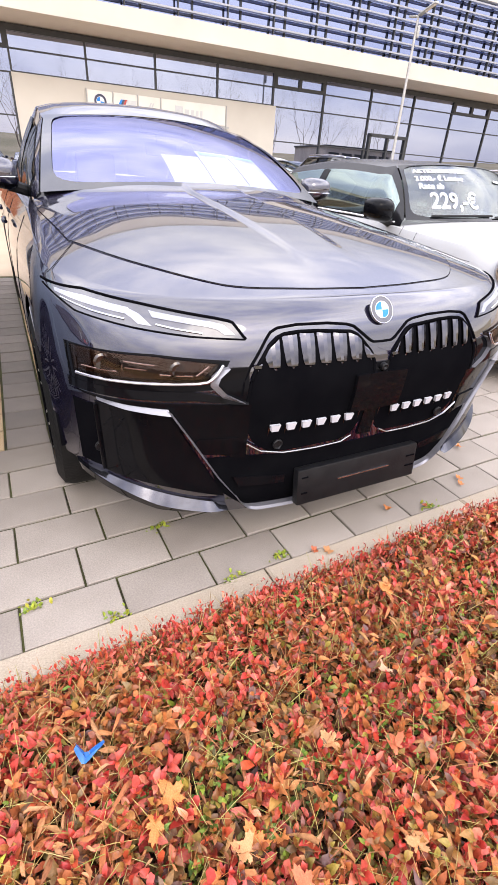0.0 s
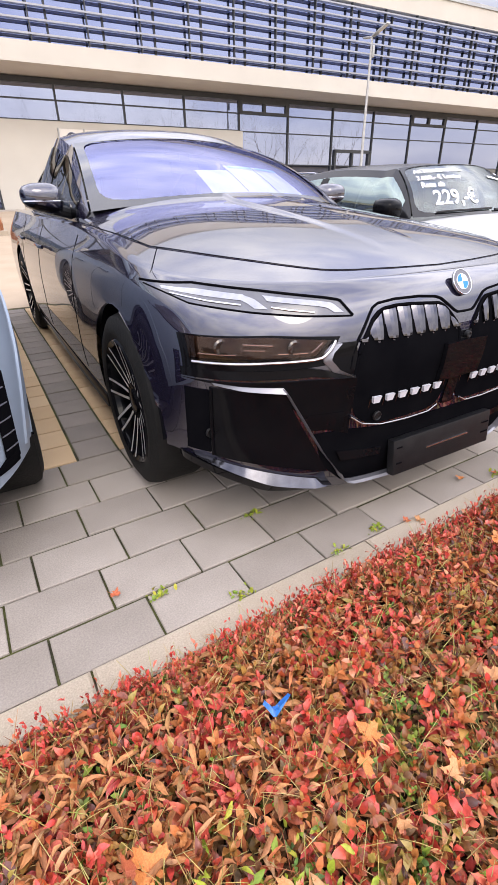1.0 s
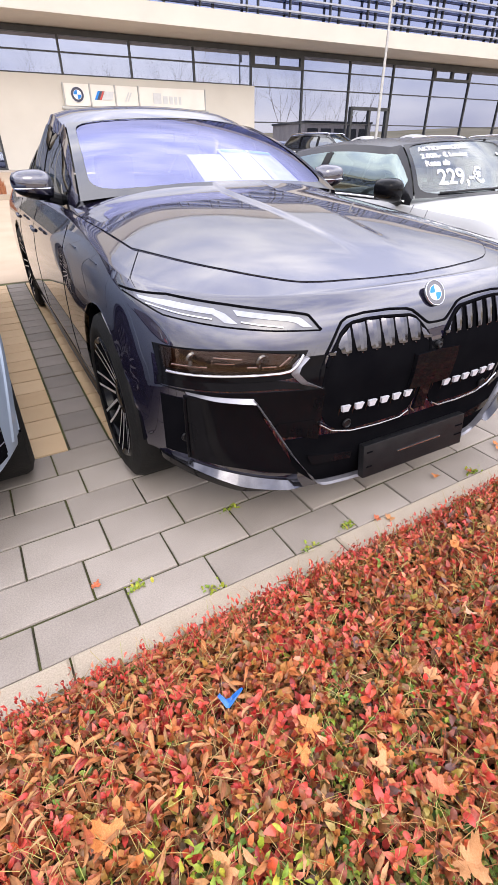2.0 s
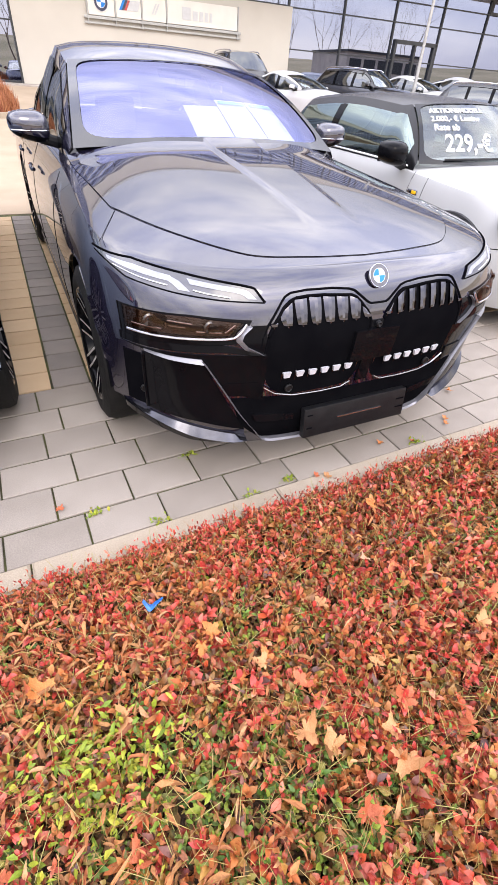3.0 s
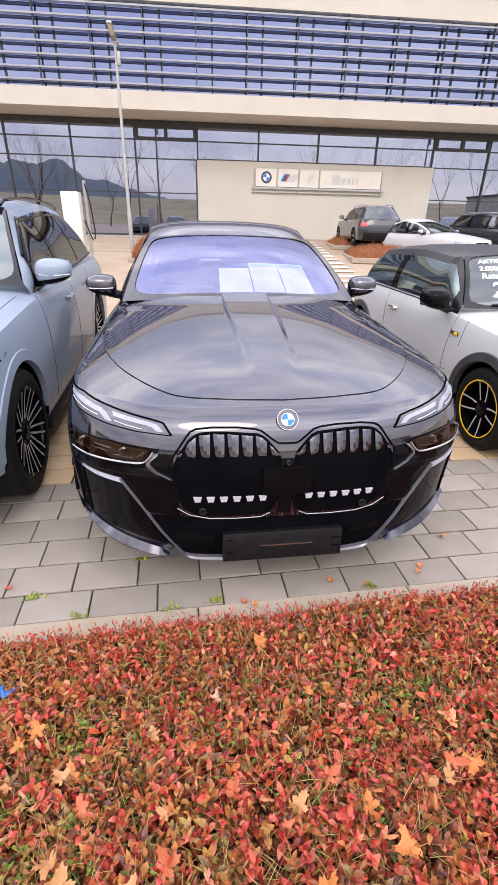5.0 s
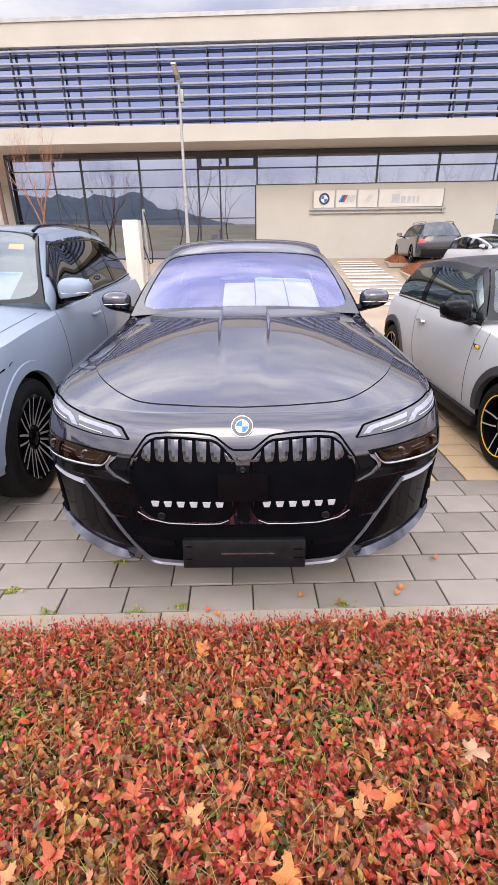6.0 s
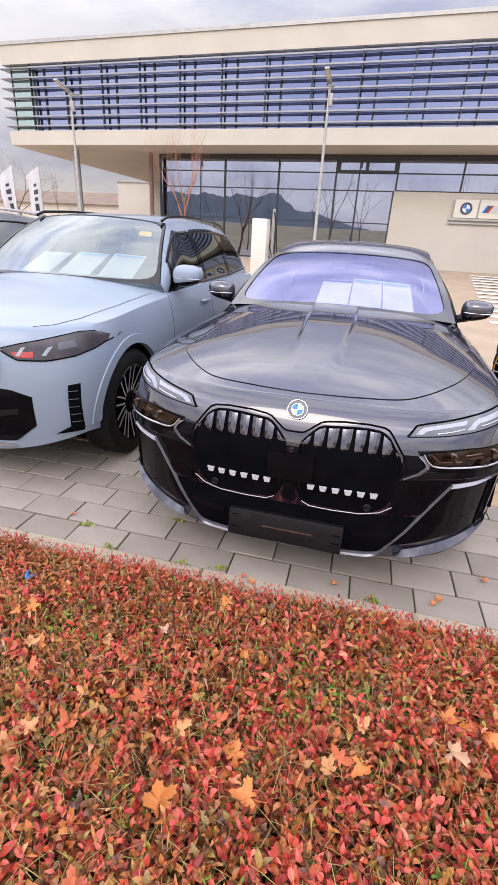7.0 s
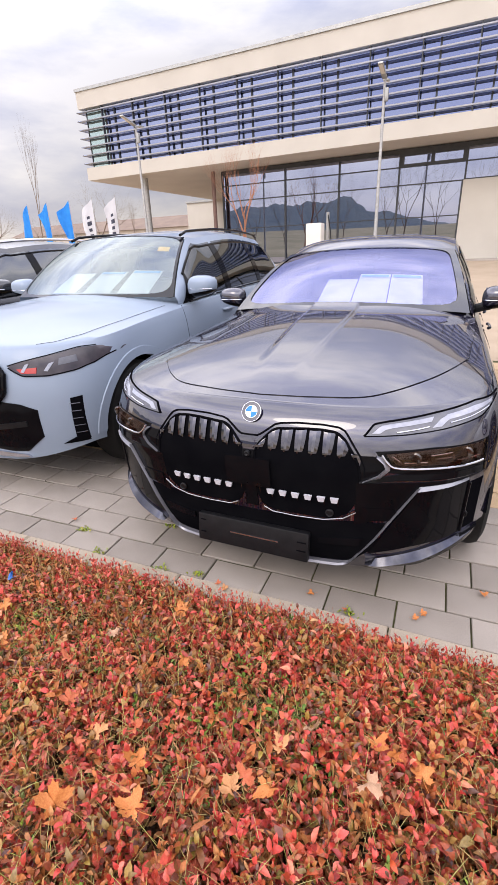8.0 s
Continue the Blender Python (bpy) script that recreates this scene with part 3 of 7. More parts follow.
def emblem(parent, centre, r, depth, tilt=0.0, name="emblem", ring=None):
    """Round emblem: dark ring, metal rim, four quarters in blue and white."""
    e = new(name)
    e.parent = parent
    e.matrix_local = pose(*centre, tilt)
    b = bmesh.new()
    lathe(b, [(0.0, 0.001), (-depth, 0.001), (-depth, r * 0.9), (-depth * 0.9, r), (0.0, r)], "y", 48)
    part("disc", b, ring or M_RING, e, "grey ring")
    for rr in (0.97, 0.60):
        b = bmesh.new()
        prof = [(-depth * 0.9, r * (rr - 0.035)), (-depth * 1.25, r * (rr - 0.02)), (-depth * 1.25, r * (rr + 0.01)), (-depth * 0.9, r * (rr + 0.03))]
        lathe(b, prof, "y", 48)
        part("rim", b, M_CHROME, e, "bright rim")
    for q in range(4):
        b = bmesh.new()
        c = b.verts.new((0, -depth * 1.12, 0))
        arc = [b.verts.new((math.cos(q * math.pi / 2 + k * math.pi / 16) * r * 0.59, -depth * 1.12, math.sin(q * math.pi / 2 + k * math.pi / 16) * r * 0.59)) for k in range(9)]
        for k in range(8):
            b.faces.new((c, arc[k], arc[k + 1]))
        part("quarter", b, M_EMBLEMWHITE if q % 2 == 0 else M_EMBLEMBLUE, e, smooth=False)
    return e


def slanted(parent, name, x, z, w, h, lean, material, y=-0.055):
    b = bmesh.new()
    box(b, 0, w, y, y + 0.02, 0, h)
    for v in b.verts:
        v.co.x += lean * v.co.z / h
    o = part(name, b, material, parent, smooth=False)
    o.location = (x, 0, z)
    return o


emblem(sign, (0.52, -0.04, 0.36), 0.25, 0.02, ring=M_INK)
slanted(sign, "stripe", 1.16, 0.22, 0.09, 0.28, 0.16, M_EMBLEMBLUE)
slanted(sign, "stripe", 1.25, 0.22, 0.09, 0.28, 0.16, M_INK)
slanted(sign, "stripe", 1.34, 0.22, 0.09, 0.28, 0.16, M_RED)
slanted(sign, "letter_bar", 1.45, 0.22, 0.40, 0.28, 0.1, M_LETTER)
slanted(sign, "letter_bar", 2.36, 0.20, 0.06, 0.30, 0.16, M_LETTER)
slanted(sign, "letter_bar", 2.46, 0.20, 0.06, 0.30, 0.16, M_LETTER)
for x, w in ((3.55, 0.34), (3.97, 0.20), (4.25, 0.14), (4.46, 0.12), (4.66, 0.1)):
    slanted(sign, "letter_bar", x, 0.16, w, 0.36 if x < 3.9 else 0.27, 0.0, M_LETTER)
# ---- car builders ----


def contour(f, r, w, length, bf, br, p, n_front, n_side, n_rear):
    """Half outline of a car in plan at one height, from the front's middle round to the rear's middle."""
    out = []
    for k in range(n_front + 1):
        a = (math.pi / 2) * k / n_front
        out.append((w * math.sin(a) ** (2 / p), f + bf * (1 - max(math.cos(a), 0) ** (2 / p))))
    y0, y1 = f + bf, length - r - br
    for k in range(1, n_side):
        out.append((w, y0 + (y1 - y0) * k / n_side))
    for k in range(n_rear + 1):
        a = (math.pi / 2) * (1 - k / n_rear)
        out.append((w * math.sin(a) ** (2 / p), length - r - br * (1 - max(math.cos(a), 0) ** (2 / p))))
    return out


def softened(at, sigma, *tables):
    """Fine tables from coarse ones, with their corners rounded."""
    x = np.linspace(at[0] - 3 * sigma, at[-1] + 3 * sigma, 400)
    step = x[1] - x[0]
    k = np.arange(-int(3 * sigma / step) - 1, int(3 * sigma / step) + 2)
    w = np.exp(-0.5 * (k * step / sigma) ** 2)
    w /= w.sum()
    out = [x]
    for t in tables:
        v = np.interp(x, at, t)
        first, last = (t[1] - t[0]) / (at[1] - at[0]), (t[-1] - t[-2]) / (at[-1] - at[-2])
        v = np.where(x < at[0], t[0] + first * (x - at[0]), np.where(x > at[-1], t[-1] + last * (x - at[-1]), v))
        pad = np.concatenate((v[0] + (v[1] - v[0]) * np.arange(-len(k), 0), v, v[-1] + (v[-1] - v[-2]) * np.arange(1, len(k) + 1)))
        out.append(np.convolve(pad, w, "same")[len(k):-len(k)])
    return out


class Shape:
    """The outer form of one car: tables of height against width, front and rear set-back, and of length against shoulder and crown."""

    def __init__(self, length, pz, front, rear, width, ys, shoulder, crown, bf, br, p=3.0, zb=0.16, edge=2.2, tuck=0.0):
        z, front, rear, width = softened(pz, 0.018, front, rear, width)
        y, shoulder, crown = softened(ys, 0.07, shoulder, crown)
        self.tuck = tuck
        self.length, self.pz, self.front, self.rear, self.width = length, z, front, rear, width
        self.ys, self.shoulder, self.crown, self.bf, self.br, self.p, self.zb, self.edge = y, shoulder, crown, bf, br, p, zb, edge

    def fy(self, z):
        return lerp_table(z, self.pz, self.front)

    def w(self, z):
        return lerp_table(z, self.pz, self.width)

    def face(self, x, z):
        """The front's set-back at x, z."""
        q = min(abs(x) / self.w(z), 0.9999)
        return self.fy(z) + self.bf * (1 - (1 - q ** self.p) ** (1 / self.p))

    def rearface(self, x, z):
        q = min(abs(x) / self.w(z), 0.9999)
        return self.length - lerp_table(z, self.pz, self.rear) - self.br * (1 - (1 - q ** self.p) ** (1 / self.p))

    def rim(self):
        """Shoulder outline: where side and front turn into the top."""
        base = contour(0, 0, 1.0, self.length, self.bf, self.br, self.p, 22, 46, 14)
        out = []
        for xr, yr in base:
            zs = lerp_table(yr, self.ys, self.shoulder)
            w = self.w(zs)
            f = self.fy(zs)
            r = lerp_table(zs, self.pz, self.rear)
            t = yr / self.length
            out.append((xr * w, f + (self.length - r - f) * t, zs, xr, yr))
        return out

    def top(self, x, y):
        """Height of the bonnet and deck at x, y."""
        rim = self.rim_cache
        zs = float(np.interp(y, rim[0], rim[2]))
        zc = max(lerp_table(y, self.ys, self.crown), zs)
        xe = max(float(np.interp(y, rim[0], rim[1])), 1e-3)
        q = min(abs(x) / xe, 1.0)
        return zc - (zc - zs) * q ** self.edge

    def prepare(self):
        rim = self.rim()
        half = len(rim) // 2
        ys = [p[1] for p in rim]
        xs = [p[0] for p in rim]
        k = int(np.argmax(xs))
        # width against y, front half then rear half
        order = sorted(range(len(rim)), key=lambda i: ys[i])
        self.rim_cache = ([ys[i] for i in order], [xs[i] for i in order], [rim[i][2] for i in order])

    def shell(self, wheels, arch, hole=None, levels=16, across=14):
        """The body mesh with open wheel arches."""
        self.prepare()
        bm = bmesh.new()
        rim = self.rim()
        cols = []
        for xs, ysr, zs, xr, yr in rim:
            col = []
            for k in range(levels + 1):
                v = 1 - (1 - k / levels) ** 1.35
                foot = self.zb + self.tuck * min(max((xr - 0.48) / 0.46, 0), 1) ** 1.6 * (1 if yr < self.bf * 1.4 else 0.4)
                z = foot + (zs - foot) * v
                f, r, w = self.fy(z), lerp_table(z, self.pz, self.rear), self.w(z)
                y = f + (self.length - r - f) * (yr / self.length)
                if yr < self.bf + 0.3:
                    y = f + yr * (1 + 0 * f)
                    blend = max(0.0, (yr - self.bf) / 0.3)
                    y = y * (1 - blend) + (f + (self.length - r - f) * (yr / self.length)) * blend
                col.append(Vector((xr * w, y, z)))
            cols.append(col)
        rows = [[c[k] for c in cols] for k in range(levels + 1)]
        left = [[Vector((-p.x, p.y, p.z)) for p in r] for r in rows]
        gv = grid(bm, rows)
        gl = grid(bm, [r[::-1] for r in left])
        # top: rows across at each rim point
        prev = None
        for c in cols:
            e = c[-1]
            row = []
            for k in range(-across, across + 1):
                x = e.x * k / across
                zs = lerp_table(e.y, self.ys, self.shoulder)
                zc = lerp_table(e.y, self.ys, self.crown)
                row.append(bm.verts.new((x, e.y, zc - (zc - e.z) * abs(k / across) ** self.edge if zc > e.z else e.z)))
            if prev:
                for k in range(2 * across):
                    bm.faces.new((prev[k], prev[k + 1], row[k + 1], row[k]))
            prev = row
        bmesh.ops.remove_doubles(bm, verts=bm.verts, dist=0.002)
        if hole:
            gone = [f for f in bm.faces if all(hole[0] < v.co.y < hole[1] and abs(v.co.x) < hole[2] and v.co.z > 0.8 for v in f.verts)]
            bmesh.ops.delete(bm, geom=gone, context="FACES")
        # wheel arches
        for wy, wz in wheels:
            inside = set()
            for v in bm.verts:
                if abs(v.co.x) > self.w(0.5) * 0.62 and v.co.z < wz + arch + 0.02 and math.hypot(v.co.y - wy, v.co.z - wz) < arch and v.co.z < lerp_table(v.co.y, self.ys, self.shoulder) - 0.04:
                    inside.add(v)
            gone = [f for f in bm.faces if all(v in inside for v in f.verts)]
            bmesh.ops.delete(bm, geom=gone, context="FACES")
            for v in list(inside):
                if v.is_valid and v.link_faces:
                    d = math.hypot(v.co.y - wy, v.co.z - wz)
                    if d > 1e-4:
                        v.co.y = wy + (v.co.y - wy) * arch / d
                        v.co.z = max(wz + (v.co.z - wz) * arch / d, self.zb)
        bmesh.ops.delete(bm, geom=[v for v in bm.verts if not v.link_faces], context="VERTS")
        bmesh.ops.dissolve_degenerate(bm, dist=0.0005, edges=bm.edges)
        bmesh.ops.recalc_face_normals(bm, faces=bm.faces)
        return bm


def wheel(parent, x, y, r, width, rim_r, side, style, spoke_mat, lip=None):
    """Tyre, rim and spokes, turned to the given side (-1: towards -x)."""
    w = new("wheel")
    w.parent, w.matrix_local = parent, pose(x, y, r, 0, 0, 180 if side < 0 else 0)
    h = width / 2
    b = bmesh.new()
    lathe(b, [(-h, rim_r), (-h * 1.0, rim_r + 0.02), (-h * 1.02, (r + rim_r) / 2), (-h * 0.86, r - 0.012), (-h * 0.6, r), (h * 0.6, r), (h * 0.86, r - 0.012), (h * 1.02, (r + rim_r) / 2), (h * 1.0, rim_r + 0.02), (h * 0.92, rim_r)], "x", 56)
    part("tyre", b, M_RUBBER, w, "black rubber tyre")
    b = bmesh.new()
    lathe(b, [(h * 0.94, rim_r + 0.004), (h * 1.0, rim_r - 0.004), (h * 0.9, rim_r - 0.022), (h * 0.3, rim_r - 0.035), (-h * 0.7, rim_r - 0.03)], "x", 56)
    part("rim", b, M_GLOSSBLACK, w, "black alloy rim")
    if lip:
        b = bmesh.new()
        lathe(b, [(h * 0.97, rim_r - 0.002), (h * 1.01, rim_r - 0.006), (h * 0.99, rim_r - 0.013), (h * 0.93, rim_r - 0.012)], "x", 56)
        part("rim_ring", b, lip, w, "yellow rim ring")
    b = bmesh.new()
    lathe(b, [(-h * 0.1, rim_r - 0.03), (-h * 0.1, 0.02)], "x", 40)
    lathe(b, [(h * 0.2, 0.17), (h * 0.22, 0.05)], "x", 30)
    part("brake_disc", b, M_GAP, w)
    count, twin, wide = style
    for i, sd in enumerate(twin):
        # one spoke, black flanks and a turned bright face, then repeated round the hub
        b = bmesh.new()
        tip = rim_r - 0.012
        rows = []
        for rad, off, half, xo in ((0.035, sd * 0.25, wide * 1.1, h * 0.55), (tip * 0.3, sd * 0.55, wide * 0.95, h * 0.64), (tip * 0.55, sd * 0.8, wide * 0.85, h * 0.73), (tip * 0.8, sd * 0.93, wide * 0.8, h * 0.84), (tip, sd, wide * 0.85, h * 0.94)):
            rows.append([(xo + dx, off + dy, rad) for dy, dx in ((-half, -0.022), (-half * 0.72, 0.004), (half * 0.72, 0.004), (half, -0.022))])
        grid(b, rows)
        bmesh.ops.recalc_face_normals(b, faces=b.faces)
        b.faces.ensure_lookup_table()
        for f in b.faces:
            f.material_index = 1 if abs(f.normal.x) > 0.75 and f.calc_center_median().z > 0.06 else 0
        spoke = part("spoke", b, M_GLOSSBLACK, w, "alloy spoke with a bright turned face", smooth=False)
        spoke.data.materials.append(spoke_mat)
        for k in range(1, count):
            o = new("spoke", spoke.data)
            o.parent, o.rotation_euler = w, (2 * math.pi * k / count, 0, 0)
            o["label"] = "alloy spoke with a bright turned face"
    b = bmesh.new()
    lathe(b, [(h * 0.5, 0.055), (h * 0.72, 0.05), (h * 0.76, 0.03), (h * 0.76, 0.001)], "x", 24)
    part("hub_cap", b, M_GLOSSBLACK, w)
    return w


def arch_liner(parent, y, r, arch, w, sill):
    for s in (-1, 1):
        b = bmesh.new()
        rows = []
        for k in range(17):
            a = math.pi * k / 16
            rows.append([(s * q, y + math.cos(a) * arch, max(r + math.sin(a) * arch, 0.16)) for q in (w, w - 0.32)])
        grid(b, rows)
        rows2 = [[p[1] for p in rows], [(s * (w - 0.32), y, r)] * len(rows)]
        grid(b, rows2)
        part("wheel_liner", b, M_GAP, parent)


def arch_trim(parent, shape, y, r, arch, material, width=0.05, proud=0.012):
    """A rounded lip that follows a wheel arch on the body side."""
    for s in (-1, 1):
        b = bmesh.new()
        rows = []
        for k in range(25):
            a = math.pi * (k / 24)
            row = []
            for d, o in ((-0.005, -0.03), (0.0, proud), (width, proud), (width + 0.008, -0.01)):
                yy, zz = y + math.cos(a) * (arch + d), max(r + math.sin(a) * (arch + d), shape.zb)
                x = side_x(shape, yy, zz)
                row.append((s * (x + o), yy, zz))
            rows.append(row)
        grid(b, rows)
        bmesh.ops.recalc_face_normals(b, faces=b.faces)
        part("arch_trim", b, material, parent)


def side_x(shape, y, z):
    """Half width of the body side at y, z."""
    w, f = shape.w(z), shape.fy(z)
    q = y - f
    if q < shape.bf:
        u = max(0.0, 1 - q / shape.bf)
        return w * (1 - min(u, 1) ** shape.p) ** (1 / shape.p)
    back = shape.length - lerp_table(z, shape.pz, shape.rear) - y
    if back < shape.br:
        u = max(0.0, 1 - back / shape.br)
        return w * (1 - min(u, 1) ** shape.p) ** (1 / shape.p)
    return w


def cabin(parent, c, body_mat, roof_mat, screen_mat, side_mat, shade_mat=None):
    """Greenhouse: windscreen, roof, sides with panes and pillars, rear window, dashboard, seats.
    c: belt (z), wb (half width at belt), wr (half width of roof), and stations ya (screen's foot), yt (its head), yr (roof's rear edge), yc (rear window's foot)."""
    n = 14

    def screen(u, v):
        yb, yt = c["ya"] + c["bow"] * u * u, c["yt"] + c["bow"] * 0.7 * u * u
        zb, zt = c["za"] - c.get("drop", 0.02) * u * u, c["zt"] - 0.035 * u * u
        xb, xt = c["wb"] * 0.97, c["wr"]
        bulge = 0.035 * math.sin(math.pi * v)
        return Vector((u * (xb + (xt - xb) * v), yb + (yt - yb) * v - bulge * 0.4, zb + (zt - zb) * v + bulge))

    def rear(u, v):
        yb, yt = c["yc"] - c["bow"] * 0.6 * u * u, c["yr"] - c["bow"] * 0.4 * u * u
        zb, zt = c["zc"] - 0.02 * u * u, c["zr"] + c["hump"] * max(math.sin(math.pi * min(c.get("peak", 1.0), 1.0)), 0.0) ** c.get("round", 1.0) - 0.035 * u * u - 0.02 * abs(u) ** 8
        xb, xt = c["wb"] * 0.86, c["wr"] * 0.93
        return Vector((u * (xb + (xt - xb) * v), yb + (yt - yb) * v, zb + (zt - zb) * v + 0.03 * math.sin(math.pi * v)))

    us = [k / n * 2 - 1 for k in range(n + 1)]
    # windscreen glass with black printed border
    b = bmesh.new()
    grid(b, [[screen(u * 0.97, 0.01 + 0.96 * v / 14) for u in us] for v in range(15)])
    bmesh.ops.recalc_face_normals(b, faces=b.faces)
    glass = part("windscreen", b, screen_mat, parent, c.get("screen_label", "clear windscreen"))
    glass.visible_shadow = False
    b = bmesh.new()
    lift = Vector((0, -0.003, 0.004))

    # printed border with rounded inner corners
    outer, inner = [], []
    for k in range(96):
        a = 2 * math.pi * k / 96
        cu, cv = math.cos(a), math.sin(a)
        m = max(abs(cu), abs(cv))
        outer.append(screen(0.99 * cu / m, 0.4825 + 0.5025 * cv / m) + lift)
        e = (abs(cu) ** 9 + abs(cv) ** 9) ** (-1 / 9)
        inner.append(screen(c.get("clear", 0.93) * cu * e, 0.50 + c.get("deep", 0.465) * cv * e) + lift)
    grid(b, [outer, inner], close=True)
    bmesh.ops.recalc_face_normals(b, faces=b.faces)
    part("screen_border", b, shade_mat or M_FRIT, parent)
    # roof
    b = bmesh.new()
    rows = []
    steps = 14
    for k in range(steps + 1):
        t = k / steps
        y = c["yt"] + (c["yr"] - c["yt"]) * t
        arc = max(math.sin(math.pi * min(t * c.get("peak", 1.0), 1.0)), 0.0)
        w = c["wr"] * (1 - 0.07 * t) + 0.012 * math.sin(math.pi * t)
        row = []
        for u in us:
            bow = c["bow"] * (0.7 * (1 - t) - 0.4 * t) * u * u
            zc = c["zt"] + (c["zr"] - c["zt"]) * t + c["hump"] * arc ** (c.get("round", 1.0) + (1.15 - c.get("round", 1.0)) * u ** 4)
            row.append(Vector((u * w, y + bow, zc - 0.035 * u * u - 0.02 * abs(u) ** 8)))
        rows.append(row)
    grid(b, rows)
    grid(b, [[p for p in rows[0]], [p + Vector((0, 0.03, -0.03)) for p in rows[0]]])
    bmesh.ops.recalc_face_normals(b, faces=b.faces)
    part("roof", b, roof_mat, parent, c.get("roof_label", ""))
    rail = [(r[-1].y, r[-1].x, r[-1].z) for r in rows]
    # sides
    ry, rx, rz = [], [], []
    for v in range(11):
        p = screen(1.0, v / 10)
        ry.append(p.y), rx.append(p.x), rz.append(p.z)
    for y, x, z in rail[1:]:
        ry.append(y), rx.append(x), rz.append(z)
    for v in range(9, -1, -1):
        p = rear(1.0, v / 10)
        if p.y > ry[-1]:
            ry.append(p.y), rx.append(p.x), rz.append(p.z)

    def side(y, v, s, off=0.0):
        zt_, xt_ = lerp_table(y, ry, rz), lerp_table(y, ry, rx)
        zb_ = min(lerp_table(y, c["by"], c["bz"]), zt_)
        xb_ = c["wb"] if y < c["yr"] else c["wb"] + (rx[-1] - c["wb"]) * (y - c["yr"]) / (ry[-1] - c["yr"])
        xb_ = xb_ if zt_ > zb_ + 0.001 else xt_
        bul = 0.035 * math.sin(math.pi * v) * min(1, (zt_ - zb_) * 4)
        return Vector((s * (xb_ + (xt_ - xb_) * v + bul + off), y, zb_ + (zt_ - zb_) * v))

    yy = sorted({float(y) for y in np.linspace(ry[0], ry[-1], 110)} | {y for q in c["panes"] for y in q})
    for s in (-1, 1):
        b = bmesh.new()
        vv = (0, 0.09, 0.3, 0.55, 0.8, 0.9, 1.0)
        for y0, y1 in zip(yy, yy[1:]):
            ym = (y0 + y1) / 2
            tall = lerp_table(ym, ry, rz) - lerp_table(ym, c["by"], c["bz"]) > 0.16
            for v0, v1 in zip(vv, vv[1:]):
                if tall and 0.05 < v0 < 0.7 and any(p0 < ym < p1 for p0, p1 in c["panes"]):
                    continue
                grid(b, [[side(y0, v0, s), side(y0, v1, s)], [side(y1, v0, s), side(y1, v1, s)]])
        # the band between belt and shoulder
        grid(b, [[(s * (c["wb"] + 0.012), float(y), lerp_table(float(y), c["by"], c["bz"]) - 0.16), side(float(y), 0, s)] for y in yy])
        bmesh.ops.remove_doubles(b, verts=b.verts, dist=0.0005)
        bmesh.ops.recalc_face_normals(b, faces=b.faces)
        part("side_frame", b, c.get("pillar", body_mat), parent)
        for y0, y1 in c["panes"]:
            q = np.linspace(y0 - 0.012, y1 + 0.012, 16)
            b = bmesh.new()
            rows = []
            for y in q:
                h = lerp_table(float(y), ry, rz) - lerp_table(float(y), c["by"], c["bz"])
                lo, hi = min(0.025 / max(h, 0.03), 0.07), max(1 - 0.055 / max(h, 0.06), 0.84)
                rows.append([side(float(y), lo + (hi - lo) * v / 6, s, 0.006) for v in range(7)])
            grid(b, rows)
            bmesh.ops.recalc_face_normals(b, faces=b.faces)
            part("side_window", b, side_mat, parent)
        for (_, y0), (y1, _) in zip(c["panes"], c["panes"][1:]):
            b = bmesh.new()
            rows = []
            for y in np.linspace(y0 - 0.02, y1 + 0.02, 5):
                rows.append([side(float(y), 0.05 + 0.80 * v / 6, s, 0.010) for v in range(7)])
            grid(b, rows)
            bmesh.ops.recalc_face_normals(b, faces=b.faces)
            part("pillar_cover", b, M_GLOSSBLACK, parent, "gloss black pillar between the side windows")
        y0, y1 = c["panes"][0][0], c["panes"][-1][1]
        if c.get("corner"):
            b = bmesh.new()
            grid(b, [[side(float(y), 0.03 + 0.80 * v / 4 * min(1, (float(y) - y0 + c["corner"] + 0.01) / c["corner"]), s, 0.008) for v in range(5)] for y in np.linspace(y0 - c["corner"], y0 + 0.015, 8)])
            bmesh.ops.recalc_face_normals(b, faces=b.faces)
            part("window_corner", b, M_GLOSSBLACK, parent, "black corner piece behind the mirror")
            b = bmesh.new()
            tube(b, [side(float(y), 0.85, s, 0.008) for y in np.linspace(y0 - 0.02, y1 - 0.25, 24)], 0.012, 6)
            part("window_surround", b, M_GLOSSBLACK, parent, "black strip over the side windows")
        # bright or black strip along the belt
        b = bmesh.new()
        q = np.linspace(c["panes"][0][0] - 0.05, c["panes"][-1][1] + 0.05, 24)
        tube(b, [side(float(y), 0.02, s, 0.008) for y in q], 0.008, 6)
        part("belt_strip", b, c.get("strip", M_GLOSSBLACK), parent)
    # rear window
    b = bmesh.new()
    grid(b, [[rear(u, v / 8) for u in us] for v in range(9)])
    bmesh.ops.recalc_face_normals(b, faces=b.faces)
    part("rear_window", b, M_DARKGLASS, parent)
    # inside
    b = bmesh.new()
    box(b, -c["wb"] * 0.82, c["wb"] * 0.82, c["ya"] + 0.22, c["ya"] + 0.75, c["za"] - 0.28, c["za"] - 0.075, bevel=0.04)
    part("dashboard", b, M_INTERIOR, parent)
    b = bmesh.new()
    box(b, -c["wb"] * 0.95, c["wb"] * 0.95, c["ya"] + 0.4, c["yc"] - 0.1, 0.35, 0.45)
    part("floor_pan", b, M_INTERIOR, parent, smooth=False)
    b = bmesh.new()
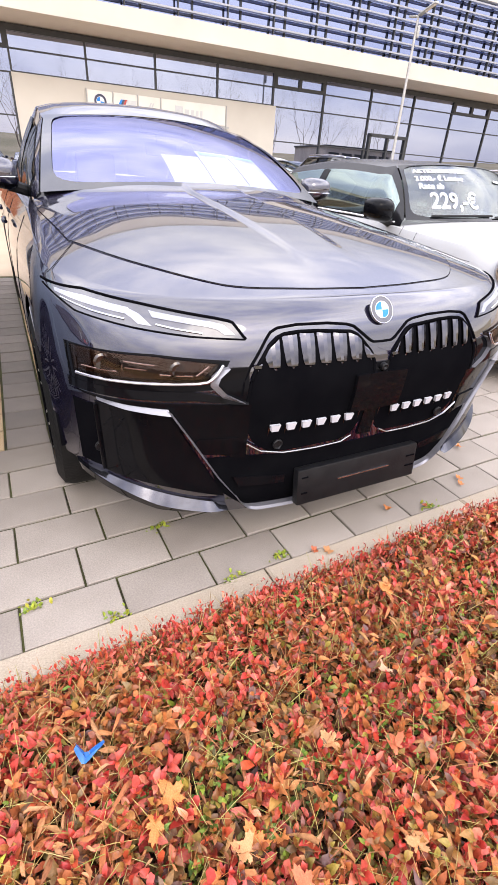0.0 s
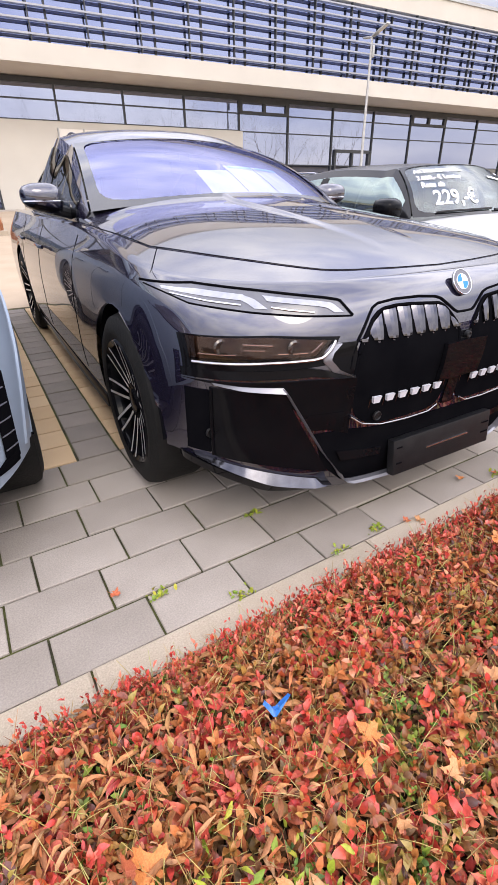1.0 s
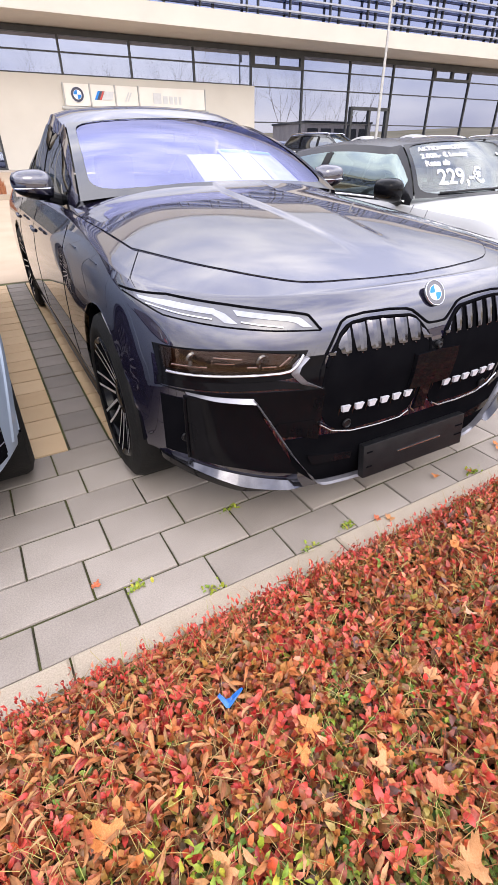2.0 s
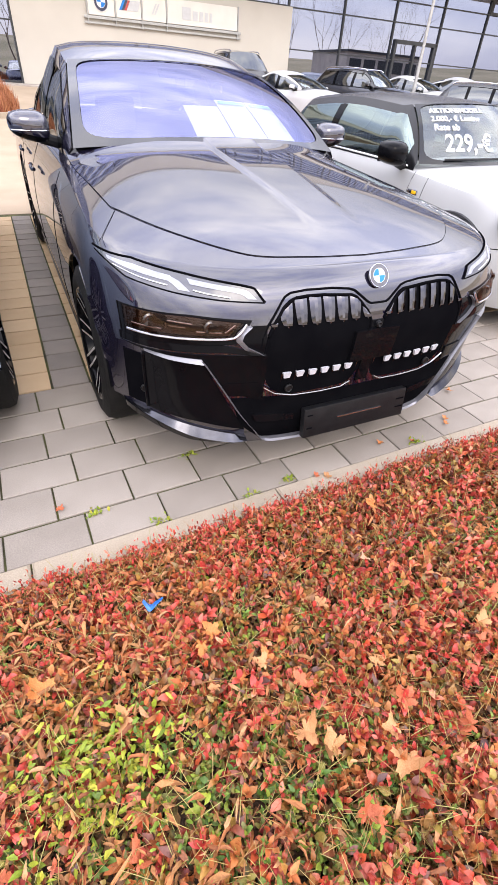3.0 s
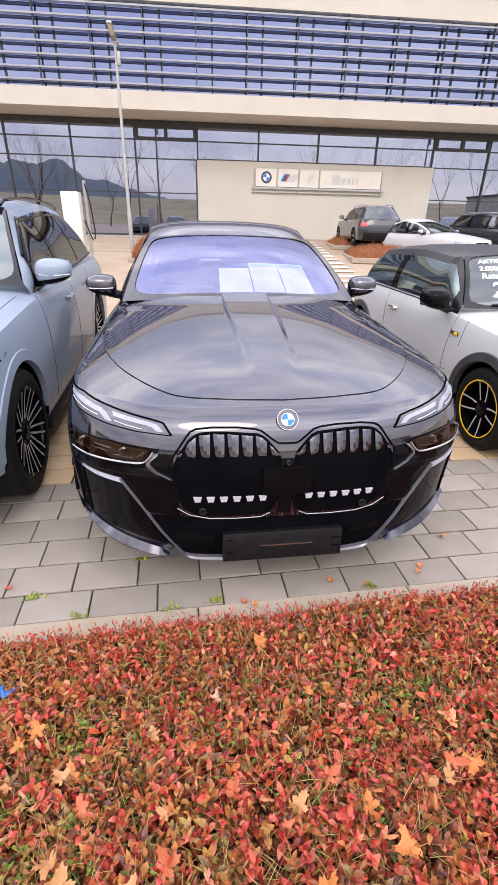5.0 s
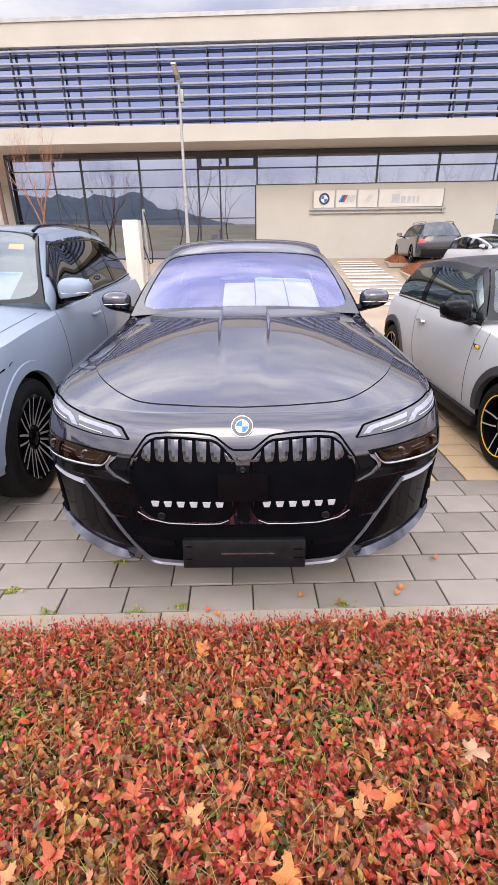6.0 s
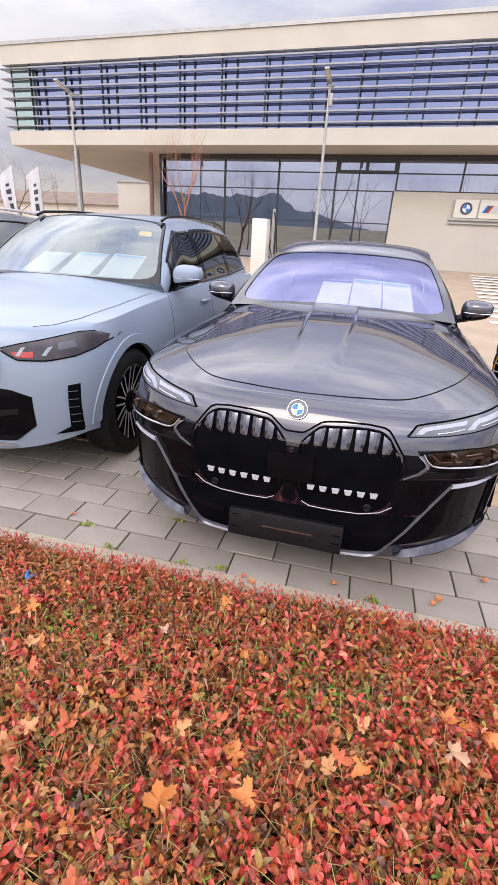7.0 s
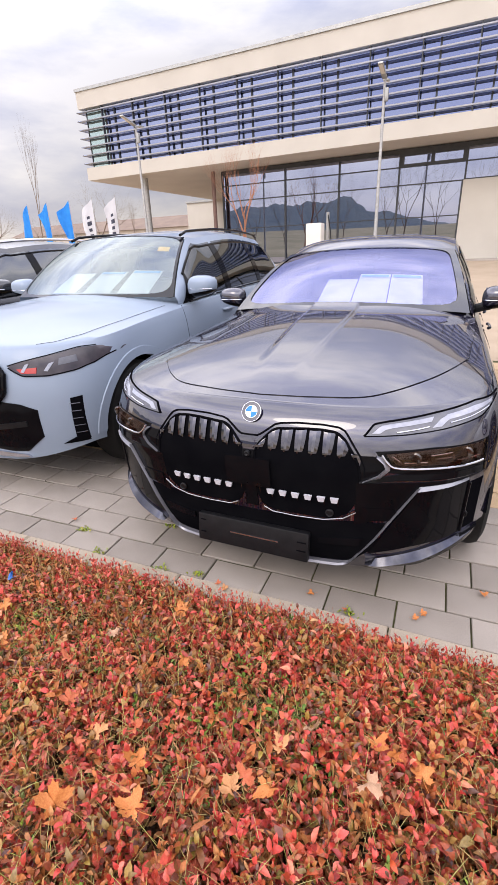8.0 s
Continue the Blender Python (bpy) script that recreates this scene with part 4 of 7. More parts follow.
    box(b, -c["wb"] * 0.84, c["wb"] * 0.84, c["yc"] - 0.62, c["yc"] + 0.01, c["zc"] - 0.2, c["zc"] - 0.012, bevel=0.02)
    part("rear_shelf", b, M_INTERIOR, parent)
    for s in (-1, 1):
        b = bmesh.new()
        box(b, s * 0.36 - 0.25, s * 0.36 + 0.25, c["yt"] + 0.15, c["yt"] + 0.34, 0.5, c["zt"] - 0.42, bevel=0.05)
        box(b, s * 0.36 - 0.13, s * 0.36 + 0.13, c["yt"] + 0.2, c["yt"] + 0.3, c["zt"] - 0.40, c["zt"] - 0.20, bevel=0.04)
        part("seat", b, M_INTERIOR, parent)
    b = bmesh.new()
    p = screen(0, 0.84)
    box(b, -0.10, 0.10, p.y + 0.06, p.y + 0.10, p.z - 0.165, p.z - 0.09, bevel=0.02)
    box(b, -0.13, 0.13, p.y + 0.03, p.y + 0.12, p.z - 0.05, p.z + 0.0, bevel=0.015)
    box(b, -0.03, 0.03, p.y + 0.06, p.y + 0.09, p.z - 0.10, p.z - 0.04)
    part("inner_mirror", b, M_PLASTIC, parent)
    return screen, side


def mirror(parent, x, y, z, s, material, size=(0.23, 0.13, 0.15), strip=True):
    """Door mirror: rounded housing on a short arm, with its glass facing back."""
    m = new("mirror")
    m.parent, m.matrix_local = parent, pose(x, y, z, 0, 0, 0)
    b = bmesh.new()
    bmesh.ops.create_uvsphere(b, u_segments=24, v_segments=14, radius=1.0)
    for v in b.verts:
        q = v.co.copy()
        for i in range(3):
            q[i] = math.copysign(abs(q[i]) ** 0.72, q[i])
        taper = 1.0 - 0.18 * s * q.x
        v.co = Vector((q.x * size[0] / 2, (q.y if q.y < 0.35 else 0.35) * size[1] / 1.35, q.z * size[2] / 2 * taper + 0.01 * q.x * s))
    part("housing", b, material, m)
    b = bmesh.new()
    bmesh.ops.create_uvsphere(b, u_segments=24, v_segments=14, radius=1.0)
    bmesh.ops.delete(b, geom=[v for v in b.verts if v.co.z > -0.30], context="VERTS")
    for v in b.verts:
        q = v.co.copy()
        for i in range(3):
            q[i] = math.copysign(abs(q[i]) ** 0.72, q[i])
        taper = 1.0 - 0.18 * s * q.x
        v.co = 1.012 * Vector((q.x * size[0] / 2, (q.y if q.y < 0.35 else 0.35) * size[1] / 1.35, q.z * size[2] / 2 * taper + 0.01 * q.x * s))
    part("lower_cap", b, M_GLOSSBLACK, m, "gloss black lower cap")
    b = bmesh.new()
    tube(b, [(-s * size[0] * 0.25, 0, -size[2] * 0.36), (-s * size[0] * 0.52, 0.01, -size[2] * 0.50), (-s * size[0] * 0.80, 0.03, -size[2] * 0.62)], [0.035, 0.03, 0.032], 10)
    part("arm", b, M_PLASTIC, m, "black plastic arm")
    if strip:
        b = bmesh.new()
        tube(b, [(x_, -size[1] * 0.70 * math.sqrt(max(0.05, 1 - (x_ / size[0] * 2) ** 4)), -size[2] * 0.12) for x_ in np.linspace(-size[0] * 0.46, size[0] * 0.46, 12)], 0.004, 6)
        part("indicator", b, M_SATIN, m, "thin indicator strip")
    b = bmesh.new()
    box(b, -size[0] * 0.42, size[0] * 0.42, size[1] * 0.262, size[1] * 0.275, -size[2] * 0.4, size[2] * 0.4)
    part("mirror_glass", b, M_CHROME, m, "mirror glass")
    return m


def face_band(shape, top, bottom, off, n=24, m=3, thick=0.012, s=1, foot=None):
    """A curved plate on the car's front between two lines of (x, z), lying off metres proud of it (foot: at its lower line)."""
    b = bmesh.new()
    t, q = resample(top, n), resample(bottom, n)
    front, back = [], []
    for k in range(m + 1):
        v = k / m
        fr, bk = [], []
        for (x0, z0), (x1, z1) in zip(t, q):
            x, z = x0 + (x1 - x0) * v, z0 + (z1 - z0) * v
            y = shape.face(x, z) - (off if foot is None else off + (foot - off) * v)
            fr.append((s * x, y, z))
            bk.append((s * x, y + thick, z))
        front.append(fr)
        back.append(bk)
    grid(b, front)
    loop = lambda g: g[0] + [r[-1] for r in g[1:]] + g[-1][-2::-1] + [r[0] for r in g[-2:0:-1]]
    grid(b, [loop(front), loop(back)], close=True)
    bmesh.ops.remove_doubles(b, verts=b.verts, dist=0.0003)
    bmesh.ops.recalc_face_normals(b, faces=b.faces)
    return b


def face_line(shape, pts, off, radius, n=30, s=1, sides=8):
    b = bmesh.new()
    path = [(s * x, shape.face(x, z) - off, z) for x, z in resample(pts, n)]
    tube(b, path, radius, sides)
    return b


def top_line(shape, pts, radius, n=50, s=1, off=0.001):
    b = bmesh.new()
    tube(b, [(s * x, y, shape.top(x, y) + off) for x, y in resample(pts, n)], radius, 6)
    return b


def rear_band(shape, top, bottom, off, s, n=14, m=3):
    """A curved plate on the car's rear between two lines of (x, z)."""
    b = bmesh.new()
    t, q = resample(top, n), resample(bottom, n)
    grid(b, [[(s * (x0 + (x1 - x0) * k / m), shape.rearface(x0 + (x1 - x0) * k / m, z0 + (z1 - z0) * k / m) + off, z0 + (z1 - z0) * k / m) for (x0, z0), (x1, z1) in zip(t, q)] for k in range(m + 1)])
    bmesh.ops.solidify(b, geom=b.faces[:], thickness=0.01)
    return b
# ---- the black saloon ----
PZ = (0.14, 0.20, 0.28, 0.37, 0.46, 0.55, 0.62, 0.70, 0.77, 0.83, 0.87, 0.90, 0.93, 1.0, 1.06)
SALOON = Shape(5.39, PZ,
               (0.10, 0.06, 0.035, 0.03, 0.026, 0.014, 0.002, -0.001, 0.016, 0.040, 0.064, 0.100, 0.185, 0.29, 0.40),
               (0.12, 0.06, 0.03, 0.02, 0.02, 0.02, 0.03, 0.04, 0.06, 0.08, 0.10, 0.12, 0.14, 0.20, 0.25),
               (0.90, 0.93, 0.955, 0.965, 0.97, 0.97, 0.97, 0.966, 0.958, 0.948, 0.938, 0.925, 0.91, 0.875, 0.85),
               (0.0, 0.12, 0.2, 0.3, 0.4, 0.7, 1.0, 1.5, 2.2, 3.2, 4.3, 5.0, 5.4),
               (0.90, 0.90, 0.90, 0.905, 0.915, 0.945, 0.972, 1.003, 1.01, 1.015, 1.03, 1.03, 1.0),
               (0.862, 0.900, 0.925, 0.951, 0.975, 1.025, 1.064, 1.120, 1.125, 1.11, 1.11, 1.12, 1.05), bf=0.75, br=0.6, zb=0.185, tuck=0.16, edge=2.7)
saloon = root("saloon_car", pose(0, 0, 0, 0, 0, -1.2), "glossy black saloon car with tall twin grille, parked facing the bed", "car", "parked cars")
FW, RW, WR = 0.84, 4.055, 0.365
part("body", SALOON.shell(((FW, WR), (RW, WR)), 0.405, hole=(1.75, 4.4, 0.72), levels=34, across=24), M_BLACK, saloon, "glossy black bodywork", angle=50)
for y in (FW, RW):
    arch_liner(saloon, y, WR, 0.405, 0.95, 0.16)
    for s in (-1, 1):
        wheel(saloon, s * 0.845, y, WR, 0.25, 0.262, s, (8, (-0.03, 0.03), 0.010), M_RIM)
b = bmesh.new()
box(b, -0.60, 0.60, 0.45, 5.0, 0.17, 0.3, bevel=0.02)
part("underbody", b, M_GAP, saloon, smooth=False)


def bonnet_lift(x, y):
    """The raised middle of the bonnet between two creases, sharp near the windscreen and fading forward."""
    half = 0.102 + 0.045 * min(max((y - 0.30) / 0.9, 0), 1)
    fade = min(max((y - 0.28) / 0.75, 0), 1)
    t = min(max((half - abs(x)) / (0.075 - 0.058 * fade) + 0.5, 0), 1)
    return 0.013 * fade * t * t * (3 - 2 * t)


def bonnet_point(u, v, sink=0.0):
    c = abs(u)
    y0 = lerp_table(c * 0.80, BONNET_X, BONNET_Y)
    y1 = 1.475 + 0.21 * c ** 2
    y = y0 + (y1 - y0) * v
    x = u * (0.80 + 0.035 * min(max((y - 0.80) / 0.6, 0), 1))
    upturn = 0.016 * max((y - y1 + 0.17) / 0.17, 0) ** 2
    return Vector((x, y, SALOON.top(x, y) + 0.0025 + bonnet_lift(x, y) + upturn - sink))


# front edge of the bonnet: set-back against half width
BONNET_X, BONNET_Y = softened((0.0, 0.185, 0.367, 0.455, 0.56, 0.665, 0.74, 0.80), 0.03, (0.158, 0.168, 0.194, 0.224, 0.322, 0.466, 0.62, 0.80))
b = bmesh.new()
N = 240
grid(b, [[bonnet_point(k / N * 2 - 1, j / 60) for k in range(N + 1)] for j in range(61)])
skirt = [bonnet_point(-1, 1 - j / 60) for j in range(60)] + [bonnet_point(k / N * 2 - 1, 0) for k in range(N + 1)] + [bonnet_point(1, j / 60) for j in range(1, 61)]
grid(b, [skirt, [p - Vector((0, 0, 0.016)) for p in skirt]])
bmesh.ops.remove_doubles(b, verts=b.verts, dist=0.0002)
bmesh.ops.recalc_face_normals(b, faces=b.faces)
part("bonnet", b, M_BLACK, saloon, "black bonnet with a raised middle", angle=60)
b = bmesh.new()
tube(b, [bonnet_point(-1, 1 - j / 40) - Vector((0.001, 0, 0.001)) for j in range(40)] + [bonnet_point(k / 60 * 2 - 1, 0) - Vector((0, 0.002, 0.001)) for k in range(61)] + [bonnet_point(1, j / 40) - Vector((-0.001, 0, 0.001)) for j in range(1, 41)], 0.0010, 6)
part("bonnet_gap", b, M_GAP, saloon)

cab = dict(ya=1.46, yt=2.38, yr=3.60, yc=4.62, za=1.128, zt=1.468, zr=1.43, zc=1.12, wb=0.83, wr=0.655, bow=0.22, hump=0.115, peak=0.9,
           by=(1.4, 2.0, 3.5, 4.6), bz=(0.985, 1.0, 1.03, 1.09), panes=((1.86, 2.74), (2.82, 3.62), (3.68, 4.05)), screen_label="windscreen with a violet coating", roof_label="black roof")
screen_at, side_at = cabin(saloon, dict(cab, clear=0.925, drop=0.055, round=0.62), M_BLACK, M_BLACK, M_SCREEN, M_DARKGLASS, M_BORDER)
for s in (-1, 1):
    mirror(saloon, s * 0.975, 1.98, 1.135, s, M_BLACK, size=(0.21, 0.12, 0.14))
    # door gaps and handles
    for y in (1.62, 2.78, 3.72):
        b = bmesh.new()
        tube(b, [(s * (side_x(SALOON, y, z) + 0.0005), y, z) for z in np.linspace(0.3, 0.97, 14)], 0.0018, 6)
        part("door_gap", b, M_GAP, saloon)
    for y in (2.55, 3.5):
        b = bmesh.new()
        tube(b, [(s * (0.966 + o), y + d, 0.86) for d, o in ((-0.11, 0.0), (-0.09, 0.012), (0.09, 0.012), (0.11, 0.0))], 0.012, 8)
        part("door_handle", b, M_BLACK, saloon)
    b = bmesh.new()
    box(b, s * 0.90 - 0.05, s * 0.90 + 0.05, 1.3, 3.6, 0.16, 0.24, bevel=0.02)
    part("sill", b, M_GLOSSBLACK, saloon)
    # side vent behind the wheel, fender gap from lamp to bonnet
    b = bmesh.new()
    g0, g1 = bonnet_point(0.98, 0.02), Vector((0.905, SALOON.face(0.905, 0.886) + 0.005, 0.888))
    tube(b, [Vector((s * q.x, q.y, SALOON.top(q.x, q.y) - 0.0006)) for q in (g0.lerp(g1, k / 12) for k in range(13))], 0.001, 6)
    part("wing_gap", b, M_GAP, saloon)
    # upper daytime lamp
    part("lamp_housing", face_band(SALOON, [(0.462, 0.8180), (0.488, 0.8540), (0.53, 0.8620), (0.70, 0.8840), (0.83, 0.8970), (0.915, 0.8880)], [(0.458, 0.8140), (0.60, 0.8220), (0.73, 0.8340), (0.86, 0.8500), (0.915, 0.8820)], 0.0015, s=s, thick=0.01), M_LAMPGREY, saloon, "grey glass of the slim upper lamp")
    part("lamp_edge", face_line(SALOON, [(0.456, 0.8140), (0.462, 0.8200), (0.487, 0.8560), (0.53, 0.8640), (0.70, 0.8860), (0.83, 0.8990), (0.918, 0.8890)], 0.003, 0.004, s=s, n=50), M_GAP, saloon)
    part("lamp_edge", face_line(SALOON, [(0.458, 0.8130), (0.60, 0.8200), (0.73, 0.8320), (0.86, 0.8480), (0.918, 0.8810)], 0.003, 0.0025, s=s, n=50), M_GAP, saloon)
    part("light_guide", face_band(SALOON, [(0.735, 0.8760), (0.83, 0.8860), (0.895, 0.8840)], [(0.735, 0.8610), (0.83, 0.8700), (0.895, 0.8770)], 0.004, s=s, thick=0.006), M_LAMPWHITE, saloon, "white light guide")
    part("light_guide", face_band(SALOON, [(0.738, 0.8755), (0.715, 0.8660), (0.690, 0.8400)], [(0.745, 0.8610), (0.736, 0.8560), (0.722, 0.8420)], 0.0042, n=8, s=s, thick=0.006), M_LAMPWHITE, saloon, "white light guide")
    part("light_guide", face_band(SALOON, [(0.545, 0.8560), (0.690, 0.8740)], [(0.550, 0.8430), (0.685, 0.8600)], 0.004, s=s, thick=0.006), M_LAMPWHITE, saloon, "white light guide")
    part("light_guide", face_band(SALOON, [(0.546, 0.8560), (0.512, 0.8500), (0.484, 0.8240)], [(0.552, 0.8430), (0.530, 0.8380), (0.512, 0.8250)], 0.0042, n=8, s=s, thick=0.006), M_LAMPWHITE, saloon, "white light guide")
    for q in ([(0.75, 0.8500), (0.82, 0.8570), (0.885, 0.8680)], [(0.57, 0.8280), (0.64, 0.8370), (0.68, 0.8440)]):
        part("lamp_rib", face_line(SALOON, q, 0.003, 0.003, s=s), M_SATIN, saloon)
    # lower headlamp in its dark recess
    part("lamp_recess", face_band(SALOON, [(0.505, 0.760), (0.70, 0.772), (0.90, 0.764)], [(0.555, 0.680), (0.70, 0.668), (0.90, 0.658)], 0.001, s=s, thick=0.01), M_GLOSSBLACK, saloon)
    head = part("headlamp", face_band(SALOON, [(0.545, 0.752), (0.70, 0.766), (0.885, 0.760)], [(0.585, 0.712), (0.70, 0.708), (0.885, 0.700)], 0.004, s=s, thick=0.006), M_LAMPDARK, saloon, "smoked brown headlamp")
    for x in (0.645, 0.82):
        b = bmesh.new()
        lathe(b, [(0.0, 0.021), (-0.004, 0.024), (-0.008, 0.018), (-0.004, 0.001)], "y", 20, (s * x, SALOON.face(x, 0.738) - 0.006, 0.738))
        part("projector", b, M_LAMPDARK, head)
    for q in ([(0.61, 0.722), (0.69, 0.722)], [(0.70, 0.745), (0.775, 0.748), (0.778, 0.724)], [(0.79, 0.718), (0.87, 0.714)], [(0.565, 0.748), (0.60, 0.722)], [(0.72, 0.732), (0.77, 0.732)]):
        part("reflector", face_line(SALOON, q, 0.010, 0.0025, s=s, n=8), M_SATIN, head)
    part("light_strip", face_line(SALOON, [(0.530, 0.754), (0.548, 0.728), (0.570, 0.709), (0.60, 0.704), (0.72, 0.699), (0.885, 0.690)], 0.017, 0.0042, s=s), M_SATIN, head, "thin bright strip under the headlamp")
    part("lens", face_band(SALOON, [(0.54, 0.756), (0.70, 0.770), (0.89, 0.763)], [(0.58, 0.708), (0.70, 0.704), (0.89, 0.696)], 0.016, s=s, thick=0.001), M_LENS, head, "clear lens")
    # winglet, ledge and bumper edges
    part("winglet", face_band(SALOON, [(0.560, 0.700), (0.545, 0.728), (0.50, 0.742), (0.455, 0.742)], [(0.557, 0.694), (0.530, 0.668), (0.500, 0.652), (0.455, 0.632)], 0.004, s=s, thick=0.03), M_GLOSSBLACK, saloon, "gloss black winglet beside the grille")
    part("winglet_edge", face_band(SALOON, [(0.512, 0.744), (0.540, 0.720), (0.548, 0.700), (0.520, 0.668), (0.468, 0.640)], [(0.535, 0.740), (0.560, 0.718), (0.563, 0.692), (0.530, 0.657), (0.466, 0.635)], 0.020, foot=0.006, s=s, thick=0.02, n=30), M_BLADE, saloon, "bright hooked edge of the winglet")
    part("ledge", face_band(SALOON, [(0.455, 0.640), (0.60, 0.676), (0.905, 0.664)], [(0.455, 0.632), (0.60, 0.650), (0.905, 0.638)], 0.004, foot=0.009, s=s, thick=0.03), M_GLOSSBLACK, saloon, "glossy ledge under the headlamp")
    part("corner_blade", face_band(SALOON, [(0.845, 0.627), (0.78, 0.621), (0.672, 0.618)], [(0.845, 0.624), (0.78, 0.611), (0.668, 0.602)], 0.006, foot=0.020, s=s, thick=0.03), M_BLADE, saloon, "bright edge of the bumper's corner")
    part("corner_blade", face_band(SALOON, [(0.676, 0.618), (0.60, 0.49), (0.53, 0.37), (0.458, 0.272)], [(0.662, 0.604), (0.590, 0.484), (0.521, 0.364), (0.452, 0.264)], 0.022, foot=0.008, s=s, thick=0.03), M_BLADE, saloon, "bright slanting edge")
    part("corner_panel", face_band(SALOON, [(0.672, 0.600), (0.78, 0.606), (0.85, 0.612)], [(0.50, 0.285), (0.66, 0.325), (0.84, 0.36)], 0.006, s=s, thick=0.02, m=6), M_GLOSSBLACK, saloon, "gloss black corner panel")
    part("air_curtain", face_band(SALOON, [(0.852, 0.60), (0.90, 0.60)], [(0.845, 0.37), (0.895, 0.37)], 0.004, n=6, s=s, thick=0.01, m=6), M_GAP, saloon, "upright air slot")
    part("air_curtain_frame", face_line(SALOON, [(0.850, 0.605), (0.842, 0.365)], 0.010, 0.006, s=s), M_GLOSSBLACK, saloon)
    part("lower_blade", face_band(SALOON, [(0.885, 0.358), (0.70, 0.306), (0.492, 0.248)], [(0.885, 0.350), (0.70, 0.266), (0.540, 0.232), (0.496, 0.243)], 0.008, foot=0.042, s=s, thick=0.03, m=1, n=16), M_BLADESHINE, saloon, "glossy lower blade of the bumper")
    part("corner_foot", face_band(SALOON, [(0.910, 0.350), (0.70, 0.263), (0.545, 0.231)], [(0.905, 0.318), (0.70, 0.224), (0.54, 0.216)], 0.034, foot=0.022, s=s, thick=0.04, m=2), M_GLOSSBLACK, saloon, "gloss black foot of the bumper corner")
    part("lip", face_band(SALOON, [(0.466, 0.282), (0.448, 0.252), (0.425, 0.228), (0.38, 0.214), (0.20, 0.206), (0.0, 0.205)], [(0.456, 0.274), (0.438, 0.243), (0.416, 0.219), (0.38, 0.204), (0.20, 0.196), (0.0, 0.195)], 0.020, foot=0.030, s=s, thick=0.05, n=40), M_BLADE, saloon, "bright front lip")
    part("bumper_panel", face_band(SALOON, [(0.445, 0.630), (0.60, 0.638), (0.905, 0.631)], [(0.44, 0.425), (0.575, 0.47), (0.668, 0.604)], 0.003, s=s, thick=0.01, m=8), M_GLOSSBLACK, saloon, "gloss black panel beside the grille")
    # lower intake, radar cover and round parking sensors
    part("lower_intake", face_band(SALOON, [(0.0, 0.425), (0.30, 0.425), (0.44, 0.44), (0.56, 0.44)], [(0.0, 0.215), (0.30, 0.215), (0.43, 0.225), (0.52, 0.31)], 0.002, s=s, thick=0.01, m=5), M_GAP, saloon, "dark lower air intake")
    part("intake_bar", face_band(SALOON, [(0.30, 0.345), (0.48, 0.365)], [(0.30, 0.315), (0.46, 0.325)], 0.014, s=s, thick=0.02), M_GLOSSBLACK, saloon)
    part("intake_bar", face_band(SALOON, [(0.47, 0.515), (0.585, 0.515), (0.60, 0.50)], [(0.47, 0.455), (0.56, 0.455), (0.58, 0.46)], 0.008, s=s, thick=0.01), M_GLOSSBLACK, saloon)
    for x, z in ((0.345, 0.478), (0.845, 0.445)):
        b = bmesh.new()
        lathe(b, [(0.0, 0.017), (-0.006, 0.017), (-0.008, 0.014), (-0.005, 0.012), (-0.005, 0.001)], "y", 22, (s * x, SALOON.face(x, z) - (0.012 if x < 0.5 else -0.004), z))
        part("parking_sensor", b, M_PLASTIC, saloon)

# twin grille: a continuous groove round both halves, and in each an opening with upright slats
GROOVE = [(0.474, 0.66), (0.470, 0.70), (0.452, 0.738), (0.400, 0.810), (0.384, 0.828), (0.362, 0.838), (0.30, 0.844), (0.20, 0.843), (0.130, 0.836), (0.106, 0.829), (0.085, 0.814), (0.050, 0.788), (0.036, 0.781), (0.0, 0.780)]
OPEN_X = (0.026, 0.032, 0.045, 0.080, 0.100, 0.122, 0.24, 0.30, 0.345, 0.366, 0.390, 0.432, 0.450, 0.458)
OPEN_Z = (0.66, 0.725, 0.752, 0.790, 0.808, 0.817, 0.826, 0.827, 0.823, 0.815, 0.797, 0.738, 0.70, 0.64)


def open_top(x):
    return lerp_table(x, OPEN_X, OPEN_Z)


def open_foot(x):
    return lerp_table(x, (0.026, 0.055, 0.10, 0.32, 0.37, 0.42, 0.458), (0.52, 0.46, 0.444, 0.440, 0.449, 0.482, 0.56))


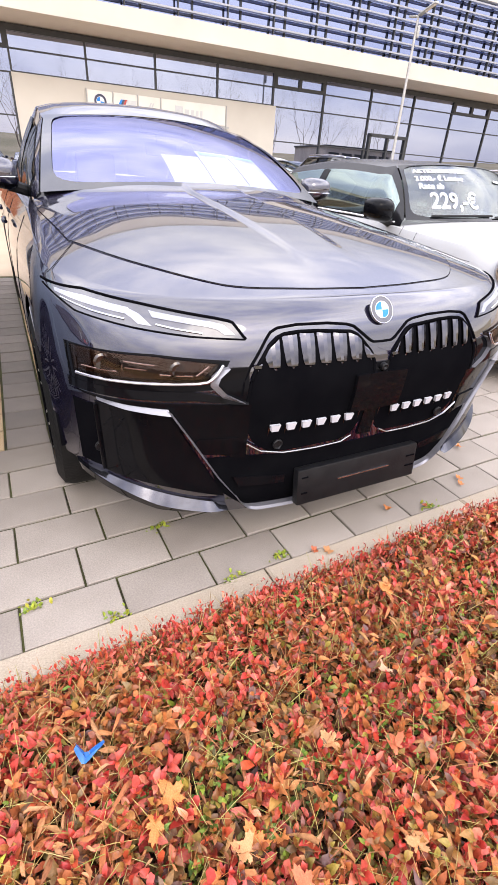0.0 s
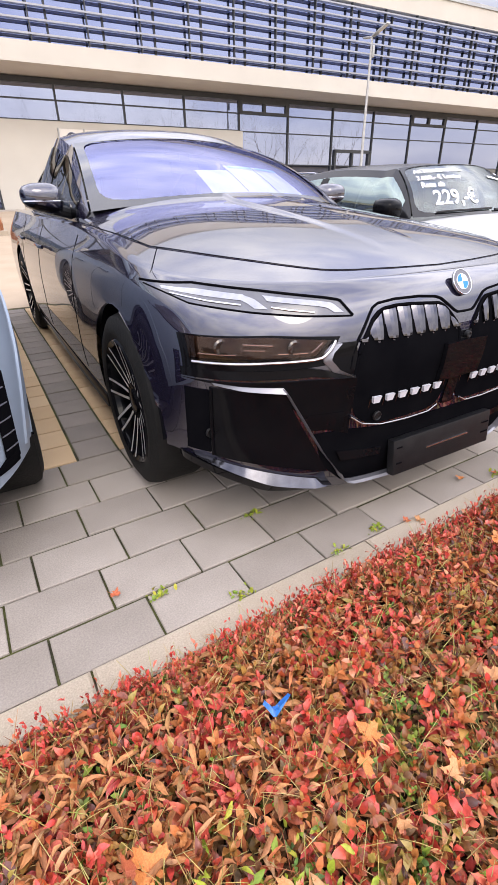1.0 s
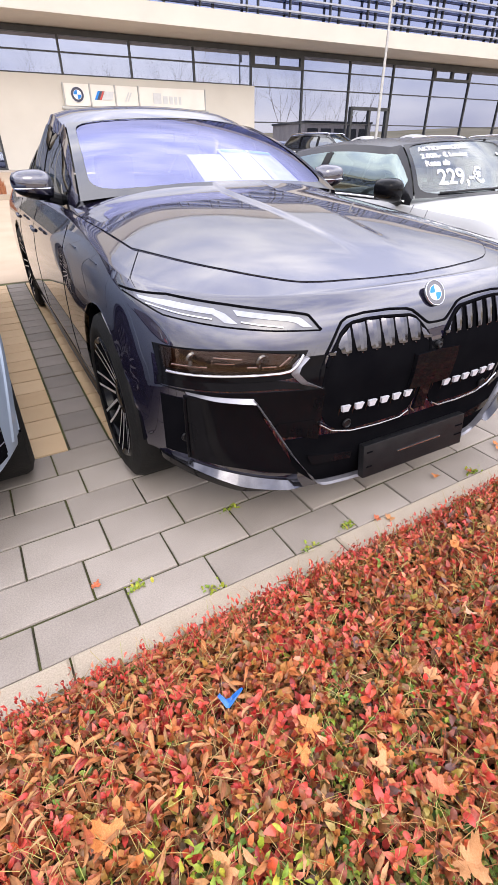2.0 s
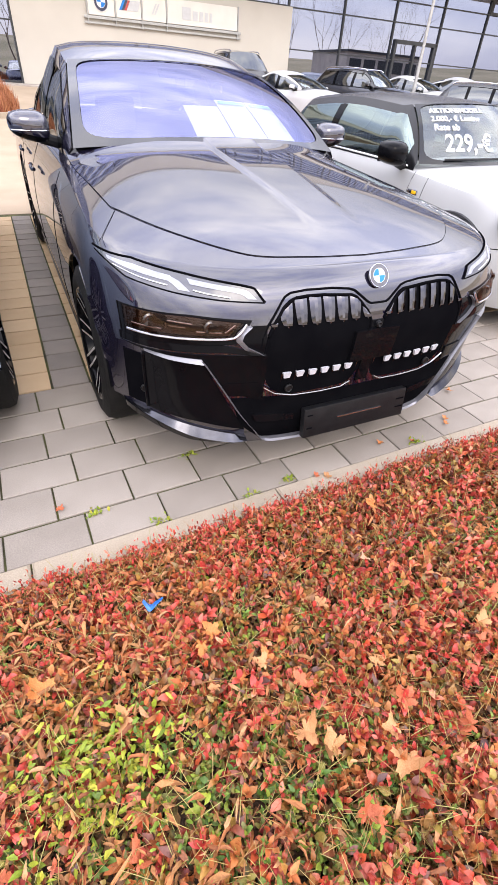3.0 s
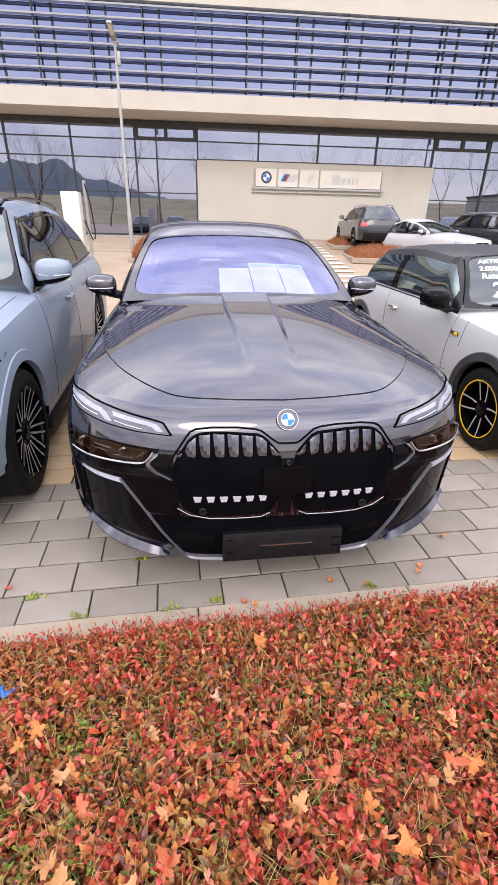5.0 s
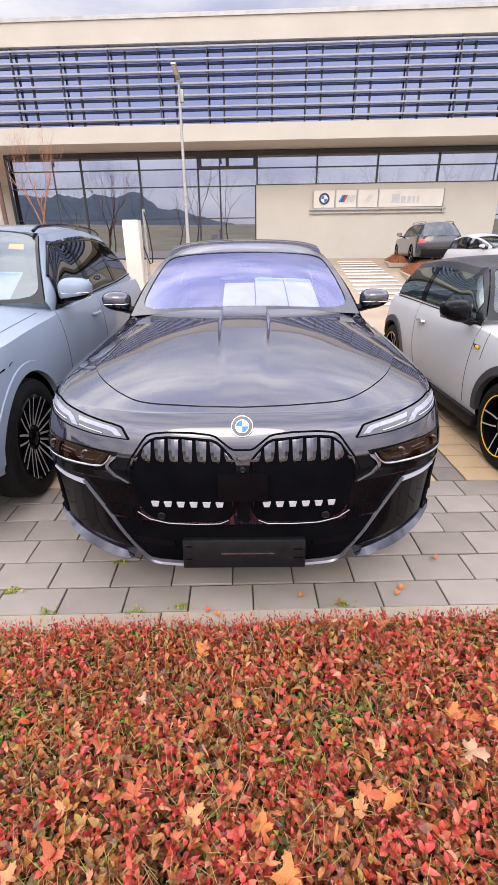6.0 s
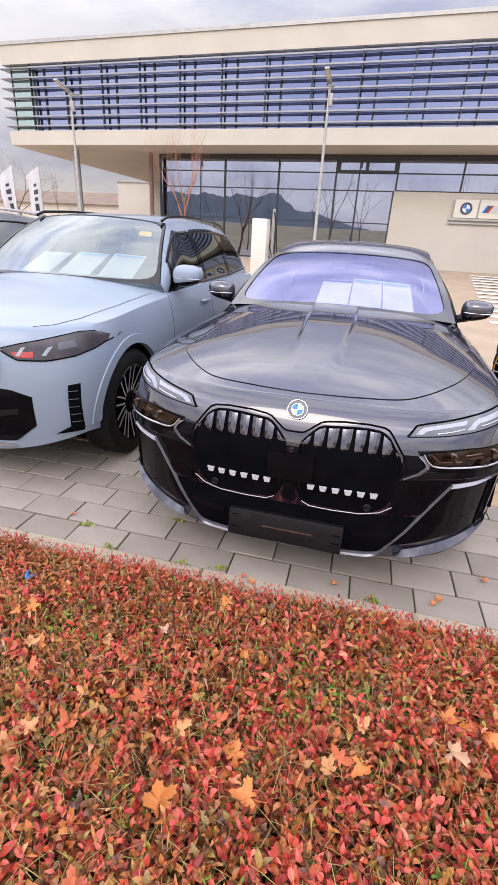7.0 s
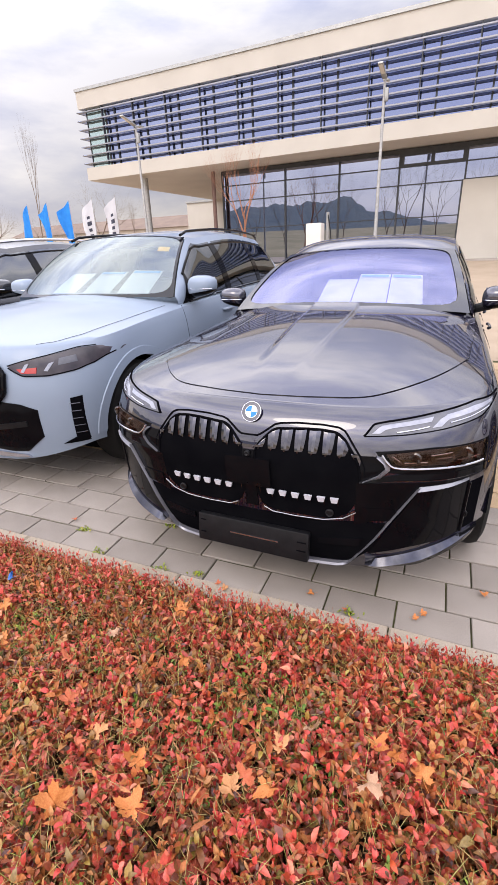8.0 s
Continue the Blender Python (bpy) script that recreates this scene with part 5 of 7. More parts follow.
for s in (-1, 1):
    grille = new("grille")
    grille.parent = saloon
    grille["label"] = "gloss black grille with upright slats"
    part("grille_groove", face_line(SALOON, GROOVE, 0.0005, 0.0042, s=s, n=90), M_GAP, grille)
    xs_ = np.linspace(0.027, 0.457, 40)
    part("grille_back", face_band(SALOON, [(x, open_top(x)) for x in xs_], [(x, open_foot(x)) for x in xs_], 0.002, n=40, m=8, s=s, thick=0.008), M_GAP, grille)
    part("opening_rim", face_line(SALOON, list(zip(OPEN_X, OPEN_Z)), 0.002, 0.0052, s=s, n=80), M_GAP, grille)
    for k in range(-1, 7):
        xc = 0.1075 + 0.0555 * k
        cuts = [q for q in (xc - 0.0225, xc - 0.021, xc - 0.006, xc + 0.006, xc + 0.021, xc + 0.0225) if 0.030 < q < 0.452]
        if len(cuts) < 4:
            continue
        slat_b = bmesh.new()
        rows = []
        for step, (slim, out) in enumerate(((1, 0.0105), (1, 0.0115), (0.96, 0.012), (0.82, 0.0125), (0.70, 0.012), (0.26, 0.003), (0.20, 0.0015), (0.20, 0.0015))):
            row = []
            for q in cuts:
                top = max(open_top(q) - 0.004, 0.744)
                z = (top, top * 0.88 + 0.742 * 0.12, (top + 0.742) / 2, 0.748, 0.739, 0.733, 0.60, max(open_foot(q), 0.47))[step]
                x = xc + (q - xc) * slim - 0.010 * (1 - slim)
                rim = abs(abs(q - xc) - 0.0225) < 1e-6
                row.append((s * x, SALOON.face(x, z) - (0.001 if rim else out - (0.002 * max(xc - q, 0) + 0.009 * max(q - xc, 0)) / 0.021 * slim), z))
            rows.append(row)
        grid(slat_b, rows)
        bmesh.ops.recalc_face_normals(slat_b, faces=slat_b.faces)
        part("slat", slat_b, M_GRILLE, grille, angle=12)
    for k in range(6):
        x, z = 0.097 + k * 0.0535, 0.542
        b = face_band(SALOON, [(x - 0.0165, z + 0.012), (x + 0.0165, z + 0.012)], [(x - 0.011, z - 0.011), (x + 0.011, z - 0.011)], 0.020, n=3, m=1, s=s, thick=0.01)
        part("bright_tab", b, M_TAB, grille, "small bright tab")
    part("lower_bar", face_line(SALOON, [(0.448, 0.492), (0.40, 0.458), (0.32, 0.440), (0.20, 0.437), (0.10, 0.440), (0.062, 0.459)], 0.012, 0.0036, s=s, n=40), M_SATIN, grille, "bright line under the grille")
part("grille_bridge", face_band(SALOON, [(-0.026, 0.722), (0.0, 0.722), (0.026, 0.722)], [(-0.026, 0.45), (0.0, 0.45), (0.03, 0.45)], 0.006, m=8, n=7), M_GLOSSBLACK, saloon, "black bridge between the grilles")
part("radar_cover", face_band(SALOON, [(-0.10, 0.690), (0.0, 0.694), (0.10, 0.690)], [(-0.10, 0.56), (0.0, 0.558), (0.10, 0.56)], 0.019, m=4, n=14, thick=0.016), M_GLOSSBLACK, saloon, "smooth black sensor cover")
b = bmesh.new()
lathe(b, [(0.0, 0.013), (-0.012, 0.012), (-0.014, 0.008), (-0.010, 0.001)], "y", 16, (0.0, SALOON.face(0, 0.708) - 0.006, 0.708))
part("front_camera", b, M_PLASTIC, saloon)
emblem(saloon, (0.0, 0.056, 0.866), 0.043, 0.006, tilt=-30)
# number plate carrier, empty
plate = new("plate_carrier")
plate.parent, plate.matrix_local = saloon, pose(0, 0.004, 0.30, -7)
plate["label"] = "empty black number plate carrier"
b = bmesh.new()
box(b, -0.265, 0.265, -0.012, 0.02, -0.07, 0.065, bevel=0.006)
part("carrier", b, M_PLASTIC, plate)
for x0, x1, z in ((-0.10, 0.13, 0.0), (-0.25, -0.225, 0.035), (-0.25, -0.225, -0.025), (0.215, 0.255, 0.02), (0.215, 0.255, -0.02)):
    b = bmesh.new()
    box(b, x0, x1, -0.0145, -0.01, z - 0.0025, z + 0.0025)
    part("slot", b, M_SATIN if x1 - x0 > 0.1 else M_GAP, plate, smooth=False)
# wipers' cowl
b = bmesh.new()
rows = []
for k in range(161):
    u = k / 80 - 1
    p0, p1 = bonnet_point(u, 1.0), screen_at(u * 0.97, 0.03)
    rows.append([p0 - Vector((0, 0, 0.004)), (p0 + p1) / 2 - Vector((0, 0, 0.003)), p1 - Vector((0, 0, 0.001))])
grid(b, rows)
part("cowl", b, M_FRIT, saloon, "dark gap below the windscreen")


def dash_paper(car, screen_fn, us, v0, v1, header, depth=0.03, lean=0.0):
    """A printed sheet leaning behind a windscreen."""
    u0, u1 = us
    b = bmesh.new()
    pts = [[screen_fn(u0 + (u1 - u0) * k / 3 + lean * j / 3, v0 + (v1 - v0) * j / 3) + Vector((0, depth * 0.4, -depth)) for k in range(4)] for j in range(4)]
    grid(b, pts)
    ret = bmesh.ops.solidify(b, geom=b.faces[:], thickness=0.002)
    sheet = mesh_object("price_sheet", b, M_PAPER, smooth=False)
    sheet.matrix_world = car.matrix_world
    tagged(sheet, "white printed sheet propped behind the windscreen of a parked car", "sheet of paper", "price sheets")
    if header:
        b = bmesh.new()
        pts = [[screen_fn(u0 + (u1 - u0) * (0.06 + 0.88 * k / 3) + lean * j, v0 + (v1 - v0) * j) + Vector((0, depth * 0.4 - 0.003, -depth + 0.004)) for k in range(4)] for j in (0.86, 0.95)]
        grid(b, pts)
        part("header", b, M_PAPERBLUE, sheet, "blue printed header", smooth=False)
    return sheet


dash_paper(saloon, screen_at, (-0.19, 0.09), 0.10, 0.40, False)
dash_paper(saloon, screen_at, (0.10, 0.375), 0.10, 0.48, True)
dash_paper(saloon, screen_at, (0.385, 0.655), 0.09, 0.48, True)
# ---- the neighbours ----


def simple_body(name, m, label, shape, wheels, arch, wr, wx, paint, roof, c, style, rim_mat, hole, group="parked cars", screen=None, side=None, lip=None, tw=0.23):
    car = root(name, m, label, "car", group)
    part("body", shape.shell([(y, wr) for y in wheels], arch, hole=hole), paint, car, angle=50)
    for y in wheels:
        arch_liner(car, y, wr, arch, shape.w(0.5) - 0.02, shape.zb)
        for s in (-1, 1):
            wheel(car, s * wx, y, wr, tw, wr * 0.72, s, style, rim_mat, lip)
    b = bmesh.new()
    box(b, -wx, wx, wheels[0] - 0.3, wheels[1] + 0.4, 0.17, 0.32, bevel=0.02)
    part("underbody", b, M_GAP, car, smooth=False)
    fn = cabin(car, c, paint, roof, screen or M_CARGLASS, side or M_DARKGLASS)
    return car, fn


SUV = Shape(4.94, (0.18, 0.28, 0.40, 0.55, 0.70, 0.82, 0.92, 1.0, 1.06, 1.12, 1.2),
            (0.10, 0.05, 0.03, 0.02, 0.02, 0.04, 0.07, 0.12, 0.22, 0.35, 0.5), (0.1, 0.06, 0.03, 0.02, 0.02, 0.03, 0.05, 0.08, 0.1, 0.12, 0.16),
            (0.93, 0.965, 0.985, 0.995, 0.998, 0.995, 0.985, 0.97, 0.95, 0.92, 0.88),
            (0, 0.2, 0.45, 0.8, 1.2, 1.6, 2.5, 3.8, 4.94), (0.99, 0.99, 1.0, 1.03, 1.05, 1.07, 1.1, 1.12, 1.1), (0.99, 1.03, 1.08, 1.13, 1.165, 1.19, 1.2, 1.2, 1.15), bf=0.72, br=0.45, p=3.0, zb=0.26, tuck=0.08)
suv_cab = dict(ya=1.42, yt=2.12, yr=4.25, yc=4.78, za=1.17, zt=1.655, zr=1.66, zc=1.12, wb=0.90, wr=0.66, bow=0.20, hump=0.06, by=(1.4, 2.0, 3.6, 4.8), bz=(1.06, 1.09, 1.13, 1.22),
               panes=((1.86, 2.62), (2.70, 3.50), (3.57, 4.2)), corner=0.17, clear=0.965, deep=0.485)
suv, (suv_screen, suv_side) = simple_body("suv_car", pose(-2.30, 0.27, 0, 0, 0, 0), "pale grey-blue sport utility car parked beside the black saloon", SUV, (0.87, 3.845), 0.43, 0.385, 0.87, M_BLUE, M_BLUE, suv_cab, (10, (-0.03, 0.03), 0.011), M_RIM, (1.75, 4.6, 0.8))

HATCH = Shape(3.85, (0.16, 0.25, 0.38, 0.5, 0.62, 0.72, 0.80, 0.86, 0.90, 0.95, 1.0),
              (0.09, 0.05, 0.03, 0.02, 0.03, 0.05, 0.09, 0.15, 0.24, 0.35, 0.5), (0.1, 0.05, 0.03, 0.02, 0.02, 0.03, 0.05, 0.06, 0.08, 0.1, 0.12),
              (0.80, 0.83, 0.85, 0.862, 0.862, 0.858, 0.85, 0.84, 0.825, 0.80, 0.78),
              (0, 0.2, 0.45, 0.8, 1.2, 1.6, 2.5, 3.85), (0.83, 0.845, 0.865, 0.885, 0.905, 0.925, 0.935, 0.94), (0.83, 0.875, 0.925, 0.96, 0.98, 0.99, 1.0, 0.98), bf=0.62, br=0.4, p=2.6, zb=0.17)
hatch_cab = dict(ya=1.16, yt=1.56, yr=3.35, yc=3.72, za=0.985, zt=1.365, zr=1.345, zc=0.98, wb=0.79, wr=0.64, bow=0.20, hump=0.045, by=(1.2, 2, 3.8), bz=(0.93, 0.945, 0.965), pillar=M_ROOF, strip=M_CHROME,
                 panes=((1.47, 2.55), (2.62, 3.3)), clear=0.95, deep=0.475)
hatch, (hatch_screen, hatch_side) = simple_body("hatchback_car", pose(2.67, 0.60, 0, 0, 0, 0), "small white hatchback with black roof and leasing offer on windscreen", HATCH, (0.76, 3.255), 0.36, 0.315, 0.755, M_WHITE, M_ROOF, hatch_cab, (4, (-0.05, 0.05), 0.010), M_RIM, (1.55, 3.5, 0.66), screen=M_HATCHGLASS, side=M_HATCHSIDE, lip=M_YELLOW, tw=0.2)

# details of the grey-blue car
arch_trim(suv, SUV, 0.87, 0.385, 0.43, M_BLUE, 0.06, 0.007)
arch_trim(suv, SUV, 3.845, 0.385, 0.43, M_BLUE, 0.06, 0.007)
for s in (-1, 1):
    lamp_ = part("headlamp", face_band(SUV, [(0.574, 0.884), (0.66, 0.908), (0.78, 0.932), (0.90, 0.962), (0.955, 0.955), (0.985, 0.915)], [(0.60, 0.862), (0.665, 0.828), (0.80, 0.822), (0.91, 0.838), (0.96, 0.865), (0.986, 0.900)], 0.004, s=s, thick=0.01, n=30, m=4), M_LAMPNIGHT, suv, "smoked headlamp with slanting light guides")
    for x in (0.68, 0.80):
        b = face_band(SUV, [(x, 0.892), (x + 0.022, 0.898)], [(x - 0.022, 0.850), (x - 0.004, 0.846)], 0.010, n=5, s=s, thick=0.004)
        part("light_guide", b, M_LAMPWHITE, lamp_)
    part("reflector", face_band(SUV, [(0.63, 0.866), (0.74, 0.872)], [(0.66, 0.842), (0.74, 0.838)], 0.008, n=6, s=s, thick=0.004), M_RED, lamp_)
    part("projector", face_band(SUV, [(0.84, 0.915), (0.90, 0.925)], [(0.84, 0.875), (0.91, 0.885)], 0.009, n=6, s=s, thick=0.004), M_LAMPGREY, lamp_)
    part("lamp_gap", face_line(SUV, [(0.570, 0.886), (0.66, 0.911), (0.78, 0.936), (0.90, 0.966), (0.945, 0.961)], 0.002, 0.003, s=s), M_GAP, suv)
    part("lamp_gap", face_line(SUV, [(0.578, 0.874), (0.60, 0.860), (0.665, 0.825), (0.80, 0.819), (0.91, 0.835), (0.96, 0.862), (0.984, 0.898)], 0.004, 0.004, s=s), M_GAP, suv)
    part("grille_back", face_band(SUV, [(0.05, 0.885), (0.32, 0.90), (0.51, 0.885), (0.55, 0.84)], [(0.05, 0.67), (0.30, 0.645), (0.48, 0.655), (0.55, 0.73)], 0.012, s=s, thick=0.03, m=4), M_GAP, suv, "black grille")
    for k in range(7):
        x = 0.09 + k * 0.064
        part("grille_slat", face_band(SUV, [(x, 0.88), (x + 0.03, 0.88)], [(x, 0.66), (x + 0.03, 0.66)], 0.03, n=3, m=4, s=s, thick=0.02), M_GLOSSBLACK, suv)
    part("grille_frame", face_line(SUV, [(0.05, 0.67), (0.05, 0.89), (0.32, 0.908), (0.51, 0.892), (0.557, 0.84), (0.555, 0.73), (0.48, 0.650), (0.30, 0.638), (0.05, 0.665)], 0.016, 0.016, s=s, n=70), M_GLOSSBLACK, suv, "black grille surround")
    part("air_intake", face_band(SUV, [(0.0, 0.610), (0.38, 0.650), (0.48, 0.672), (0.62, 0.656), (0.72, 0.612)], [(0.0, 0.36), (0.36, 0.345), (0.50, 0.328), (0.60, 0.332), (0.718, 0.43)], 0.006, s=s, thick=0.02, m=5, n=30), M_GLOSSBLACK, suv, "black lower air intake")
    part("intake_bar", face_band(SUV, [(0.0, 0.51), (0.45, 0.52), (0.65, 0.545)], [(0.0, 0.48), (0.45, 0.485), (0.65, 0.51)], 0.016, s=s, thick=0.02), M_PLASTIC, suv)
    part("skid_trim", face_band(SUV, [(0.0, 0.335), (0.42, 0.325), (0.58, 0.305)], [(0.0, 0.30), (0.42, 0.29), (0.60, 0.285)], 0.014, s=s, thick=0.03), M_SATIN, suv, "bright lower trim")
    vent_ = part("air_vent", face_band(SUV, [(0.880, 0.668), (0.922, 0.672)], [(0.866, 0.385), (0.912, 0.375)], 0.005, n=6, m=8, s=s, thick=0.02), M_GAP, suv, "upright black air vent")
    part("vent_foot", face_band(SUV, [(0.864, 0.402), (0.910, 0.402)], [(0.80, 0.366), (0.908, 0.360)], 0.007, n=6, m=4, s=s, thick=0.02), M_GAP, vent_)
    for z in (0.60, 0.55, 0.50, 0.45, 0.40):
        part("vent_rib", face_line(SUV, [(0.874, z + 0.032), (0.912, z + 0.027)], 0.006, 0.0025, s=s, n=8), M_LAMPGREY, vent_)
    part("bonnet_gap", top_line(SUV, [(0.70, 0.24), (0.78, 0.32), (0.835, 0.5), (0.86, 0.9), (0.845, 1.5)], 0.0012, 40, s), M_GAP, suv)
    mirror(suv, s * 1.03, 1.84, 1.215, s, M_BLUE, size=(0.25, 0.15, 0.17))
    for y in (1.60, 2.66, 3.55):
        b = bmesh.new()
        tube(b, [(s * (side_x(SUV, y, z) + 0.0005), y, z) for z in np.linspace(0.35, 1.08, 12)], 0.0018, 6)
        part("door_gap", b, M_GAP, suv)
    for y in (2.42, 3.35):
        b = bmesh.new()
        tube(b, [(s * (0.985 + o), y + d, 0.96) for d, o in ((-0.11, 0.0), (-0.09, 0.02), (0.09, 0.02), (0.11, 0.0))], 0.013, 8)
        part("door_handle", b, M_BLUE, suv)
    b = bmesh.new()
    tube(b, [(s * (suv_cab["wr"] * (1 - 0.07 * t) - 0.02), 2.2 + 2.0 * t, 1.63 + 0.06 * math.sin(math.pi * (0.08 + 0.84 * t)) + (0.016 if 0.05 < t < 0.95 else -0.01)) for t in np.linspace(0, 1, 20)], 0.013, 8)
    part("roof_rail", b, M_GLOSSBLACK, suv, "black roof rail")
    b = bmesh.new()
    box(b, s * 0.92 - 0.06, s * 0.92 + 0.06, 1.32, 3.4, 0.2, 0.32, bevel=0.02)
    part("sill", b, M_PLASTIC, suv)
emblem(suv, (0.0, SUV.face(0, 0.955) - 0.01, 0.955), 0.043, 0.006, tilt=-25)
for us in ((-0.42, -0.08), (0.02, 0.34), (0.42, 0.74)):
    dash_paper(suv, suv_screen, us, 0.08, 0.37 + 0.05 * us[0], us[0] > 0, lean=0.13 - 0.06 * us[0])
b = bmesh.new()
grid(b, [[suv_screen(u, v) + Vector((0, 0.006, -0.012)) for u in (0.71, 0.85)] for v in (0.69, 0.785)])
ob = mesh_object("yellow_sticker", b, M_YELLOW, smooth=False)
ob.matrix_world = suv.matrix_world
tagged(ob, "small yellow sticker inside the windscreen of the grey-blue car", "sticker")

# details of the white hatchback
for y in (0.76, 3.255):
    arch_trim(hatch, HATCH, y, 0.315, 0.36, M_CLADDING, 0.062, 0.014)
for s in (-1, 1):
    # round headlamp on the wing's corner
    c_ = Vector((s * 0.735, HATCH.face(0.735, 0.755) + 0.055, 0.758))
    lamp_ = new("headlamp")
    lamp_.parent = hatch
    lamp_.matrix_local = Matrix.Translation(c_) @ pose(0, 0, 0, -14, 0, s * 36)
    lamp_["label"] = "round headlamp with a bright ring"
    for name_, prof, m_ in (("bezel", [(-0.01, 0.122), (-0.074, 0.121), (-0.083, 0.115), (-0.075, 0.109)], M_SATIN), ("dark_ring", [(-0.086, 0.114), (-0.080, 0.106), (-0.070, 0.102)], M_LAMPNIGHT),
                            ("light_ring", [(-0.068, 0.105), (-0.078, 0.096), (-0.074, 0.076), (-0.060, 0.070)], M_TAB), ("bowl", [(-0.062, 0.072), (-0.03, 0.055), (-0.02, 0.001)], M_LAMPGREY), ("projector", [(-0.02, 0.04), (-0.055, 0.038), (-0.066, 0.022), (-0.068, 0.001)], M_LAMPNIGHT),
                            ("lens", [(-0.080, 0.110), (-0.098, 0.075), (-0.106, 0.03), (-0.107, 0.001)], M_LENSCLEAR)):
        b = bmesh.new()
        lathe(b, prof, "y", 40)
        part(name_, b, m_, lamp_)
    fog = new("fog_lamp")
    fog.parent = hatch
    fog.matrix_local = Matrix.Translation((s * 0.70, HATCH.face(0.70, 0.40) + 0.02, 0.40)) @ pose(0, 0, 0, 0, 0, s * 32)
    for name_, prof, m_ in (("bezel", [(0.0, 0.062), (-0.045, 0.060), (-0.05, 0.050), (-0.03, 0.046)], M_SATIN), ("lens", [(-0.032, 0.046), (-0.038, 0.02), (-0.039, 0.001)], M_LAMPGREY)):
        b = bmesh.new()
        lathe(b, prof, "y", 28)
        part(name_, b, m_, fog)
    part("bumper_gap", face_line(HATCH, [(0.0, 0.60), (0.40, 0.60), (0.66, 0.598), (0.80, 0.588), (0.853, 0.57)], 0.001, 0.003, s=s, n=40), M_GAP, hatch)
    mirror(hatch, s * 0.975, 1.45, 1.025, s, M_GLOSSBLACK, size=(0.22, 0.16, 0.165), strip=False)
    for line in (((1.36, 0.3), (1.34, 0.6), (1.30, 0.92)), ((2.50, 0.3), (2.58, 0.6), (2.60, 0.93)), ((1.16, 0.70), (1.15, 0.80), (1.14, 0.90))):
        b = bmesh.new()
        ys_, zs_ = np.interp(np.linspace(0, 2, 13), (0, 1, 2), [q[0] for q in line]), np.interp(np.linspace(0, 2, 13), (0, 1, 2), [q[1] for q in line])
        tube(b, [(s * (side_x(HATCH, float(y), float(z)) + 0.0005), float(y), float(z)) for y, z in zip(ys_, zs_)], 0.002, 6)
        part("door_gap", b, M_GAP, hatch)
    b = bmesh.new()
    tube(b, [(s * (0.855 + o), 2.40 + d, 0.80) for d, o in ((-0.08, 0.0), (-0.07, 0.02), (0.07, 0.02), (0.08, 0.0))], 0.014, 8)
    part("door_handle", b, M_CHROME, hatch, "chrome door handle")
    b = bmesh.new()
    box(b, s * 0.852 - 0.012, s * 0.852 + 0.012, 1.19, 1.30, 0.765, 0.80, bevel=0.008)
    part("side_scuttle", b, M_CHROME, hatch)
    b = bmesh.new()
    box(b, s * 0.856 - 0.012, s * 0.856 + 0.012, 1.20, 1.25, 0.770, 0.795, bevel=0.006)
    part("repeater", b, M_YELLOW, hatch, "yellow side repeater")
    b = bmesh.new()
    box(b, s * 0.81 - 0.06, s * 0.81 + 0.06, 1.1, 2.95, 0.17, 0.27, bevel=0.02)
    part("sill", b, M_PLASTIC, hatch)
part("grille", face_band(HATCH, [(-0.36, 0.56), (0.0, 0.565), (0.36, 0.56)], [(-0.42, 0.36), (0.0, 0.30), (0.42, 0.36)], 0.006, n=20, m=4, thick=0.02), M_GAP, hatch, "black grille")
part("grille_edge", face_line(HATCH, [(-0.37, 0.57), (0.37, 0.57), (0.43, 0.36), (0.3, 0.29), (-0.3, 0.29), (-0.43, 0.36), (-0.37, 0.57)], 0.008, 0.010, n=60), M_CHROME, hatch)
part("grille_bar", face_band(HATCH, [(-0.40, 0.44), (0.40, 0.44)], [(-0.40, 0.38), (0.40, 0.38)], 0.014, n=20, thick=0.02), M_RED, hatch)
b = bmesh.new()
for u0, u1 in ((-0.75, 0.0), (0.05, 0.75)):
    tube(b, [hatch_screen(u, 0.035 + 0.03 * (u - u0)) + Vector((0, -0.014, 0.008)) for u in np.linspace(u0, u1, 10)], 0.009, 6)
part("wiper", b, M_PLASTIC, hatch)


def glass_text(words, u0, v0, height, squeeze=1.0):
    """White stick-on letters that follow the hatchback's windscreen."""
    cu = bpy.data.curves.new("words", "FONT")
    cu.body, cu.size, cu.offset = words, 1.0, 0.017
    tmp = new("words", cu)
    bpy.context.view_layer.update()
    me = bpy.data.meshes.new_from_object(tmp.evaluated_get(bpy.context.evaluated_depsgraph_get()))
    bpy.data.objects.remove(tmp)
    bpy.data.curves.remove(cu)
    for v in me.vertices:
        x, y = v.co.x * height * squeeze / 0.62, v.co.y * height / 0.40
        v.co = hatch_screen(u0 + x, v0 + y) + Vector((0, -0.002, 0.003))
    me.materials.clear()
    me.materials.append(M_LETTERWHITE)
    me.name = "offer_letters"
    ob = new("offer_letters", me)
    ob.matrix_world = hatch.matrix_world
    return tagged(ob, "white stick-on letters of a leasing offer on the hatchback's windscreen", "lettering", "offer letters")


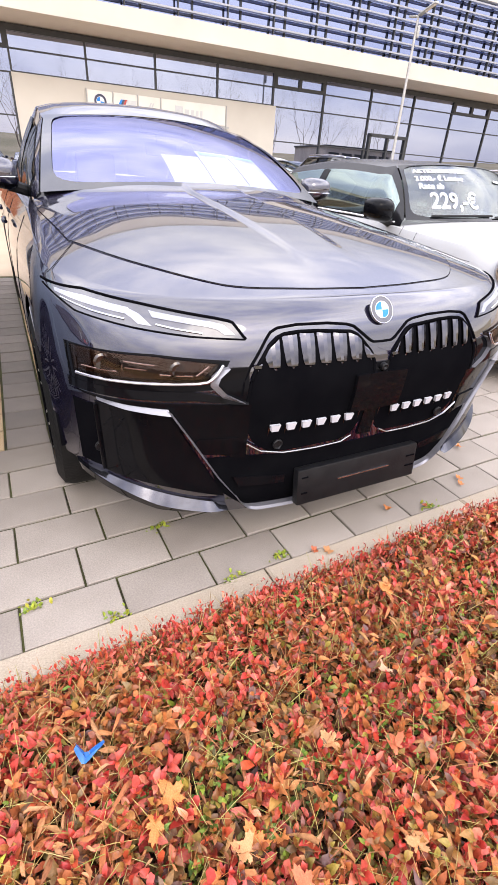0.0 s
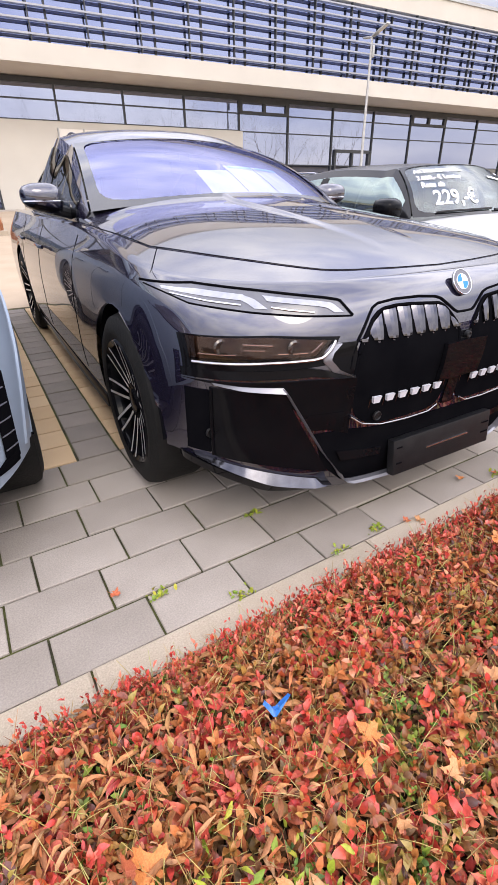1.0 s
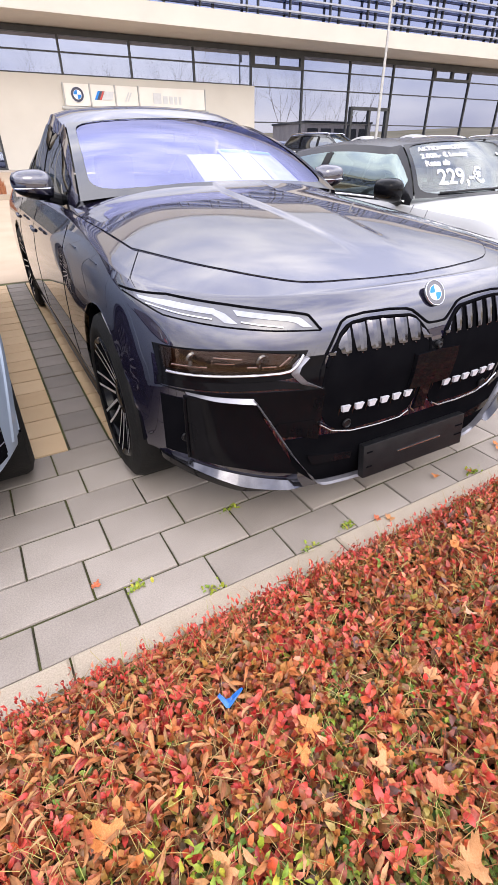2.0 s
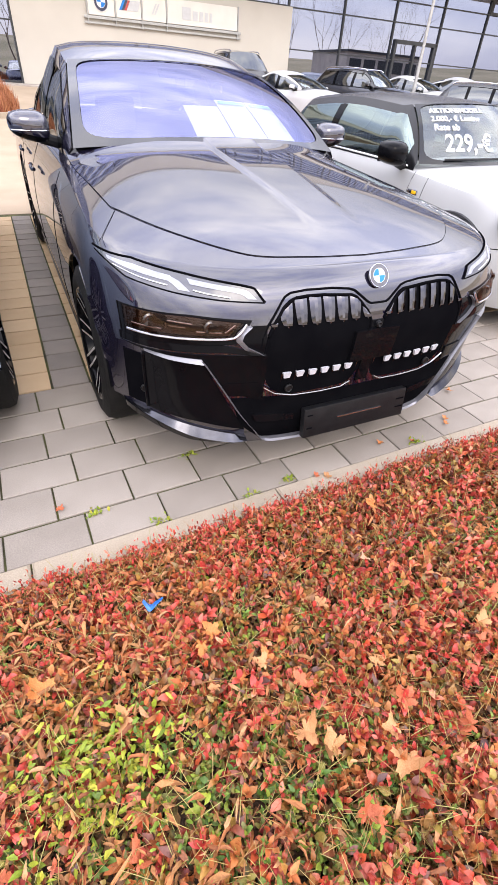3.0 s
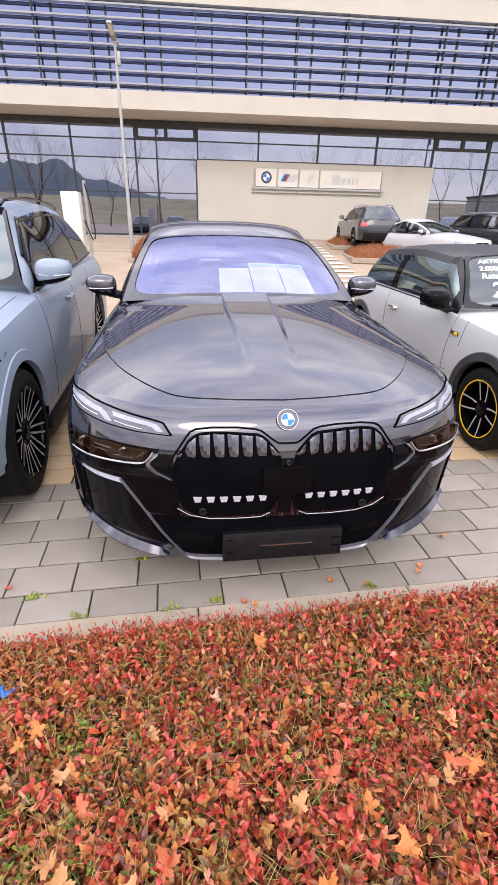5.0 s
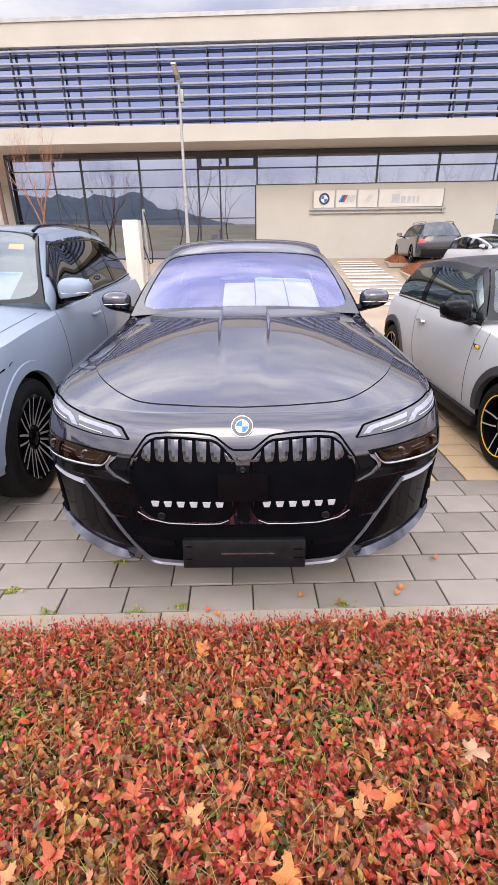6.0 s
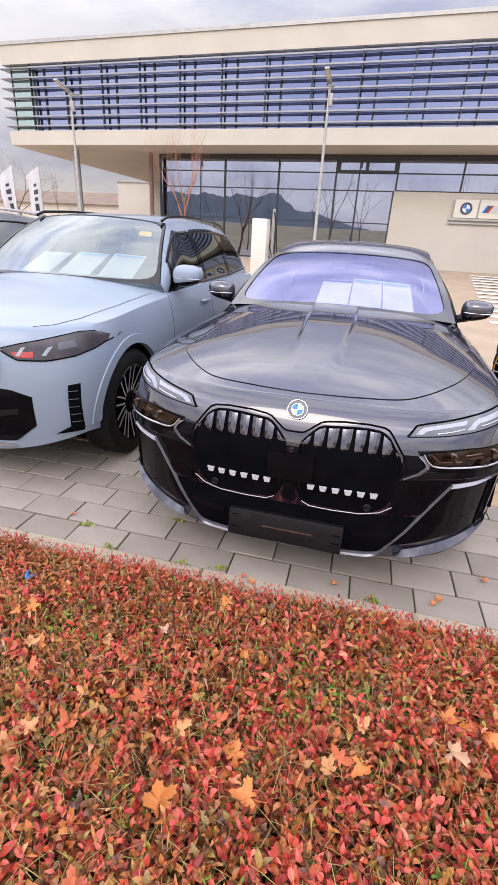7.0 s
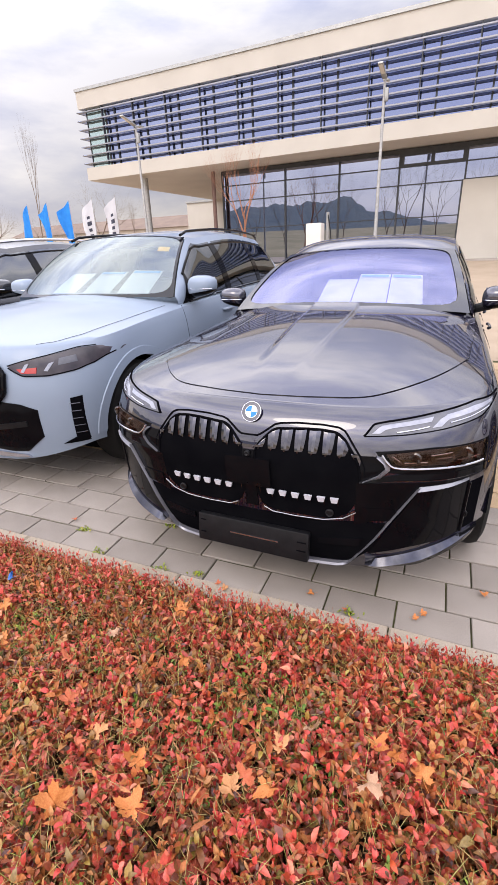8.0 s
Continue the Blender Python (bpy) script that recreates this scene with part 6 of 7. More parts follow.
M_LETTERWHITE = mat("white_vinyl_letters", (0.85, 0.85, 0.85), (0.8, 0.8, 0.8), scale=20, rough=0.5)
glass_text("AKTIONSMODELL", -0.85, 0.78, 0.055)
glass_text("2.000,- \u20ac Leasing", -0.85, 0.615, 0.055)
glass_text("Rate ab", -0.83, 0.46, 0.06)
glass_text("229,-\u20ac", -0.73, 0.16, 0.135)
b = bmesh.new()
grid(b, [[hatch_screen(u, v - 0.10 * u) + Vector((0, -0.005, 0.005)) for u in np.linspace(0.33, 0.88, 12)] for v in (0.66, 0.71)])
ob = mesh_object("offer_bar", b, M_LETTERWHITE, smooth=False)
ob.matrix_world = hatch.matrix_world
tagged(ob, "white bar of stick-on print on the hatchback's windscreen", "lettering", "offer letters")

# a dark car beyond the grey-blue one, and the cars parked by the building
dark_cab = dict(suv_cab, wr=0.65)
dark, dark_fn = simple_body("dark_suv_car", pose(-4.92, 0.42, 0), "dark grey sport utility car with tinted windows and roof rails", SUV, (0.87, 3.845), 0.43, 0.385, 0.87, M_GREY, M_GREY, dark_cab, (5, (-0.03, 0.03), 0.014), M_RIM, (1.75, 4.6, 0.8))
for s in (-1, 1):
    mirror(dark, s * 1.12, 1.80, 1.215, s, M_GREY, size=(0.25, 0.15, 0.17))
    b = bmesh.new()
    tube(b, [(s * (0.65 * (1 - 0.07 * t) - 0.02), 2.2 + 2.0 * t, 1.63 + 0.06 * math.sin(math.pi * (0.08 + 0.84 * t)) + (0.03 if 0.05 < t < 0.95 else -0.01)) for t in np.linspace(0, 1, 20)], 0.018, 8)
    part("roof_rail", b, M_SATIN, dark, "bright roof rail")
    part("headlamp", face_band(SUV, [(0.62, 0.89), (0.86, 0.922), (0.97, 0.92)], [(0.64, 0.82), (0.86, 0.80), (0.98, 0.85)], 0.006, s=s, thick=0.01), M_LAMPWHITE, dark, "bright headlamp")
    part("fog_lamp", face_band(SUV, [(0.66, 0.52), (0.84, 0.52)], [(0.66, 0.46), (0.84, 0.46)], 0.006, s=s, thick=0.01), M_LAMPWHITE, dark)
    part("tail_lamp", rear_band(SUV, [(0.62, 1.02), (0.95, 1.02)], [(0.66, 0.86), (0.96, 0.82)], 0.006, s), M_RED, dark, "red tail lamp")
    part("grille", face_band(SUV, [(0.04, 0.89), (0.5, 0.885)], [(0.06, 0.66), (0.46, 0.66)], 0.008, s=s, thick=0.02), M_GAP, dark, "black grille")
part("bumper_trim", face_band(SUV, [(-0.75, 0.50), (0.75, 0.50)], [(-0.75, 0.30), (0.75, 0.30)], 0.006, n=30, thick=0.02), M_PLASTIC, dark)
part("plate", face_band(SUV, [(-0.26, 0.62), (0.26, 0.62)], [(-0.26, 0.51), (0.26, 0.51)], 0.03, n=8, thick=0.02), M_PANEL, dark, "white number plate with plain bars")
part("bumper_trim", rear_band(SUV, [(-0.8, 0.60), (0.8, 0.60)], [(-0.8, 0.30), (0.8, 0.30)], 0.006, 1), M_PLASTIC, dark)

white_cab = dict(cab, screen_label="clear windscreen", roof_label="")
sedan, _fn = simple_body("white_saloon_car", SITE @ pose(8.4, 13.2, rise(13.2), 0, 0, 25), "white saloon car parked before the showroom", SALOON, (0.84, 4.055), 0.39, 0.345, 0.85, M_WHITE, M_WHITE, white_cab, (5, (-0.03, 0.03), 0.014), M_RIM, (1.75, 4.4, 0.72))
for s in (-1, 1):
    mirror(sedan, s * 1.0, 1.98, 1.12, s, M_WHITE, size=(0.21, 0.12, 0.14))
    part("headlamp", face_band(SALOON, [(0.50, 0.83), (0.72, 0.86), (0.92, 0.87)], [(0.52, 0.76), (0.72, 0.75), (0.93, 0.78)], 0.006, s=s, thick=0.01), M_LAMPWHITE, sedan, "bright headlamp")
    part("grille", face_band(SALOON, [(0.03, 0.83), (0.34, 0.83)], [(0.05, 0.62), (0.30, 0.62)], 0.008, s=s, thick=0.02), M_GAP, sedan, "black grille")
    part("tail_lamp", rear_band(SALOON, [(0.55, 0.90), (0.93, 0.90)], [(0.58, 0.80), (0.94, 0.78)], 0.006, s), M_RED, sedan, "red tail lamp")

sedan.scale = (0.9, 0.9, 0.9)


def parked(source, x, y, turn, size=1.0, label=""):
    """A copy of a car at a place by the building, on the sloping lane."""
    m = SITE @ pose(x, y, rise(y), 0, 0, turn)
    c = copy_thing(source, m)
    c.scale = (size, size, size)
    if label:
        c["label"] = label
    return c


parked(dark, 6.2, 19.9, 178, 0.82, "black sport utility car seen from behind beside the grass bed")
parked(dark, 12.3, 15.0, 25, 0.92, "dark grey estate car parked among others")
parked(sedan, 15.3, 15.6, 27, 0.95, "white car parked in the second row")
parked(dark, 15.8, 11.7, 36, 0.92, "dark sport utility car with bright headlamps facing the lane")
parked(sedan, 19.0, 16.4, 30, 1.0, "white car parked further along the row")
parked(dark, 20.0, 12.6, 36, 0.95, "dark car at the end of the row")
# cars on show behind the glass
parked(sedan, -3.0, 24.2, 100, 0.95, "white car on show behind the glass front")
parked(hatch, -6.5, 25.2, 60, 1.0, "white hatchback on show behind the glass front")
parked(sedan, 14.5, 25.0, 80, 0.95, "white car on show behind the glass front")
parked(dark, -10.0, 24.5, 30, 0.95, "dark car on show behind the glass front")
# ---- planted bed ----
rng = np.random.default_rng(7)


def bed_height(x, y):
    """Height of the ground cover over the bed."""
    x, y = np.asarray(x, float), np.asarray(y, float)
    lump = 0.030 * np.sin(7.1 * x + 1.3 * np.sin(5 * y)) * np.cos(6.3 * y + 0.7) + 0.018 * np.sin(17 * x + 3) * np.sin(15 * y + 1)
    base = np.interp(x, (-1.7, -1.0, -0.4, 0.4), (0.075, 0.09, 0.125, 0.15))
    edge = np.clip((-0.110 - y) / 0.16, 0.12, 1) * np.clip((y + 1.44) / 0.12, 0.2, 1)
    return (base + lump) * edge


LEAF = np.array([(0, 0, 0), (0, 0.26, 0.0), (0, 0.56, 0.015), (0, 0.82, 0.01), (0, 1.0, -0.03), (-0.16, 0.22, 0.05), (-0.275, 0.55, 0.085), (-0.215, 0.83, 0.06), (0.16, 0.22, 0.05), (0.275, 0.55, 0.085), (0.215, 0.83, 0.06)])
LEAF_FACES = np.array([(0, 1, 5, 5), (1, 2, 6, 5), (2, 3, 7, 6), (3, 4, 7, 7), (0, 8, 1, 1), (1, 8, 9, 2), (2, 9, 10, 3), (3, 10, 4, 4)])


def leaf_cloud(name, parent, material, x, y, z, size, tilt, curl, width=1.0, az=None):
    """Many small folded leaves in one mesh; the arrays give each one's foot, length, tilt from upright and curl."""
    n = len(x)
    az = rng.uniform(0, 2 * np.pi, n) if az is None else az
    roll = rng.normal(0, 0.35, n)
    p = np.repeat(LEAF[None], n, 0) * size[:, None, None]
    p[:, :, 0] *= width
    p[:, :, 2] *= (1 + curl[:, None])
    bend = (LEAF[:, 1] ** 2)[None] * (curl * 0.35 * size)[:, None]
    p[:, :, 2] -= bend
    p += rng.normal(0, 0.035, p.shape) * size[:, None, None]
    c, s = np.cos(roll)[:, None], np.sin(roll)[:, None]
    px, pz = p[:, :, 0] * c + p[:, :, 2] * s, -p[:, :, 0] * s + p[:, :, 2] * c
    up, out = np.cos(tilt)[:, None], np.sin(tilt)[:, None]
    along, off = p[:, :, 1], pz
    h = along * up - off * out * -1
    f = along * out - off * up
    ca, sa = np.cos(az)[:, None], np.sin(az)[:, None]
    q = np.stack([x[:, None] + f * ca - px * sa, y[:, None] + f * sa + px * ca, z[:, None] + h], -1).reshape(-1, 3)
    faces = (LEAF_FACES[None] + (np.arange(n) * len(LEAF))[:, None, None]).reshape(-1, 4)
    me = bpy.data.meshes.new(name)
    me.from_pydata(q.tolist(), [], [tuple(f) if f[2] != f[3] else tuple(f[:3]) for f in faces.tolist()])
    me.polygons.foreach_set("use_smooth", [True] * len(me.polygons))
    me.materials.append(material)
    ob = new(name, me)
    ob.parent = parent
    return ob


def patch_noise(x, y, f, seed):
    return np.array([noise.noise((a * f, b * f, seed)) for a, b in zip(x, y)])


cover = root("ground_cover", Matrix.Identity(4), "low red and green autumn ground cover in the planted bed", "ground cover", kind="stuff")


def scatter(n, x0, x1):
    x, y = rng.uniform(x0, x1, n), rng.uniform(-1.43, -0.135, n)
    return x, y


def sprigs(n, x0, x1, big=1.0):
    """Upright shoots with pairs of opposite leaves, each pair turned across the one below; one leaf cloud for each tone."""
    x, y = scatter(n, x0, x1)
    h = bed_height(x, y) * rng.uniform(0.55, 1.12, n)
    g = patch_noise(x, y, 2.4, 3.0) + 0.55 * patch_noise(x, y, 8.0, 8.0)
    d = patch_noise(x, y, 5.5, 21.0)
    low = np.clip((-0.42 - y) * 1.6, 0, 0.75) * np.clip((-0.45 - x) * 2.0, 0, 1)
    toss = rng.uniform(0, 1, n)
    green = g * 0.55 + low * 0.66 + rng.normal(0, 0.28, n) > 0.44
    h = np.where(green, h * 0.95, h)
    dark = ~green & (toss < 0.40 + 0.45 * d)
    orange = ~green & ~dark & (toss > 0.86 - 0.10 * np.clip(-x, 0, 1))
    pink = ~green & ~dark & ~orange
    turn = rng.uniform(0, 2 * np.pi, n)
    lean, way = rng.uniform(0, 0.45, n), rng.uniform(0, 2 * np.pi, n)
    full = rng.uniform(0.75, 1.3, n)
    for kind, material in ((pink, M_REDLEAF), (dark, M_DARKLEAF), (orange, M_ORANGELEAF), (green, M_GREENLEAF)):
        m = int(kind.sum())
        small = 0.72 if material is M_GREENLEAF else 1.0
        px, py, ph = x[kind], y[kind], h[kind]
        rows = []
        for level, (up, tilt, size) in enumerate(((0.30, 1.3, 0.025), (0.58, 1.05, 0.030), (0.84, 0.70, 0.029), (1.02, 0.34, 0.022))):
            for side in (0, 1):
                reach = np.sin(lean[kind]) * ph * up
                rows.append((px + np.cos(way[kind]) * reach, py + np.sin(way[kind]) * reach, ph * up - 0.012, size * full[kind] * rng.uniform(0.65, 1.2, m) * big * small,
                             np.where(rng.uniform(0, 1, m) < 0.30, 2.3, tilt) + rng.normal(0, 0.28, m), rng.uniform(-0.2, 2.0, m), turn[kind] + level * 1.5708 + side * np.pi + rng.normal(0, 0.3, m)))
        q = [np.concatenate(c) for c in zip(*rows)]
        keep = rng.uniform(0, 1, len(q[0])) < 0.9
        leaf_cloud("shoot_leaves", cover, material, *[c[keep] for c in q[:6]], 1.0 if material is not M_GREENLEAF else 0.9, az=q[6][keep])


# near part dense, far ends thinner; leaf mould and small low leaves between the shoots
sprigs(13000, -2.0, 1.85)
sprigs(2600, -5.5, -2.0, 1.9)
sprigs(2800, 1.85, 5.5, 1.9)
for n, x0, x1, wide in ((26000, -2.0, 1.85, 1.0), (5000, -5.5, -2.0, 2.0), (5000, 1.85, 5.5, 2.0)):
    x, y = scatter(n, x0, x1)
    leaf_cloud("leaf_mould", cover, M_THATCH, x, y, bed_height(x, y) * rng.uniform(0.05, 0.5, n), wide * rng.uniform(0.012, 0.030, n), rng.normal(1.3, 0.35, n), rng.uniform(-0.5, 2.0, n), 0.9)
# young yellow-green shoots at the open lower end
n = 600
x, y = rng.normal(-1.29, 0.10, n), rng.normal(-0.78, 0.085, n)
keep = (y > -1.42) & (rng.uniform(0, 1, n) < 0.8)
x, y = x[keep], y[keep]
leaf_cloud("lime_leaves", cover, M_LIME, x, y, bed_height(x, y) * rng.uniform(0.6, 1.02, len(x)), rng.uniform(0.014, 0.036, len(x)), np.abs(rng.normal(0.9, 0.4, len(x))), rng.uniform(-0.3, 1.5, len(x)), 0.65)
# thin red shoots standing over the kerb
n = 900
x, y = rng.uniform(-2.0, 1.85, n), -0.145 - np.abs(rng.normal(0, 0.05, n))
for k in range(4):
    leaf_cloud("kerb_shoots", cover, M_REDLEAF, x + rng.normal(0, 0.005, n), y + rng.normal(0, 0.005, n), 0.02 + bed_height(x, y) * 0.6 + 0.017 * k * rng.uniform(0.5, 1.2, n), rng.uniform(0.010, 0.020, n), np.abs(rng.normal(0.35, 0.25, n)), rng.uniform(0, 1, n), 0.7)
# dry litter, thicker at the open end
n = 21000
x, y = scatter(n, -2.0, 1.85)
keep = rng.uniform(0, 1, n) < np.interp(x - 0.35 * y, (-1.5, -1.2, -0.8, -0.3, 2), (0.85, 0.62, 0.27, 0.10, 0.075))
x, y = x[keep], y[keep]
h = bed_height(x, y)
leaf_cloud("dry_leaves", cover, M_LITTER, x, y, h * rng.uniform(0.5, 1.08, len(x)), 0.015 + np.interp(x, (-1.1, -0.5), (0.030, 0.024)) * rng.uniform(0, 1, len(x)) ** 1.8, rng.normal(1.2, 0.4, len(x)), rng.uniform(0.5, 4.5, len(x)), 0.52)
# thin stems
bm_v, bm_f = [], []
n = 10500
x, y = scatter(n, -2.0, 1.85)
h = bed_height(x, y)
for i in range(n):
    a, ln = rng.uniform(0, 6.28), rng.uniform(0.03, 0.11)
    lean = rng.uniform(0.1, 1.3)
    dx, dy, dz = math.cos(a) * ln * math.sin(lean), math.sin(a) * ln * math.sin(lean), ln * math.cos(lean)
    z0 = float(h[i]) * rng.uniform(0.3, 0.95)
    w = 0.0009
    k = len(bm_v)
    for t, ww in ((0, w), (0.5, w), (1, w * 0.5)):
        bend = 0.25 * t * t * ln
        for q in (0, 2.1, 4.2):
            bm_v.append((x[i] + dx * t + math.cos(q) * ww, y[i] + dy * t + math.sin(q) * ww, z0 + dz * t - bend * math.sin(lean)))
    for t in (0, 3):
        for q in range(3):
            bm_f.append((k + t + q, k + t + (q + 1) % 3, k + t + 3 + (q + 1) % 3, k + t + 3 + q))
me = bpy.data.meshes.new("stems")
me.from_pydata([tuple(float(c) for c in v) for v in bm_v], [], bm_f)
me.materials.append(M_STEM)
new("stems", me).parent = cover


def maple_mesh(k):
    """A lobed maple leaf, one metre across, curled and with a stalk."""
    b = bmesh.new()
    outline = []
    lobes = ((-2.3, 0.62), (-1.15, 0.92), (0.0, 1.0), (1.15, 0.92), (2.3, 0.62))
    jitter = np.random.default_rng(k + 40)
    for i, (a, r) in enumerate(lobes):
        a, r = a + float(jitter.normal(0, 0.10)), r * float(jitter.uniform(0.68, 1.08))
        for da, rr in ((-0.52, 0.56), (-0.36, 0.66), (-0.30, 0.84), (-0.15, 0.80), (0.0, 1.0), (0.15, 0.80), (0.30, 0.84), (0.36, 0.66), (0.52, 0.56)):
            outline.append((a + da * (1 if i in (1, 2, 3) else 0.8), rr * r * 0.55))
    rr = np.random.default_rng(k)
    c1, c2, c3 = rr.uniform(0.3, 2.0), rr.uniform(-1.2, 1.6), rr.uniform(0, 6.28)
    twist = rr.uniform(-0.9, 0.9)

    def lift(x, y):
        return c1 * x * x + c2 * y * y + twist * x * y + 0.10 * math.sin(9 * x + c3) * math.sin(8 * y)

    rings = []
    for t in (0.25, 0.6, 1.0):
        ring = []
        for a, r in outline:
            q = r * t if t == 1.0 else min(r, 0.24 + 0.06 * t) * t + (0.1 * r if t == 0.6 else 0)
            x, y = math.sin(a) * q, math.cos(a) * q
            ring.append(b.verts.new((x, y, lift(x, y))))
        rings.append(ring)
    c = b.verts.new((0, 0, 0))
    m = len(outline)
    for i in range(m - 1):
        b.faces.new((c, rings[0][i], rings[0][i + 1]))
        for g, hh in zip(rings, rings[1:]):
            b.faces.new((g[i], hh[i], hh[i + 1], g[i + 1]))
    tube(b, [(0, 0, 0.0), (0.02, -0.25, 0.05 + c2 * 0.06), (0.05, -0.5, 0.12)], 0.009, 5)
    me = bpy.data.meshes.new("fallen_leaf")
    b.to_mesh(me)
    b.free()
    me.polygons.foreach_set("use_smooth", [True] * len(me.polygons))
    return me


TONES = (("orange", "bright orange fallen maple leaf lying on the ground cover"), ("tan", "tan fallen maple leaf lying on the ground cover"), ("pale", "pale dry maple leaf lying on the ground cover"), ("rust", "rust-red fallen maple leaf lying on the ground cover"))
leaf_meshes = {}


def fallen_leaf(x, y, z, size, tone, shape, turn, tip=20.0, label=""):
    key = (tone, shape)
    if key not in leaf_meshes:
        me = maple_mesh(shape)
        me.materials.append(M_MAPLE[tone])
        leaf_meshes[key] = me
    ob = new("fallen_leaf", leaf_meshes[key])
    ob.matrix_world = pose(x, y, z, tip, tip * 0.4, turn) @ Matrix.Diagonal((size, size, size, 1))
    return tagged(ob, label or TONES[tone][1], "leaf", "fallen leaves")


# leaves whose places can be told
for x, y, size, tone, turn in ((-0.163, -0.377, 0.105, 0, 30), (-0.34, -0.571, 0.085, 2, 80), (-0.762, -0.991, 0.125, 1, 10), (-0.80, -0.925, 0.11, 1, 200), (-0.59, -1.02, 0.11, 1, 60),
                               (-0.61, -1.085, 0.13, 1, 130), (-0.81, -0.722, 0.08, 1, 40), (-0.913, -0.584, 0.095, 0, 15), (-0.51, -0.975, 0.10, 3, 300), (-0.96, -0.72, 0.08, 1, 100), (-0.32, -0.84, 0.09, 3, 50),
                               (-1.39, -0.54, 0.11, 0, 20), (-0.94, -0.24, 0.07, 1, 250), (0.03, -0.95, 0.095, 0, 5), (0.22, -0.915, 0.095, 1, 190), (0.30, -0.905, 0.10, 1, 70), (0.395, -0.87, 0.11, 0, 140),
                               (0.64, -0.78, 0.12, 2, 230), (0.77, -0.70, 0.12, 0, 15), (-0.15, -0.905, 0.09, 1, 310), (0.10, -1.055, 0.12, 0, 90), (0.46, -0.685, 0.075, 2, 170), (-0.13, -1.10, 0.14, 0, 45)):
    fallen_leaf(x, y, float(bed_height(x, y)) + 0.004, size * 0.85, tone, int(abs(x * 37 + y * 11)) % 5, turn, 18 + 20 * math.sin(x * 31))
for k in range(80):
    x, y = float(rng.uniform(-2.0, 1.7)), float(rng.uniform(-1.38, -0.18))
    if k > 25:
        x, y = float(rng.normal(-0.55, 0.6)), float(rng.uniform(-1.36, -0.55))
    fallen_leaf(x, y, float(bed_height(x, y)) + float(rng.uniform(-0.022, 0.002)), float(rng.uniform(0.045, 0.085)), (0, 1, 3, 1, 3)[int(rng.integers(0, 5))], int(rng.integers(5, 13)), float(rng.uniform(0, 360)), float(rng.normal(0, 34)))
for x, y, size, tone in ((0.27, 0.05, 0.05, 0), (0.432, 0.004, 0.03, 3), (0.715, 0.05, 0.04, 0), (0.745, 0.085, 0.045, 0), (-0.175, -0.035, 0.04, 3), (-0.13, -0.06, 0.05, 1), (1.0, 0.3, 0.05, 0), (-1.25, 0.2, 0.045, 3), (-2.4, 0.9, 0.07, 1)):
    fallen_leaf(x, y, 0.012, size, tone, 2, x * 400, 8, "small dry leaf lying on the grey paving")
white = fallen_leaf(1.338, -0.045, 0.02, 0.07, 2, 3, 20, 12, "whitish scrap of leaf on the kerb")
# weeds in the joints by the kerb
for x, y in ((-0.50, -0.02), (-0.9, -0.015), (-0.30, 0.0), (0.45, -0.01), (-0.66, 0.33), (-1.12, 0.13)):
    n = 26
    b_x, b_y = x + rng.normal(0, 0.022, n), y + rng.normal(0, 0.010, n)
    weed = root("weed", Matrix.Identity(4), "small green weed growing in a paving joint", "weed", "weeds")
    leaf_cloud("weed_leaves", weed, M_LIME, b_x, b_y, np.full(n, 0.0), rng.uniform(0.010, 0.024, n), np.abs(rng.normal(0.8, 0.3, n)), rng.uniform(0, 1, n), 0.9)
# scrap of blue film
b = bmesh.new()
rows = []
for k in range(9):
    t = k / 8
    w = 0.006 + 0.005 * math.sin(math.pi * t)
    cx, cz = -0.030 + 0.060 * t, 0.012 * abs(t - 0.45) * 2
    cy = 0.05 * abs(t - 0.42) - 0.012
    rows.append([(cx, cy - w, cz + 0.004 * math.sin(9 * t)), (cx + 0.005, cy, cz + 0.007), (cx, cy + w, cz)])
grid(b, rows)
bmesh.ops.solidify(b, geom=b.faces[:], thickness=0.0008)
scrap = mesh_object("plastic_scrap", b, M_SCRAP)
scrap.matrix_world = pose(-1.048, -0.422, float(bed_height(-1.048, -0.422)) + 0.016, 10, 0, -28)
tagged(scrap, "crumpled scrap of bright blue plastic film on the ground cover", "plastic scrap")

# ---- lamps, charger, planting, flags and far things (placed in the building's axes) ----


def spot(x, y, turn=0.0, lift=0.0):
    return SITE @ pose(x, y, rise(y) + lift, 0, 0, turn)


